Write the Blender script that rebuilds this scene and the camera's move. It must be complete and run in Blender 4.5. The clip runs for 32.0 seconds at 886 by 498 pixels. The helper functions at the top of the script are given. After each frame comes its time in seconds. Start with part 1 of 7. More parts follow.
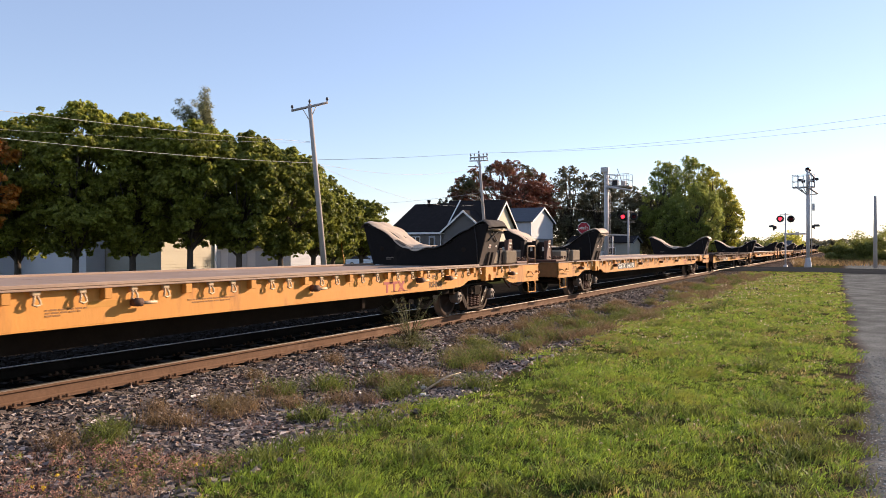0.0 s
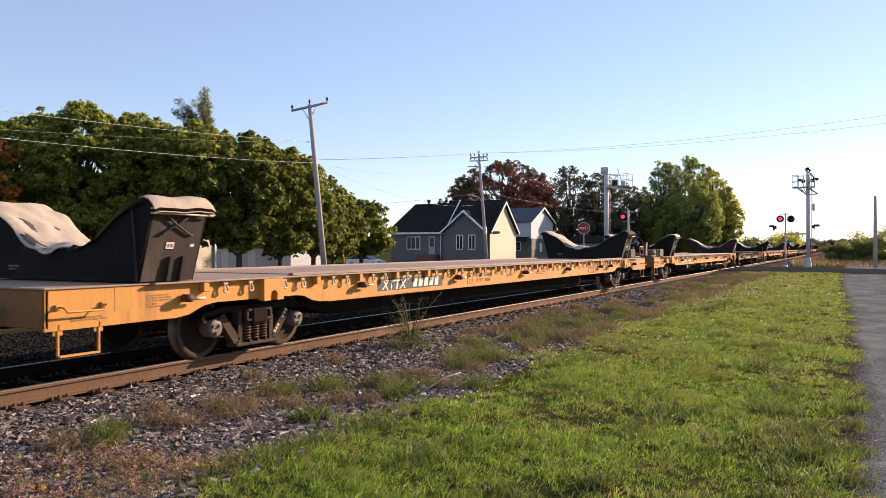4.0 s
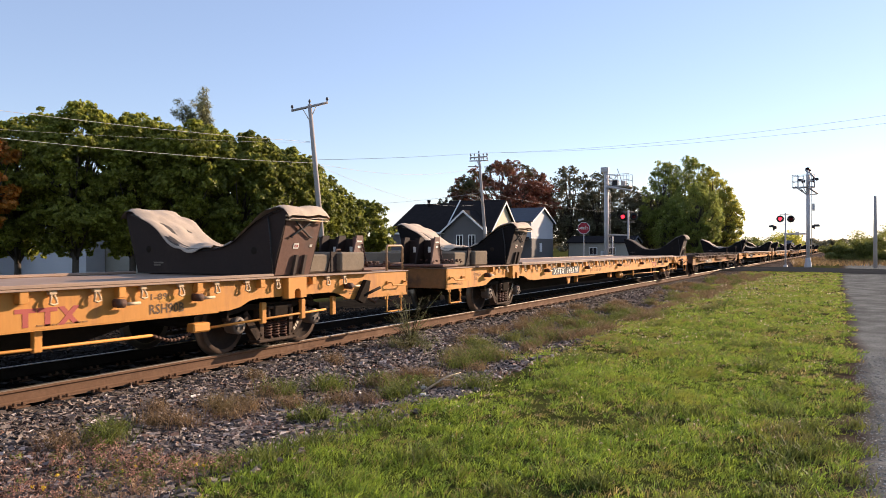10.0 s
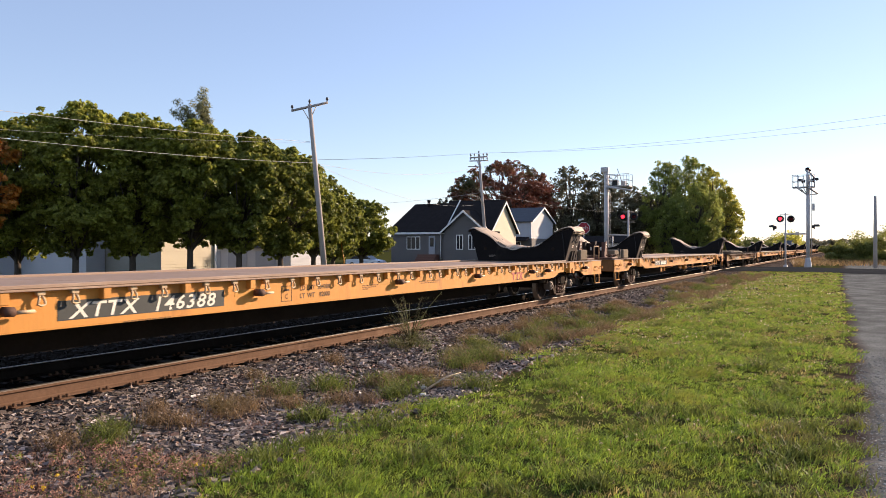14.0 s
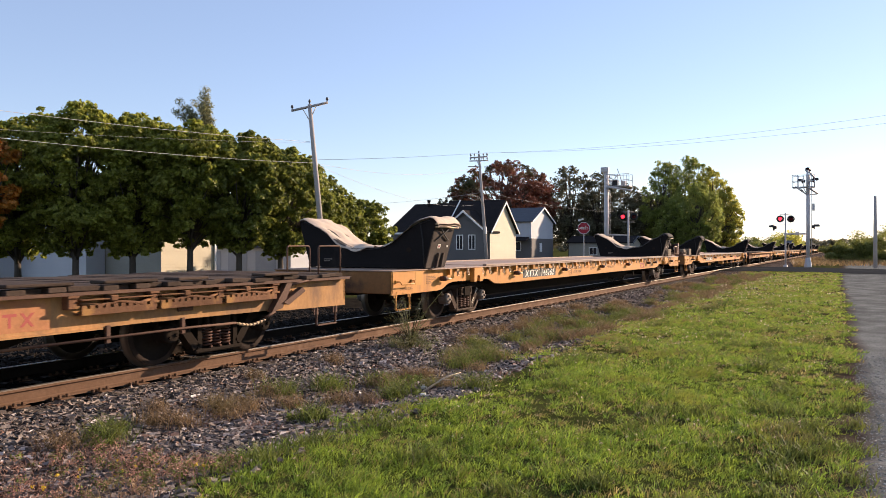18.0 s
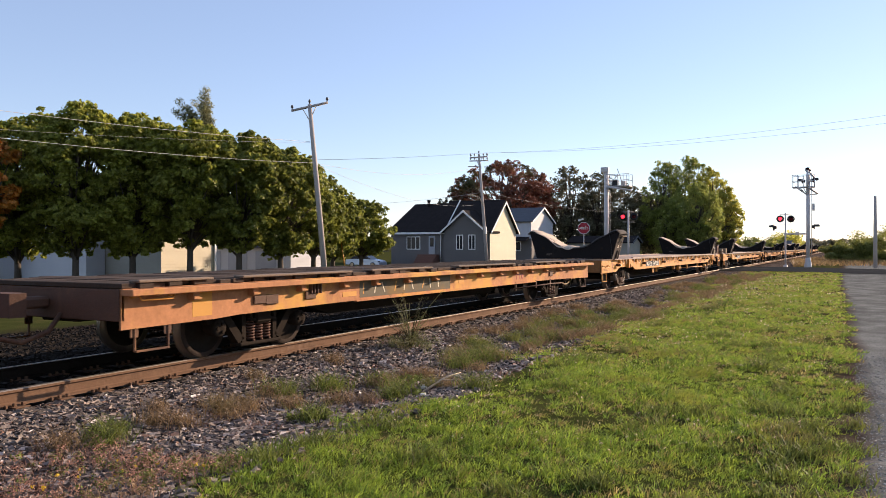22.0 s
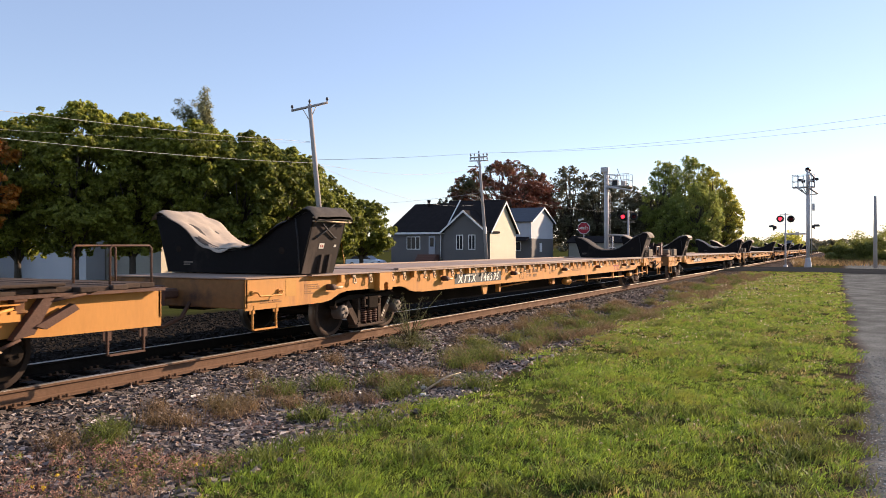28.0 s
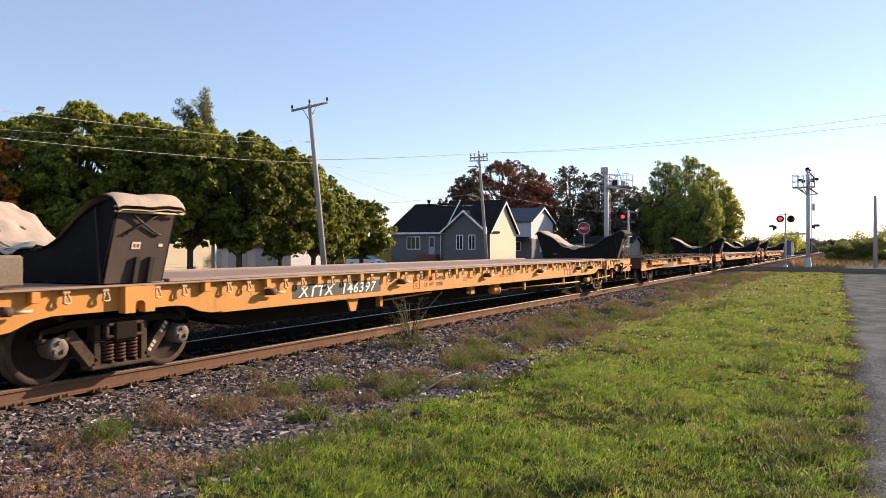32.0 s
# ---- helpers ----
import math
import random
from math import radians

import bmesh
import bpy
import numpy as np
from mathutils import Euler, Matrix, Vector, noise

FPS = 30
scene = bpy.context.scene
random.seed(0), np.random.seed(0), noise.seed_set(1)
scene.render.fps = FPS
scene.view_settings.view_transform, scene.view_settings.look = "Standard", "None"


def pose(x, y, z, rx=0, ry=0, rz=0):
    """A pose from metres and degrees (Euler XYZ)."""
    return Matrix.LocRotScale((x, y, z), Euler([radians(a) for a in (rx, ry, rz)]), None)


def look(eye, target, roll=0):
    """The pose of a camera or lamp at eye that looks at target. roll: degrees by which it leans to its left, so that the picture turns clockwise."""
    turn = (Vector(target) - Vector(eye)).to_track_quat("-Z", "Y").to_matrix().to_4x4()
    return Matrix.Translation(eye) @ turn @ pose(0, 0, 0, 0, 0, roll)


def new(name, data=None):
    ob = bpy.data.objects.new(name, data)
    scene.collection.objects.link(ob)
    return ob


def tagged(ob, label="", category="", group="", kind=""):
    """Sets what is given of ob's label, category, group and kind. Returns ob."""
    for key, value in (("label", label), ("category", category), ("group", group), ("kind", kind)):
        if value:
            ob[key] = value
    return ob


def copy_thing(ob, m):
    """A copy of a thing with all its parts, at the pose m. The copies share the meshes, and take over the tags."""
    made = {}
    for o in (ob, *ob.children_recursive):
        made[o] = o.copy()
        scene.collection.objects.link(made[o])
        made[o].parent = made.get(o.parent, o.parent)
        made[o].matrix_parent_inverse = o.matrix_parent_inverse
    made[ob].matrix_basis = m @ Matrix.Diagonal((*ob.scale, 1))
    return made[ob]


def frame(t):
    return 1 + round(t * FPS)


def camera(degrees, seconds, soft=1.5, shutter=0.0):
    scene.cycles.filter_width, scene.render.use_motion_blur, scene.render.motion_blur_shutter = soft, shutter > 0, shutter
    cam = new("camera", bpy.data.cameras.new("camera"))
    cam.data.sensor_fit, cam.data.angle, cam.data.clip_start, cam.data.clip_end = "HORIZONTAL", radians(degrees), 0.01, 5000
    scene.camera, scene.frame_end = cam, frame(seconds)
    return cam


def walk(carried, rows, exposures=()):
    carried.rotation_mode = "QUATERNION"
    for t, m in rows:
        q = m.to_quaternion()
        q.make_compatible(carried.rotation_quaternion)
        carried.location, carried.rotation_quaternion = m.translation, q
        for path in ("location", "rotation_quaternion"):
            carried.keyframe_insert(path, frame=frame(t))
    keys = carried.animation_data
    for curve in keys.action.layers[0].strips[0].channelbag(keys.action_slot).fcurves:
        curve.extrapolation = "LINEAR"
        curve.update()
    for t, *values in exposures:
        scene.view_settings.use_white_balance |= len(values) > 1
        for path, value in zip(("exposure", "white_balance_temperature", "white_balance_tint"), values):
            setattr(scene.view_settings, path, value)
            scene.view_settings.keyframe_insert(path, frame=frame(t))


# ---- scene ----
# World: z = 0 is the top of the rails, the track runs along Y, its centre line is X = TRACK.
# The train comes from far +Y and rolls towards -Y.
TRACK = -8.67
cam = camera(59.2, 32.0, soft=0.85, shutter=0.035)
POSE = pose(0, 0, 1.51, 89.875, 0, 27.6)
walk(cam, [(0.0, POSE), (32.0, POSE)], exposures=[(0.0, 0.93, 6750, 26), (32.0, 0.93, 6750, 26)])

# ---------------------------------------------------------------- sky and sun
SUN = Vector((0.45, 0.83, 0.345)).normalized()
world = bpy.data.worlds.new("world")
scene.world = world
world.use_nodes = True
wn = world.node_tree
sky = wn.nodes.new("ShaderNodeTexSky")
sky.sky_type = 'NISHITA'
sky.sun_disc = False
sky.sun_elevation = math.asin(SUN.z)
sky.sun_rotation = math.atan2(SUN.x, SUN.y)
sky.altitude = 60
sky.air_density, sky.dust_density, sky.ozone_density = 1.0, 0.12, 3.0
sky_mix = wn.nodes.new("ShaderNodeMix")                                     # fixed pale blue mixed in to even out the sky's gradient
sky_mix.data_type = 'RGBA'
sky_mix.inputs["Factor"].default_value = 0.32
sky_mix.inputs["B"].default_value = (2.5, 3.5, 4.35, 1)
wn.links.new(sky.outputs[0], sky_mix.inputs["A"])
wn.links.new(sky_mix.outputs["Result"], wn.nodes["Background"].inputs[0])
wn.nodes["Background"].inputs[1].default_value = 0.105
sun = new("sun", bpy.data.lights.new("sun", 'SUN'))
sun.data.energy, sun.data.angle, sun.data.color = 4.5, radians(0.6), (1.0, 0.84, 0.585)
sun.matrix_world = look(SUN * 100, (0, 0, 0))


# ---------------------------------------------------------------- materials
def mat(name, colour, rough=0.7, metal=0.0, vary=0.25, scale=3.0, fine=40.0, bump=0.2, dirt=None, dirt_at=0.55, dirt_scale=1.2,
        objrand=0.0, stretch=(1, 1, 1), spec=0.4, island=0.0, translucent=0.0, coords="Object"):
    """A node material: base colour with two scales of variation, optional dirt patches, bump and random tint."""
    m = bpy.data.materials.new(name)
    m.use_nodes = True
    nt = m.node_tree
    N, K = nt.nodes, nt.links
    b = N["Principled BSDF"]
    tc = N.new("ShaderNodeTexCoord")
    mp = N.new("ShaderNodeMapping")
    mp.inputs["Scale"].default_value = stretch
    K.new(tc.outputs[coords], mp.inputs[0])

    def tex(sc, det=5.0):
        n = N.new("ShaderNodeTexNoise")
        n.inputs["Scale"].default_value, n.inputs["Detail"].default_value = sc, det
        n.inputs["Roughness"].default_value = 0.62
        K.new(mp.outputs[0], n.inputs["Vector"])
        return n.outputs["Fac"]

    def maths(op, a, c):
        n = N.new("ShaderNodeMath")
        n.operation = op
        for k, v in enumerate((a, c)):
            if isinstance(v, (int, float)):
                n.inputs[k].default_value = v
            else:
                K.new(v, n.inputs[k])
        return n.outputs[0]

    big, small = tex(scale), tex(fine, 3.0)
    value = maths('ADD', maths('MULTIPLY', maths('SUBTRACT', big, 0.5), vary * 2.2), maths('MULTIPLY', maths('SUBTRACT', small, 0.5), vary * 1.4))
    if objrand:
        info = N.new("ShaderNodeObjectInfo")
        value = maths('ADD', value, maths('MULTIPLY', maths('SUBTRACT', info.outputs["Random"], 0.5), objrand * 2))
    if island:
        geo = N.new("ShaderNodeNewGeometry")
        value = maths('ADD', value, maths('MULTIPLY', maths('SUBTRACT', geo.outputs["Random Per Island"], 0.5), island * 2))
    hsv = N.new("ShaderNodeHueSaturation")
    hsv.inputs["Color"].default_value = (*colour, 1)
    K.new(maths('ADD', value, 1.0), hsv.inputs["Value"])
    out = hsv.outputs[0]
    if dirt:
        mask = N.new("ShaderNodeMapRange")
        mask.inputs["From Min"].default_value, mask.inputs["From Max"].default_value = dirt_at, dirt_at + 0.14
        K.new(tex(dirt_scale, 8.0), mask.inputs["Value"])
        mix = N.new("ShaderNodeMix")
        mix.data_type = 'RGBA'
        K.new(mask.outputs[0], mix.inputs["Factor"])
        K.new(out, mix.inputs["A"])
        mix.inputs["B"].default_value = (*dirt, 1)
        out = mix.outputs["Result"]
    K.new(out, b.inputs["Base Color"])
    b.inputs["Roughness"].default_value, b.inputs["Metallic"].default_value = rough, metal
    b.inputs["Specular IOR Level"].default_value = spec
    if bump:
        bp = N.new("ShaderNodeBump")
        bp.inputs["Strength"].default_value, bp.inputs["Distance"].default_value = bump, 0.02
        K.new(small, bp.inputs["Height"])
        K.new(bp.outputs[0], b.inputs["Normal"])
    if translucent:
        tr = N.new("ShaderNodeBsdfTranslucent")
        K.new(out, tr.inputs["Color"])
        mx = N.new("ShaderNodeMixShader")
        mx.inputs[0].default_value = translucent
        K.new(b.outputs[0], mx.inputs[1])
        K.new(tr.outputs[0], mx.inputs[2])
        K.new(mx.outputs[0], N["Material Output"].inputs["Surface"])
    return m


def glow(name, colour, strength):
    m = bpy.data.materials.new(name)
    m.use_nodes = True
    b = m.node_tree.nodes["Principled BSDF"]
    b.inputs["Base Color"].default_value = (*colour, 1)
    b.inputs["Emission Color"].default_value = (*colour, 1)
    b.inputs["Emission Strength"].default_value = strength
    b.inputs["Roughness"].default_value = 0.3
    return m


YELLOW = mat("yellow_car_paint", (0.58, 0.25, 0.050), 0.6, spec=0.3, vary=0.14, scale=1.1, fine=14, bump=0.08, dirt=(0.36, 0.15, 0.045), dirt_at=0.55, dirt_scale=0.9, objrand=0.10, stretch=(1, 2.6, 0.6))
BROWNED = mat("browned_car_paint", (0.27, 0.165, 0.105), 0.8, spec=0.2, vary=0.4, scale=1.3, fine=16, bump=0.2, dirt=(0.42, 0.24, 0.11), dirt_at=0.53, dirt_scale=0.8, stretch=(1, 1.5, 0.8))
OLIVED = mat("dulled_yellow_paint", (0.40, 0.21, 0.085), 0.8, spec=0.2, vary=0.4, scale=1.3, fine=16, bump=0.2, dirt=(0.20, 0.115, 0.07), dirt_at=0.50, dirt_scale=0.8, stretch=(1, 1.5, 0.8))
OLDYELLOW = mat("weathered_yellow_paint", (0.58, 0.29, 0.06), 0.75, spec=0.25, vary=0.4, scale=1.3, fine=16, bump=0.2, dirt=(0.26, 0.125, 0.07), dirt_at=0.485, dirt_scale=0.9, objrand=0.12)
REDYELLOW = mat("faded_reddish_paint", (0.42, 0.185, 0.085), 0.8, spec=0.2, vary=0.4, scale=1.8, fine=16, bump=0.15, dirt=(0.56, 0.29, 0.07), dirt_at=0.49, dirt_scale=1.1)
DECK = mat("grey_steel_deck", (0.30, 0.20, 0.14), 0.62, vary=0.18, scale=1.2, fine=20, bump=0.12, dirt=(0.36, 0.255, 0.185), dirt_at=0.54)
DARKDECK = mat("old_timber_deck", (0.072, 0.05, 0.038), 0.9, spec=0.12, vary=0.35, scale=1.5, fine=25, bump=0.4, objrand=0.2)
PLANK = mat("pale_planks", (0.32, 0.26, 0.19), 0.85, vary=0.25, scale=2, fine=30, bump=0.3, objrand=0.3, stretch=(4, 1, 4))
TIMBER = mat("weathered_timber", (0.13, 0.092, 0.066), 0.85, vary=0.3, scale=2, fine=30, bump=0.4, objrand=0.35, stretch=(4, 1, 4))
RUST = mat("rusty_steel", (0.095, 0.045, 0.027), 0.8, vary=0.35, scale=2.5, fine=30, bump=0.3, dirt=(0.2, 0.09, 0.04))
RACK = mat("rusty_rack_steel", (0.155, 0.075, 0.04), 0.85, spec=0.15, vary=0.4, scale=2.2, fine=22, bump=0.3, dirt=(0.36, 0.19, 0.06), dirt_at=0.55, dirt_scale=2.2, objrand=0.25)
# Grime and the shade beneath the cars, both put into this dark colour.
UNDER = mat("grimy_shaded_steel", (0.024, 0.018, 0.014), 0.95, spec=0.06, vary=0.35, scale=2, fine=25, bump=0.25)
TRUCKM = mat("grimy_cast_steel", (0.075, 0.05, 0.036), 0.85, spec=0.12, vary=0.4, scale=5, fine=30, bump=0.3, dirt=(0.024, 0.017, 0.013), dirt_at=0.5, dirt_scale=3)
# Road dirt plus the shade on ends turned from the sun, as one colour.
GRIMYSHADEDEND = mat("grimy_shaded_yellow_end", (0.27, 0.12, 0.038), 0.8, vary=0.4, scale=1.6, fine=14, bump=0.1, dirt=(0.085, 0.045, 0.027), dirt_at=0.46, dirt_scale=1.6)
RAILTAN = mat("tan_painted_tube", (0.40, 0.24, 0.13), 0.6, vary=0.2, bump=0.05)
SPRING = mat("rusty_spring_steel", (0.085, 0.04, 0.028), 0.7, spec=0.2, vary=0.3, scale=5, fine=30)
CAP = mat("bearing_cap", (0.15, 0.122, 0.10), 0.7, vary=0.3, scale=8, fine=40, metal=0.2)
# Wheel light put into colour: rim lighter, disc dark for the sill's shade.
RIM = mat("brown_lit_rim", (0.085, 0.055, 0.038), 0.8, spec=0.2, vary=0.3, scale=5, fine=30)
WHEEL = mat("wheel_steel", (0.034, 0.022, 0.016), 0.85, vary=0.4, scale=4, fine=30, spec=0.2)
TREAD = mat("polished_tread", (0.24, 0.20, 0.17), 0.4, metal=0.8, vary=0.1, bump=0.05)
GALV = mat("galvanised_fitting", (0.50, 0.36, 0.22), 0.6, metal=0.15, vary=0.25, bump=0.1)
# Light and shade put into saddle paint: end plates near-black, sunward panels lighter.
SADDLE = mat("shaded_saddle_paint", (0.011, 0.009, 0.009), 0.75, vary=0.4, scale=1.4, fine=20, bump=0.15, dirt=(0.034, 0.026, 0.022), dirt_at=0.54, objrand=0.3, spec=0.12)
PANEL = mat("lit_saddle_side_paint", (0.066, 0.048, 0.039), 0.75, spec=0.2, vary=0.2, scale=1.4, fine=9, bump=0.04, dirt=(0.10, 0.074, 0.06), dirt_at=0.52, objrand=0.4, stretch=(1, 1.6, 0.5))
# Oil plus the train's shade, put into one near-black stone colour.
OILYSHADE = mat("oily_shaded_ballast", (0.022, 0.018, 0.015), 0.95, vary=0.4, scale=3, fine=30, bump=0.3, spec=0.05)
# Brown saddles split alike: shaded plates darker, sunward panels lighter.
DARKBROWN = mat("rust_brown_saddle_paint", (0.028, 0.016, 0.012), 0.75, vary=0.35, scale=1.4, fine=20, bump=0.15, dirt=(0.05, 0.03, 0.022), dirt_at=0.55, spec=0.25)
BROWNPANEL = mat("brown_panel_paint", (0.15, 0.073, 0.05), 0.7, vary=0.35, scale=2.0, fine=25, bump=0.15, dirt=(0.11, 0.07, 0.055), dirt_at=0.55)
TARP = mat("beige_tarpaulin", (0.49, 0.385, 0.29), 0.8, vary=0.2, scale=1.6, fine=12, bump=0.3, dirt=(0.36, 0.28, 0.21), dirt_at=0.58, objrand=0.15)
PAD = mat("grey_saddle_pad", (0.095, 0.083, 0.075), 0.95, spec=0.08, vary=0.3, scale=3, fine=30, bump=0.3)
BEIGEPAD = mat("dusty_cover", (0.22, 0.175, 0.135), 0.85, vary=0.35, scale=2.5, fine=20, bump=0.3, dirt=(0.09, 0.075, 0.062), dirt_at=0.52)
CONCRETE = mat("concrete", (0.225, 0.18, 0.132), 0.95, spec=0.1, vary=0.3, scale=2, fine=25, bump=0.25, dirt=(0.14, 0.112, 0.085), objrand=0.15)
STRAP = mat("black_strap", (0.02, 0.02, 0.02), 0.7)
PLATE = mat("dark_number_panel", (0.035, 0.04, 0.038), 0.6, vary=0.15, scale=2, bump=0.05)
OLDPLATE = mat("faded_grey_panel", (0.135, 0.115, 0.083), 0.85, spec=0.15, vary=0.25, scale=2, bump=0.1, dirt=(0.2, 0.13, 0.06), dirt_at=0.55)
WHITEPAINT = mat("white_lettering", (0.70, 0.66, 0.57), 0.6, vary=0.08, bump=0.0)
CREAMPAINT = mat("worn_cream_lettering", (0.55, 0.48, 0.36), 0.7, vary=0.3, scale=3, bump=0.0)
REDPAINT = mat("red_lettering", (0.36, 0.065, 0.05), 0.6, vary=0.15, bump=0.0)
BROWNPAINT = mat("brown_lettering", (0.10, 0.055, 0.025), 0.7, vary=0.15, bump=0.0)
FAINT = mat("faint_brown_print", (0.27, 0.125, 0.035), 0.7, vary=0.15, bump=0.0)
OCHRE = mat("ochre_paint_patch", (0.52, 0.235, 0.03), 0.6, vary=0.1, bump=0.0)
RAILTOP = mat("worn_rail_head", (0.40, 0.345, 0.295), 0.35, metal=0.75, vary=0.15, bump=0.05)
RAILSIDE = mat("rusty_rail", (0.145, 0.082, 0.050), 0.9, spec=0.15, vary=0.3, scale=3, fine=25, bump=0.25, dirt=(0.21, 0.125, 0.08), dirt_at=0.52, dirt_scale=2)
TIE = mat("creosoted_tie", (0.075, 0.06, 0.05), 0.9, vary=0.35, scale=3, fine=30, bump=0.5, objrand=0.25, stretch=(1, 6, 6))


# ---------------------------------------------------------------- mesh helpers
class MB:
    """Collects vertices and faces of one mesh."""

    def __init__(self):
        self.v, self.f, self.s, self.m = [], [], [], []
        self.cur = 0

    def add(self, verts, faces, smooth=False):
        o = len(self.v)
        self.v.extend([tuple(p) for p in verts])
        for f in faces:
            self.f.append([i + o for i in f])
            self.s.append(smooth)
            self.m.append(self.cur)
        return self

    def box(self, x0, x1, y0, y1, z0, z1, c=0.0):
        if c <= 0:
            v = [(x, y, z) for z in (z0, z1) for y in (y0, y1) for x in (x0, x1)]
            return self.add(v, [(0, 2, 3, 1), (4, 5, 7, 6), (0, 1, 5, 4), (2, 6, 7, 3), (0, 4, 6, 2), (1, 3, 7, 5)])
        c = min(c, 0.45 * abs(x1 - x0), 0.45 * abs(y1 - y0), 0.45 * abs(z1 - z0))
        lo, hi = (x0, y0, z0), (x1, y1, z1)
        v, idx = [], {}
        for i in range(8):
            b = [(i >> k) & 1 for k in range(3)]
            for ax in range(3):
                p = [(hi if b[k] else lo)[k] for k in range(3)]
                for k in range(3):
                    if k != ax:
                        p[k] += -c if b[k] else c
                idx[i, ax] = len(v)
                v.append(p)
        f = []
        for ax in range(3):
            u, w = [k for k in range(3) if k != ax]
            for side in (0, 1):
                ring = [(side << ax) | (a << u) | (d << w) for a, d in ((0, 0), (1, 0), (1, 1), (0, 1))]
                f.append([idx[i, ax] for i in ring])
            for a in (0, 1):
                for d in (0, 1):
                    i, j = (a << u) | (d << w), (1 << ax) | (a << u) | (d << w)
                    f.append([idx[i, u], idx[j, u], idx[j, w], idx[i, w]])
        for i in range(8):
            f.append([idx[i, 0], idx[i, 1], idx[i, 2]])
        return self.add(v, f)

    def prism(self, pts, axis, a, b, smooth=False):
        """A polygon (list of 2D points) pushed along an axis from a to b. axis x: points are (y, z); y: (x, z); z: (x, y)."""
        n = len(pts)

        def at(p, h):
            return {"x": (h, p[0], p[1]), "y": (p[0], h, p[1]), "z": (p[0], p[1], h)}[axis]
        v = [at(p, a) for p in pts] + [at(p, b) for p in pts]
        f = [list(range(n))[::-1], [n + i for i in range(n)]] + [(i, (i + 1) % n, n + (i + 1) % n, n + i) for i in range(n)]
        return self.add(v, f, smooth)

    def tube(self, path, r, sides=8, caps=True):
        """A round tube along a list of points; r is one radius or one per point."""
        pts = [Vector(p) for p in path]
        rs = [r] * len(pts) if isinstance(r, (int, float)) else r
        v, f = [], []
        side = None
        for i, p in enumerate(pts):
            d = (pts[min(i + 1, len(pts) - 1)] - pts[max(i - 1, 0)]).normalized()
            if side is None:
                side = d.orthogonal().normalized()
            side = (side - d * side.dot(d)).normalized()
            w = d.cross(side)
            for k in range(sides):
                a = 2 * math.pi * k / sides
                v.append(p + (side * math.cos(a) + w * math.sin(a)) * rs[i])
        for i in range(len(pts) - 1):
            for k in range(sides):
                f.append((i * sides + k, i * sides + (k + 1) % sides, (i + 1) * sides + (k + 1) % sides, (i + 1) * sides + k))
        self.add(v, f, True)
        if caps:
            n = len(pts)
            o = len(self.v) - n * sides
            self.f += [[o + k for k in range(sides)][::-1], [o + (n - 1) * sides + k for k in range(sides)]]
            self.s += [False, False]
            self.m += [self.cur, self.cur]
        return self

    def lathe(self, prof, axis, centre, sides=24):
        """Turns a profile [(along, radius)] round an axis ('x', 'y' or 'z') through centre."""
        v, f = [], []
        for h, r in prof:
            for k in range(sides):
                a = 2 * math.pi * k / sides
                c, s = r * math.cos(a), r * math.sin(a)
                p = {"x": (h, c, s), "y": (s, h, c), "z": (c, s, h)}[axis]
                v.append([p[j] + centre[j] for j in range(3)])
        for i in range(len(prof) - 1):
            for k in range(sides):
                f.append((i * sides + k, i * sides + (k + 1) % sides, (i + 1) * sides + (k + 1) % sides, (i + 1) * sides + k))
        return self.add(v, f, True)

    def mesh(self, name, *materials):
        me = bpy.data.meshes.new(name)
        me.from_pydata(self.v, [], self.f)
        me.polygons.foreach_set("use_smooth", self.s)
        for m in materials:
            me.materials.append(m)
        if len(materials) > 1:
            me.polygons.foreach_set("material_index", self.m)
        me.update()
        bm = bmesh.new()
        bm.from_mesh(me)
        bmesh.ops.recalc_face_normals(bm, faces=bm.faces)
        bm.to_mesh(me)
        bm.free()
        return me


def part(name, mb, material, parent=None, label=""):
    """Links a mesh as one object, under a thing or a part. Its vertices are in the parent's space."""
    mats = material if isinstance(material, (list, tuple)) else [material]
    me = mb if isinstance(mb, bpy.types.Mesh) else mb.mesh(name, *mats)
    ob = new(name, me)
    if parent is not None:
        ob.parent = parent
    if label:
        ob["label"] = label
    return ob


def thing(name, label, category, group="", kind="", at=None):
    ob = new(name)
    if at is not None:
        ob.matrix_basis = at
    return tagged(ob, label, category, group, kind)


def letters(body, size, shear=0.0, squeeze=1.0, spacing=1.0, bold=0.0):
    """Flat mesh of a text in the built-in font, in the plane x, y from the origin."""
    if (body, size) in PRINT:
        return PRINT[body, size].copy()
    cu = bpy.data.curves.new("lettering", 'FONT')
    cu.body, cu.size, cu.shear, cu.space_character = body, size, shear, spacing
    cu.resolution_u, cu.offset = 2, bold
    tmp = new("lettering", cu)
    me = bpy.data.meshes.new_from_object(tmp.evaluated_get(bpy.context.evaluated_depsgraph_get()))
    bpy.data.objects.remove(tmp)
    bpy.data.curves.remove(cu)
    me.transform(Matrix.Diagonal((squeeze, 1, 1, 1)))
    return me


PRINT = {}
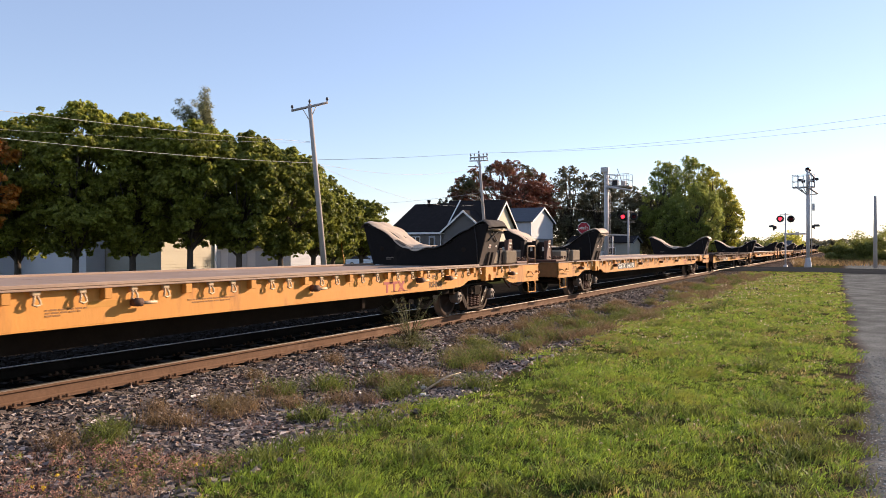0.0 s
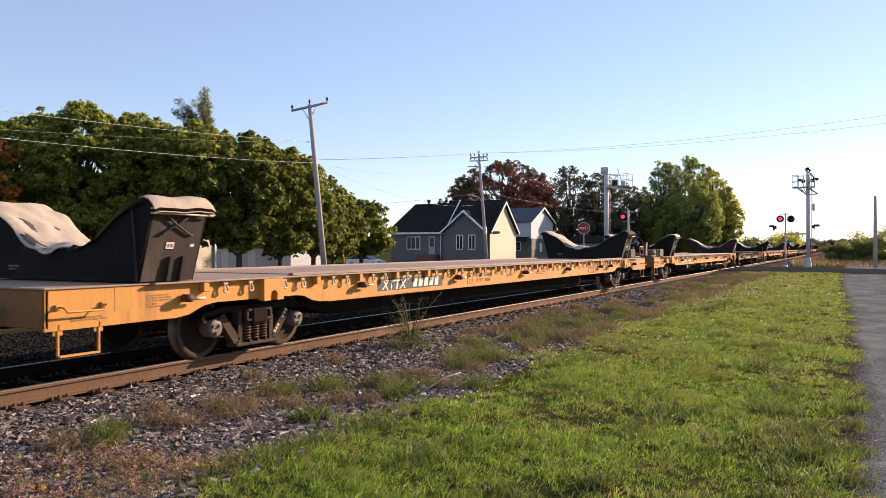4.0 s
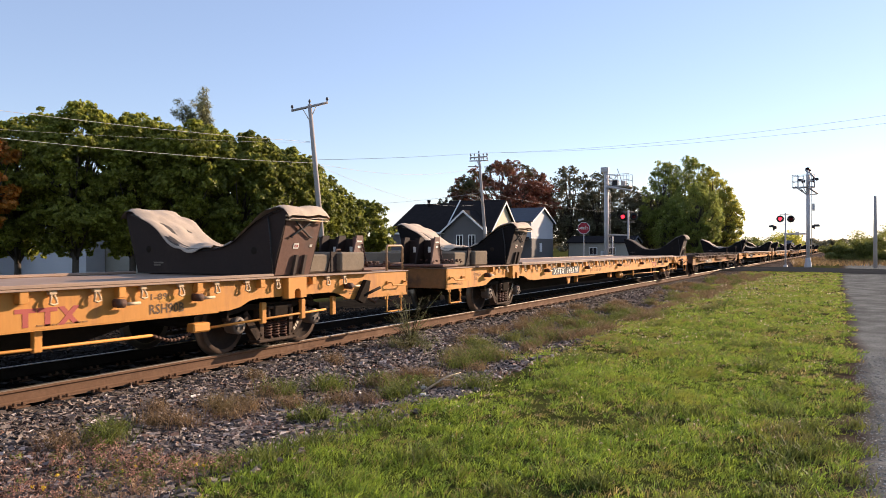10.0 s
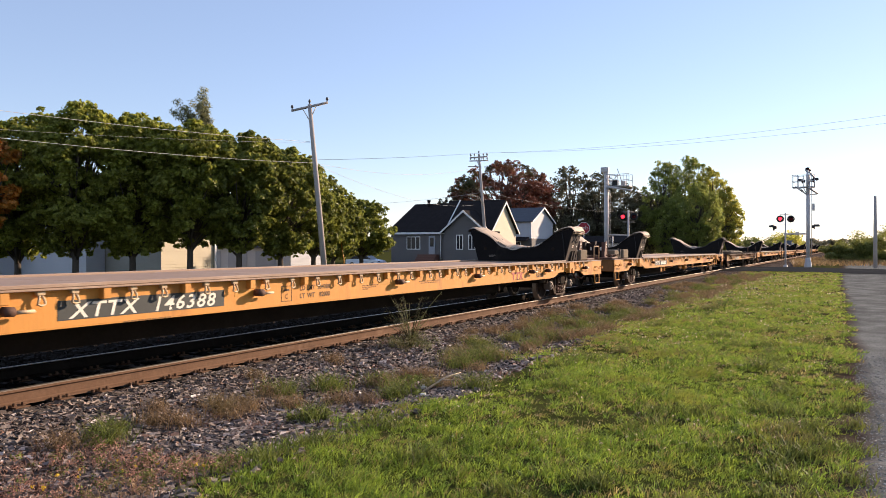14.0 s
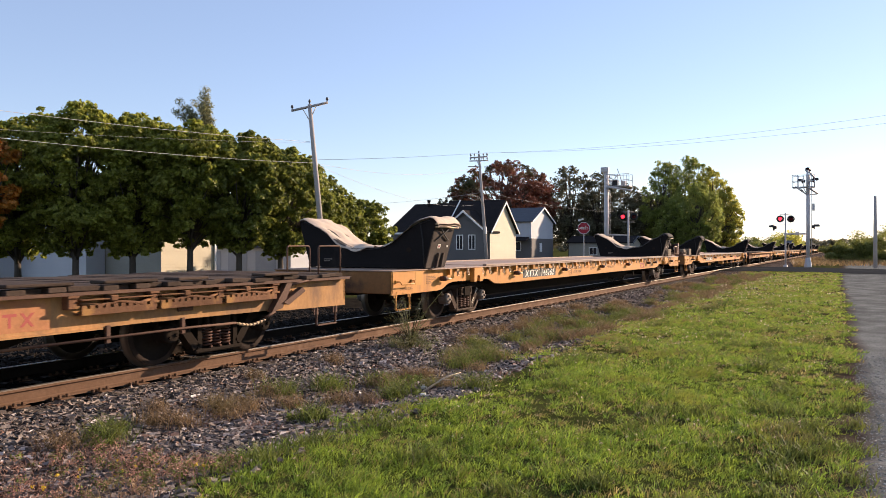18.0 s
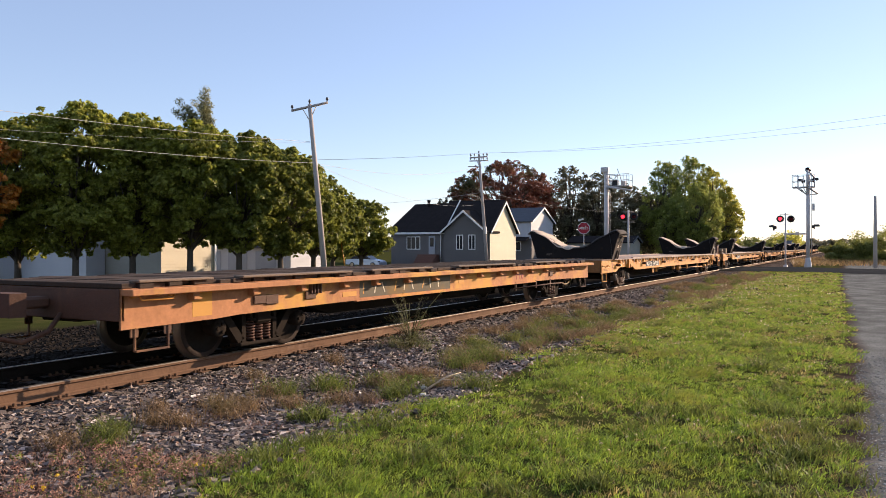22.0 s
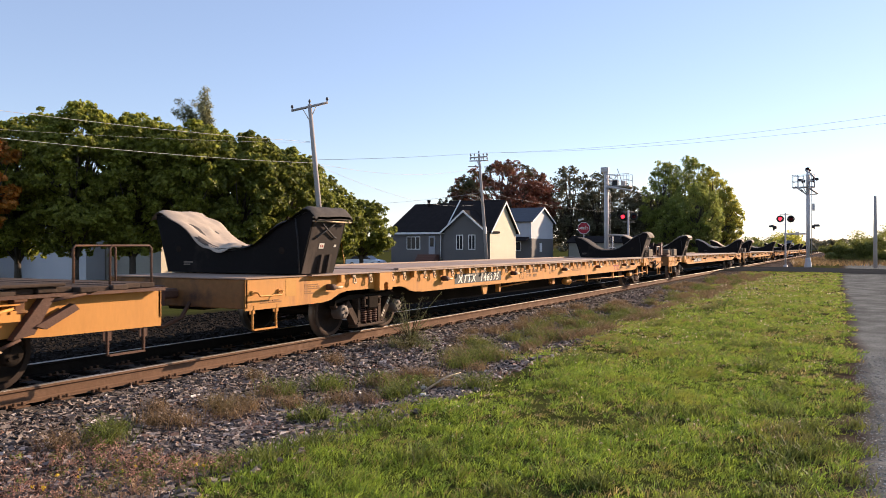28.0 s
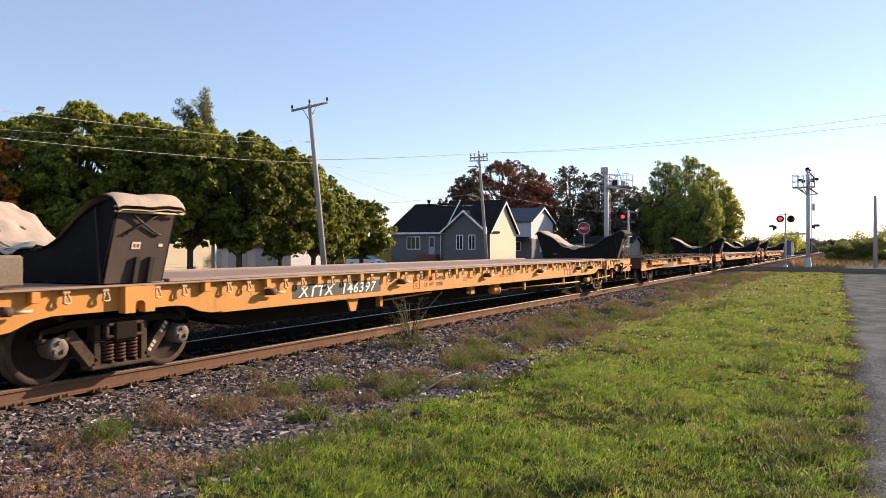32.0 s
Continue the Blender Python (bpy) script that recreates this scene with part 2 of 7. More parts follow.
for words, size, shear, bold in [("XTTX  " + n, 0.235, 0.22, 0.004) for n in ("146373", "146240", "146301", "146310", "146388", "146262", "146153", "147192", "146231", "146395", "146236", "146397")] + \
        [("TTHX   " + n, 0.31, 0.0, 0.004) for n in ("97115", "97119", "97150", "97181")] + [("LD LMT  204000", 0.105, 0, 0.001), ("1-89", 0.105, 0, 0.001), ("LT  WT    82000", 0.105, 0, 0.001), ("C", 0.11, 0, 0), ("XTTX", 0.235, 0.22, 0.004), ("RSH90B", 0.16, 0, 0.003), ("ARRÊT", 0.27, 0, 0.006)]:
    PRINT[words, size] = letters(words, size, shear, spacing=1.13 if shear else 1.0, bold=bold)

SIDE = Matrix(((0, 0, 1, 0), (1, 0, 0, 0), (0, 1, 0, 0), (0, 0, 0, 1)))  # text plane onto the side of a car that faces +X


def side_text(body, y, z, size, x, material, parent, shear=0.0, squeeze=1.0, name="lettering", label="", width=None, spacing=1.0):
    me = letters(body, size, shear, squeeze, spacing)
    if width:
        w = max((v.co.x for v in me.vertices), default=1)
        me.transform(Matrix.Diagonal((width / w, 1, 1, 1)))
    me.transform(Matrix.Translation((x, y, z)) @ SIDE)
    me.materials.append(material)
    return part(name, me, material, parent, label)

# ---------------------------------------------------------------- ground
def smooth(a, b, x):
    t = np.clip((x - a) / (b - a), 0, 1)
    return t * t * (3 - 2 * t)


def ground_z(x, y):
    """Height of the ground: lawn, ballast shoulder, the lower land beyond the track and the rise to the crossing."""
    x, y = np.asarray(x, float), np.asarray(y, float)
    u = x - TRACK
    z = -0.22 + 0 * u
    z = z - 0.15 * smooth(1.5, 3.0, u) * (1 - smooth(3.2, 5.0, u))
    z = z + 0.02 * smooth(4.5, 6.0, u)
    z = z - 0.55 * smooth(-2.2, -8.0, u)
    z = z + 0.035 * np.sin(x * 1.9 + 0.7 * y) * np.cos(y * 1.3) * smooth(3.6, 5, u) * (1 - smooth(8.2, 8.8, u))
    rise = smooth(48, 56, y) * (1 - smooth(66, 74, y))
    z = z + rise * (-0.045 - z) * (1 - smooth(3.0, 16.0, np.abs(u)))
    return z


def grid_mesh(name, xs, ys, zfun, material):
    X, Y = np.meshgrid(xs, ys)
    Z = zfun(X, Y)
    co = np.stack([X, Y, Z], -1).reshape(-1, 3)
    nx, ny = len(xs), len(ys)
    i = (np.arange(ny - 1)[:, None] * nx + np.arange(nx - 1)[None, :]).reshape(-1)
    faces = np.stack([i, i + 1, i + nx + 1, i + nx], -1)
    me = bpy.data.meshes.new(name)
    me.from_pydata(co.tolist(), [], faces.tolist())
    me.polygons.foreach_set("use_smooth", [True] * len(faces))
    me.materials.append(material)
    return new(name, me)


def ground_material():
    m = bpy.data.materials.new("ground_soil_gravel_grass")
    m.use_nodes = True
    nt = m.node_tree
    N, K = nt.nodes, nt.links
    b = N["Principled BSDF"]
    tc = N.new("ShaderNodeTexCoord")
    sep = N.new("ShaderNodeSeparateXYZ")
    K.new(tc.outputs["Object"], sep.inputs[0])

    def tex(sc, det=6.0):
        n = N.new("ShaderNodeTexNoise")
        n.inputs["Scale"].default_value, n.inputs["Detail"].default_value = sc, det
        K.new(tc.outputs["Object"], n.inputs["Vector"])
        return n.outputs["Fac"]

    def ramp(src, *stops):
        r = N.new("ShaderNodeValToRGB")
        while len(r.color_ramp.elements) < len(stops):
            r.color_ramp.elements.new(0.5)
        for e, (p, c) in zip(r.color_ramp.elements, stops):
            e.position, e.color = p, (*c, 1)
        K.new(src, r.inputs[0])
        return r.outputs[0]

    def maths(op, a, c):
        n = N.new("ShaderNodeMath")
        n.operation = op
        for k, v in enumerate((a, c)):
            if isinstance(v, (int, float)):
                n.inputs[k].default_value = v
            else:
                K.new(v, n.inputs[k])
        return n.outputs[0]

    swing = N.new("ShaderNodeMapRange")                                     # the lane's edge nears the track with distance
    swing.inputs["From Min"].default_value, swing.inputs["From Max"].default_value, swing.inputs["To Max"].default_value = 14, 48, 0.55
    K.new(sep.outputs["Y"], swing.inputs["Value"])
    laned = maths('ADD', sep.outputs["X"], swing.outputs[0])

    def band(lo, hi, soft, wobble, axis=None):
        w = maths('ADD', axis or sep.outputs["X"], maths('MULTIPLY', maths('SUBTRACT', tex(0.55), 0.5), wobble))
        r1 = N.new("ShaderNodeMapRange")
        r1.inputs["From Min"].default_value, r1.inputs["From Max"].default_value = lo - soft, lo + soft
        r2 = N.new("ShaderNodeMapRange")
        r2.inputs["From Min"].default_value, r2.inputs["From Max"].default_value = hi + soft, hi - soft
        K.new(w, r1.inputs["Value"])
        K.new(w, r2.inputs["Value"])
        return maths('MULTIPLY', r1.outputs[0], r2.outputs[0])

    def mix(f, a, c):
        n = N.new("ShaderNodeMix")
        n.data_type = 'RGBA'
        K.new(f, n.inputs["Factor"])
        K.new(a, n.inputs["A"])
        K.new(c, n.inputs["B"])
        return n.outputs["Result"]

    grass = ramp(tex(1.1), (0.3, (0.034, 0.042, 0.013)), (0.55, (0.05, 0.056, 0.018)), (0.75, (0.085, 0.066, 0.03)))
    vor = N.new("ShaderNodeTexVoronoi")
    vor.inputs["Scale"].default_value = 24
    K.new(tc.outputs["Object"], vor.inputs["Vector"])
    stones = ramp(vor.outputs["Color"], (0.1, (0.03, 0.027, 0.026)), (0.5, (0.08, 0.07, 0.067)), (0.9, (0.17, 0.15, 0.14)))
    soil = ramp(tex(6), (0.35, (0.04, 0.028, 0.022)), (0.7, (0.10, 0.072, 0.058)))
    bed = mix(ramp(tex(1.7), (0.45, (0, 0, 0)), (0.62, (1, 1, 1))), stones, soil)
    lane = ramp(maths('ADD', maths('MULTIPLY', tex(1.3, 10), 0.5), maths('MULTIPLY', tex(48, 6), 0.5)), (0.38, (0.088, 0.092, 0.087)), (0.52, (0.155, 0.161, 0.152)), (0.66, (0.25, 0.257, 0.243)))
    col = mix(band(-18.0, -4.5, 0.35, 1.6), grass, bed)
    # Train's shade put into the ground colour: dark bands under and beyond it.
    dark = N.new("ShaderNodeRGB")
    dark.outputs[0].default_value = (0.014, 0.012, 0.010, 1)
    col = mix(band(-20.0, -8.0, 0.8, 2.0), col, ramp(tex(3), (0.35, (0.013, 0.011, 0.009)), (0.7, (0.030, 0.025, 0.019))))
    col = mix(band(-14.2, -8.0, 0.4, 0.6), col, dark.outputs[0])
    col = mix(band(-0.25, 0.6, 0.3, 1.1, laned), col, soil)
    col = mix(band(0.16, 4.6, 0.14, 0.5, laned), col, lane)
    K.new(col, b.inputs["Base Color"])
    b.inputs["Roughness"].default_value = 0.95
    b.inputs["Specular IOR Level"].default_value = 0.0
    bp = N.new("ShaderNodeBump")
    bp.inputs["Strength"].default_value, bp.inputs["Distance"].default_value = 0.6, 0.03
    K.new(tex(22, 8), bp.inputs["Height"])
    K.new(bp.outputs[0], b.inputs["Normal"])
    return m


def spread(*pieces):
    return np.unique(np.concatenate([np.arange(a, b, s) for a, b, s in pieces]).round(4))


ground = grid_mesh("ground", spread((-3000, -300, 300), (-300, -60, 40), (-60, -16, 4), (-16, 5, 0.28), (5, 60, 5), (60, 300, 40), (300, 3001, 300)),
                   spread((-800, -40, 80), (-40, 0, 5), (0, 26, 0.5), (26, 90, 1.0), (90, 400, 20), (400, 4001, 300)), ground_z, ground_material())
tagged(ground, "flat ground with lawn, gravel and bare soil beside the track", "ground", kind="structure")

ASPHALT = mat("asphalt", (0.036, 0.039, 0.041), 0.95, spec=0.0, vary=0.2, scale=0.7, fine=30, bump=0.2, dirt=(0.055, 0.057, 0.056), dirt_at=0.55, dirt_scale=0.4)


def road_z(x, y):
    return ground_z(x, np.clip(y, 57, 63)) + 0.02


road = grid_mesh("road", spread((-220, -30, 10), (-30, 14, 1.0), (14, 221, 9)), np.array([54.5, 56, 58, 60, 62, 64, 66.5]), road_z, ASPHALT)
tagged(road, "grey asphalt road over the level crossing", "road", kind="structure")


# ---------------------------------------------------------------- track
def rail_profile(cx):
    half = [(0.0, 0.0), (0.030, -0.001), (0.036, -0.008), (0.036, -0.034), (0.012, -0.046), (0.009, -0.075), (0.010, -0.135), (0.028, -0.148), (0.074, -0.158), (0.075, -0.172)]
    return [(cx + x, z) for x, z in half] + [(cx - x, z) for x, z in half[:0:-1]]


track = thing("railway_track", "single railway track with rusty rails on timber ties", "track", kind="structure")
RAILS = (TRACK + 0.753, TRACK - 0.753)
for cx in RAILS:
    mb = MB()
    pr = rail_profile(cx)
    n = len(pr)
    ys = [-60, 0, 30, 60, 120, 300, 1500]
    mb.add([(x, y, z) for y in ys for x, z in pr], [])
    for i in range(len(ys) - 1):
        for k in range(n):
            mb.f.append([i * n + k, i * n + (k + 1) % n, (i + 1) * n + (k + 1) % n, (i + 1) * n + k])
            mb.s.append(False)
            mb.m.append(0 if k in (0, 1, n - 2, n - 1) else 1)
    # Shade under the train put into the far rail: near-black sides.
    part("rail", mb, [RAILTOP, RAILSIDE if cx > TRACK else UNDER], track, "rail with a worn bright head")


# ---------------------------------------------------------------- trucks (bogies) of the cars
WR = 0.419


def build_truck(car, yc, frame_paint=None):
    """A three-piece freight truck at yc: bolster > side frames, spring groups, wheelsets. frame_paint: darker colour
    for trucks drawn in shade.
    """
    mb = MB().box(-1.15, 1.15, yc - 0.17, yc + 0.17, 0.42, 0.66, 0.03)
    mb.lathe([(0.60, 0.3), (0.74, 0.3), (0.74, 0.0)], "z", (0, yc, 0), 16)
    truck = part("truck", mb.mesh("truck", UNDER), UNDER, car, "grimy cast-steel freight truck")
    for sx in (1, -1):
        mb = MB()
        x0, x1 = (0.93, 1.06) if sx > 0 else (-1.06, -0.93)
        top = [(-1.06, 0.53), (-1.04, 0.62), (-0.62, 0.70), (-0.36, 0.69), (0.36, 0.69), (0.62, 0.70), (1.04, 0.62), (1.06, 0.53), (0.90, 0.53), (0.62, 0.61), (0.30, 0.61), (-0.30, 0.61), (-0.62, 0.61), (-0.90, 0.53)]
        # Shade of the side sill put into the top chord's near-black colour.
        mb.cur = 1
        mb.prism([(yc + a, z) for a, z in top], "x", x0, x1)
        mb.cur = 0
        for d in (-1, 1):
            mb.prism([(yc + d * a, z) for a, z in ((0.80, 0.60), (0.66, 0.62), (0.33, 0.22), (0.44, 0.16))], "x", x0, x1)   # diagonal
            mb.prism([(yc + d * a, z) for a, z in ((0.37, 0.62), (0.29, 0.62), (0.29, 0.15), (0.37, 0.15))], "x", x0, x1)   # column
            mb.box(x0, x1, yc + d * 0.87 - 0.17, yc + d * 0.87 + 0.17, 0.47, 0.60, 0.02)
        mb.box(x0 - 0.04, x1 + 0.04, yc - 0.44, yc + 0.44, 0.115, 0.165, 0.015)                                       # spring seat
        xb0, xb1 = (x1, x1 + 0.07) if sx > 0 else (x0 - 0.07, x0)
        mb.box(xb0, xb1, yc - 0.27, yc + 0.27, 0.60, 0.645, 0.01).box(xb0, xb1, yc - 0.27, yc + 0.27, 0.46, 0.50, 0.01)                # bolster end
        mb.box(xb0, xb1, yc - 0.27, yc - 0.22, 0.50, 0.60, 0.01).box(xb0, xb1, yc + 0.22, yc + 0.27, 0.50, 0.60, 0.01)
        sf = part("side_frame", mb, [frame_paint or TRUCKM, UNDER], truck)
        if not frame_paint and sx > 0:
            mb = MB()
            for k in range(8):
                if k in (3, 4):
                    continue
                ya, za = 0.42 + 0.036 * k, 0.235 + 0.043 * k
                mb.prism([(yc + ya, za), (yc + ya + 0.024, za + 0.028), (yc + ya - 0.012, za + 0.062), (yc + ya - 0.036, za + 0.034)], "x", x1, x1 + 0.003)
            part("stencil_marks", mb, CREAMPAINT, sf, "worn white stencilled marks")
        for k in (-0.17, 0.0, 0.17):
            part("spring", spring_mesh(), SPRING, truck).location = (sx * 1.02, yc + k, 0)
    for d in (-0.87, 0.87):
        ws = part("wheelset", wheelset_mesh(bool(frame_paint)), WHEEL, truck, "steel wheelset with bearing caps")
        ws.location = (0, yc + d, WR)
        WHEELS.append(ws)
    return truck


WHEELS = []
CACHE = {}


def spring_mesh():
    if "spring" not in CACHE:
        turns = [i / 48 * 2 * math.pi * 7 for i in range(49)]
        CACHE["spring"] = MB().tube([(0.064 * math.cos(a), 0.064 * math.sin(a), 0.175 + 0.28 * i / 48) for i, a in enumerate(turns)], 0.015, 5).mesh("spring", SPRING)
    return CACHE["spring"]


def wheelset_mesh(shaded=False):
    key = "grimy_wheelset" if shaded else "wheelset"
    if key not in CACHE:
        mb = MB()
        mb.tube([(-0.95, 0, 0), (0.95, 0, 0)], 0.075, 12)
        for s in (1, -1):
            prof = [(s * 0.83, 0.0), (s * 0.83, 0.11), (s * 0.775, 0.13), (s * 0.745, 0.30), (s * 0.825, 0.345)]
            mb.cur = 0
            mb.lathe(prof, "x", (0, 0, 0), 32)
            mb.cur = 3
            mb.lathe([(s * 0.825, 0.345), (s * 0.828, 0.405), (s * 0.818, WR - 0.006)], "x", (0, 0, 0), 32)
            mb.cur = 1
            mb.lathe([(s * 0.818, WR - 0.006), (s * 0.735, WR), (s * 0.72, WR + 0.024), (s * 0.70, WR + 0.024), (s * 0.69, 0.345)], "x", (0, 0, 0), 32)
            mb.cur = 0
            mb.lathe([(s * 0.69, 0.345), (s * 0.71, 0.30), (s * 0.72, 0.13), (s * 0.66, 0.10), (s * 0.66, 0.0)], "x", (0, 0, 0), 32)
            mb.cur = 2
            mb.lathe([(s * 0.93, 0.115), (s * 1.10, 0.125), (s * 1.125, 0.115), (s * 1.13, 0.06), (s * 1.12, 0.0)], "x", (0, 0, 0), 18)
            for k in range(3):
                a = k * 2 * math.pi / 3 + 0.5
                c, q = 0.062 * math.cos(a), 0.062 * math.sin(a)
                mb.tube([(s * 1.12, c, q), (s * 1.155, c, q)], 0.024, 6)
            mb.cur = 0
        # Short-car wheels and caps near-black: shade put into their colour.
        CACHE[key] = mb.mesh("wheelset", UNDER if shaded else WHEEL, TREAD, UNDER if shaded else CAP, WHEEL if shaded else RIM)
    return CACHE[key]


# ---------------------------------------------------------------- flat cars
# A car's own space: y = 0 at its leading end sill, x = 0 on the centre line, z = 0 on the rail.
GAP = 1.6
LX, LT = 27.98 - GAP, 19.34 - GAP
WEB, EDGE = 1.335, 1.435


def sill_profile(L):
    """Side sill of the long car: deep ends, arched over the trucks, deep between them."""
    half = [(0, 0.635), (1.77, 0.645), (1.97, 0.67), (2.22, 0.765), (2.44, 0.795), (4.13, 0.795), (4.30, 0.775), (4.50, 0.70), (4.70, 0.668)]
    low = half + [(L - y, z) for y, z in half[::-1]]
    return low + [(L, 1.065), (0, 1.065)]


def grab_iron(parent, y, z, x, w=0.56):
    mb = MB()
    for d in (0, w):
        mb.box(x - 0.003, x + 0.03, y + d - 0.035, y + d + 0.035, z + 0.02, z + 0.08, 0.008)
    mb.tube([(x + 0.02, y, z + 0.05), (x + 0.09, y + 0.015, z + 0.05), (x + 0.10, y + 0.05, z), (x + 0.10, y + w - 0.05, z), (x + 0.09, y + w - 0.015, z + 0.05), (x + 0.02, y + w, z + 0.05)], 0.012, 6)
    return part("grab_iron", mb, YELLOW, parent)


def sill_step(parent, y, x, top=0.70, bottom=0.36, w=0.50, paint=None):
    mb = MB()
    for d in (0, w):
        mb.box(x - 0.03, x - 0.015, y + d - 0.06, y + d + 0.06, top - 0.12, top + 0.1, 0.006)
        mb.box(x - 0.03, x + 0.0, y + d - 0.012, y + d + 0.012, bottom, top, 0.004)
    mb.box(x - 0.03, x + 0.02, y, y + w, bottom - 0.012, bottom + 0.012, 0.004)
    return part("sill_step", mb, paint or YELLOW, parent)


def coupler(parent, y, d):
    mb = MB()
    mb.box(-0.11, 0.11, min(y, y + d * 0.42), max(y, y + d * 0.42), 0.78, 0.92, 0.03)
    k = y + d * 0.58
    mb.prism([(-0.2, min(k, y + d * 0.4)), (0.2, min(k, y + d * 0.4)), (0.24, max(k, y + d * 0.4)), (0.02, max(k, y + d * 0.4) + 0.06), (-0.22, max(k, y + d * 0.4))], "z", 0.70, 0.98)
    mb.tube([(0.3, y, 0.72), (0.34, y + d * 0.2, 0.52), (0.3, y + d * 0.5, 0.42), (0.2, y + d * 0.78, 0.50)], 0.03, 6)
    return part("coupler", mb, RUST, parent, "rusty knuckle coupler with air hose")


def build_flat_car(rod):
    """The long yellow flat car."""
    L = LX
    car = thing("flat_car", "long yellow steel flat car with a worn grey deck", "flat car", "cars of the train")
    prof = sill_profile(L)
    for s in (1, -1):
        mb = MB().prism(prof, "x", s * WEB, s * (WEB - 0.03))
        mb.box(min(s * WEB, s * (WEB - 0.16)), max(s * WEB, s * (WEB - 0.16)), 4.9, L - 4.9, 0.652, 0.668, 0.004)
        part("side_sill", mb, YELLOW, car, "yellow side sill arched over the trucks")
    mb = MB()
    mb.box(-0.35, 0.35, 0.2, L - 0.2, 0.60, 1.0, 0.02)
    mb.prism([(5.0, 0.60), (6.4, 0.30), (L - 6.4, 0.30), (L - 5.0, 0.60)], "x", -0.34, 0.34)
    for k in range(1, 22):
        y = L * k / 22
        mb.box(-WEB + 0.03, WEB - 0.03, y - 0.03, y + 0.03, 0.82, 1.06)
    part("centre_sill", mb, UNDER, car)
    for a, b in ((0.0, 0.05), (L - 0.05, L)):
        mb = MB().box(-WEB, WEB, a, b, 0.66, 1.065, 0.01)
        part("end_sill", mb, GRIMYSHADEDEND, car)
    # deck: plain width at the ends, overhanging between
    mb = MB()
    mb.box(-WEB - 0.02, WEB + 0.02, -0.02, 1.35, 1.066, 1.088, 0.006)
    mb.box(-WEB - 0.02, WEB + 0.02, L - 1.35, L + 0.02, 1.066, 1.088, 0.006)
    mb.box(-EDGE, EDGE, 1.352, L - 1.352, 1.066, 1.092, 0.006)
    part("deck", mb, DECK, car, "worn grey-brown steel deck")
    for k in range(int((L - 9.0) / 2.9)):                                 # seamed deck plates
        y = 4.35 + k * 2.95
        part("deck_plate", MB().box(-EDGE + 0.10, EDGE - 0.10, y, y + 2.93, 1.0925, 1.104, 0.004), DECK, car)
    for s in (1, -1):
        mb = MB().box(min(s * (EDGE - 0.09), s * EDGE), max(s * (EDGE - 0.09), s * EDGE), 3.9, L - 3.9, 1.0925, 1.135, 0.008)
        part("deck_edge_rail", mb, DECK, car)
    # stake posts under the overhang, ratchets between them
    for s in (1, -1):
        ys = [2.19 + 1.18 * k for k in range(int((L - 4.3) / 1.18) + 1)]
        me = MB().box(min(s * WEB, s * (EDGE - 0.012)), max(s * WEB, s * (EDGE - 0.012)), -0.05, 0.05, 0.945, 1.066, 0.006).mesh("stake_pocket", YELLOW)
        mb = MB()
        x = s * (EDGE - 0.03)
        mb.box(min(x, x - s * 0.05), max(x, x - s * 0.05), -0.045, 0.045, 1.02, 1.066, 0.006)
        mb.tube([(x - s * 0.02, -0.012, 1.03), (x, -0.03, 0.975), (x, -0.044, 0.93), (x, 0.0, 0.915), (x, 0.044, 0.93), (x, 0.03, 0.975), (x - s * 0.02, 0.012, 1.03)], 0.0135, 6)
        rme = mb.mesh("strap_ratchet", GALV)
        for i, y in enumerate(ys):
            if s > 0 and not (3.2 < y < 3.75):
                part("stake_pocket", me, YELLOW, car).location = (0, y, 0)
            for j, d in enumerate((0.36, 0.84)):
                if y + d < L - 1.5 and s > 0:
                    part("strap_ratchet", rme, GALV, car).location = (0, y + d + 0.05 * math.sin(7 * i + 3 * j), 0)
    mb = MB()
    for k in range(int((L - 4.3) / 1.18) + 1):
        y = 2.19 + 1.18 * k
        mb.box(-EDGE + 0.012, -WEB, y - 0.055, y + 0.055, 0.885, 1.066)
    tagged(part("stake_pockets", mb, YELLOW, car), kind="stuff")
    # jacking pads and tie-down anchors
    for s in (1, -1):
        for y in (3.26, L - 3.60):
            mb = MB()
            x0, x1 = s * (WEB + 0.0005), s * (EDGE + 0.01)
            hole = [(0.14, 0.765), (0.14, 0.86), (0.165, 0.895), (0.21, 0.905), (0.255, 0.895), (0.28, 0.86), (0.28, 0.765), (0.42, 0.765), (0.42, 1.066), (0, 1.066), (0, 0.765)]
            mb.prism([(y + a, z) for a, z in hole], "x", x0, x1)
            part("jacking_pad", mb, YELLOW, car)
    mb = MB().box(WEB, WEB + 0.15, -0.10, -0.02, 0.835, 0.93, 0.02)
    mb.lathe([(-0.13, 0.0), (-0.12, 0.045), (-0.02, 0.05), (0.0, 0.0)], "y", (WEB + 0.12, 0, 0.882), 10)
    ame = mb.mesh("tie_down_anchor", RUST)
    wme = MB().tube([(WEB + 0.12, 0.0, 0.872), (WEB + 0.12, 0.20, 0.872)], 0.02, 8).mesh("winch_bar", GALV)
    for y in (1.92, 5.82, 9.45, 13.25, 16.6, 19.9, L - 5.3, L - 1.98):
        part("winch_bar", wme, GALV, part("tie_down_anchor", ame, RUST, car)).parent.location = (0, y, 0)
    for y, w in ((0.14, 0.56), (L - 0.72, 0.56)):
        for s in (1, -1):
            if s > 0:
                grab_iron(car, y, 0.83, WEB, w)
            sill_step(car, y + 0.02, s * WEB + (0.0 if s > 0 else 0.03))
    coupler(car, 0, -1)
    coupler(car, L, 1)
    for yc in (3.53, L - 3.40):
        build_truck(car, yc)
    # printing on the sill that faces the lane
    x = WEB + 0.004
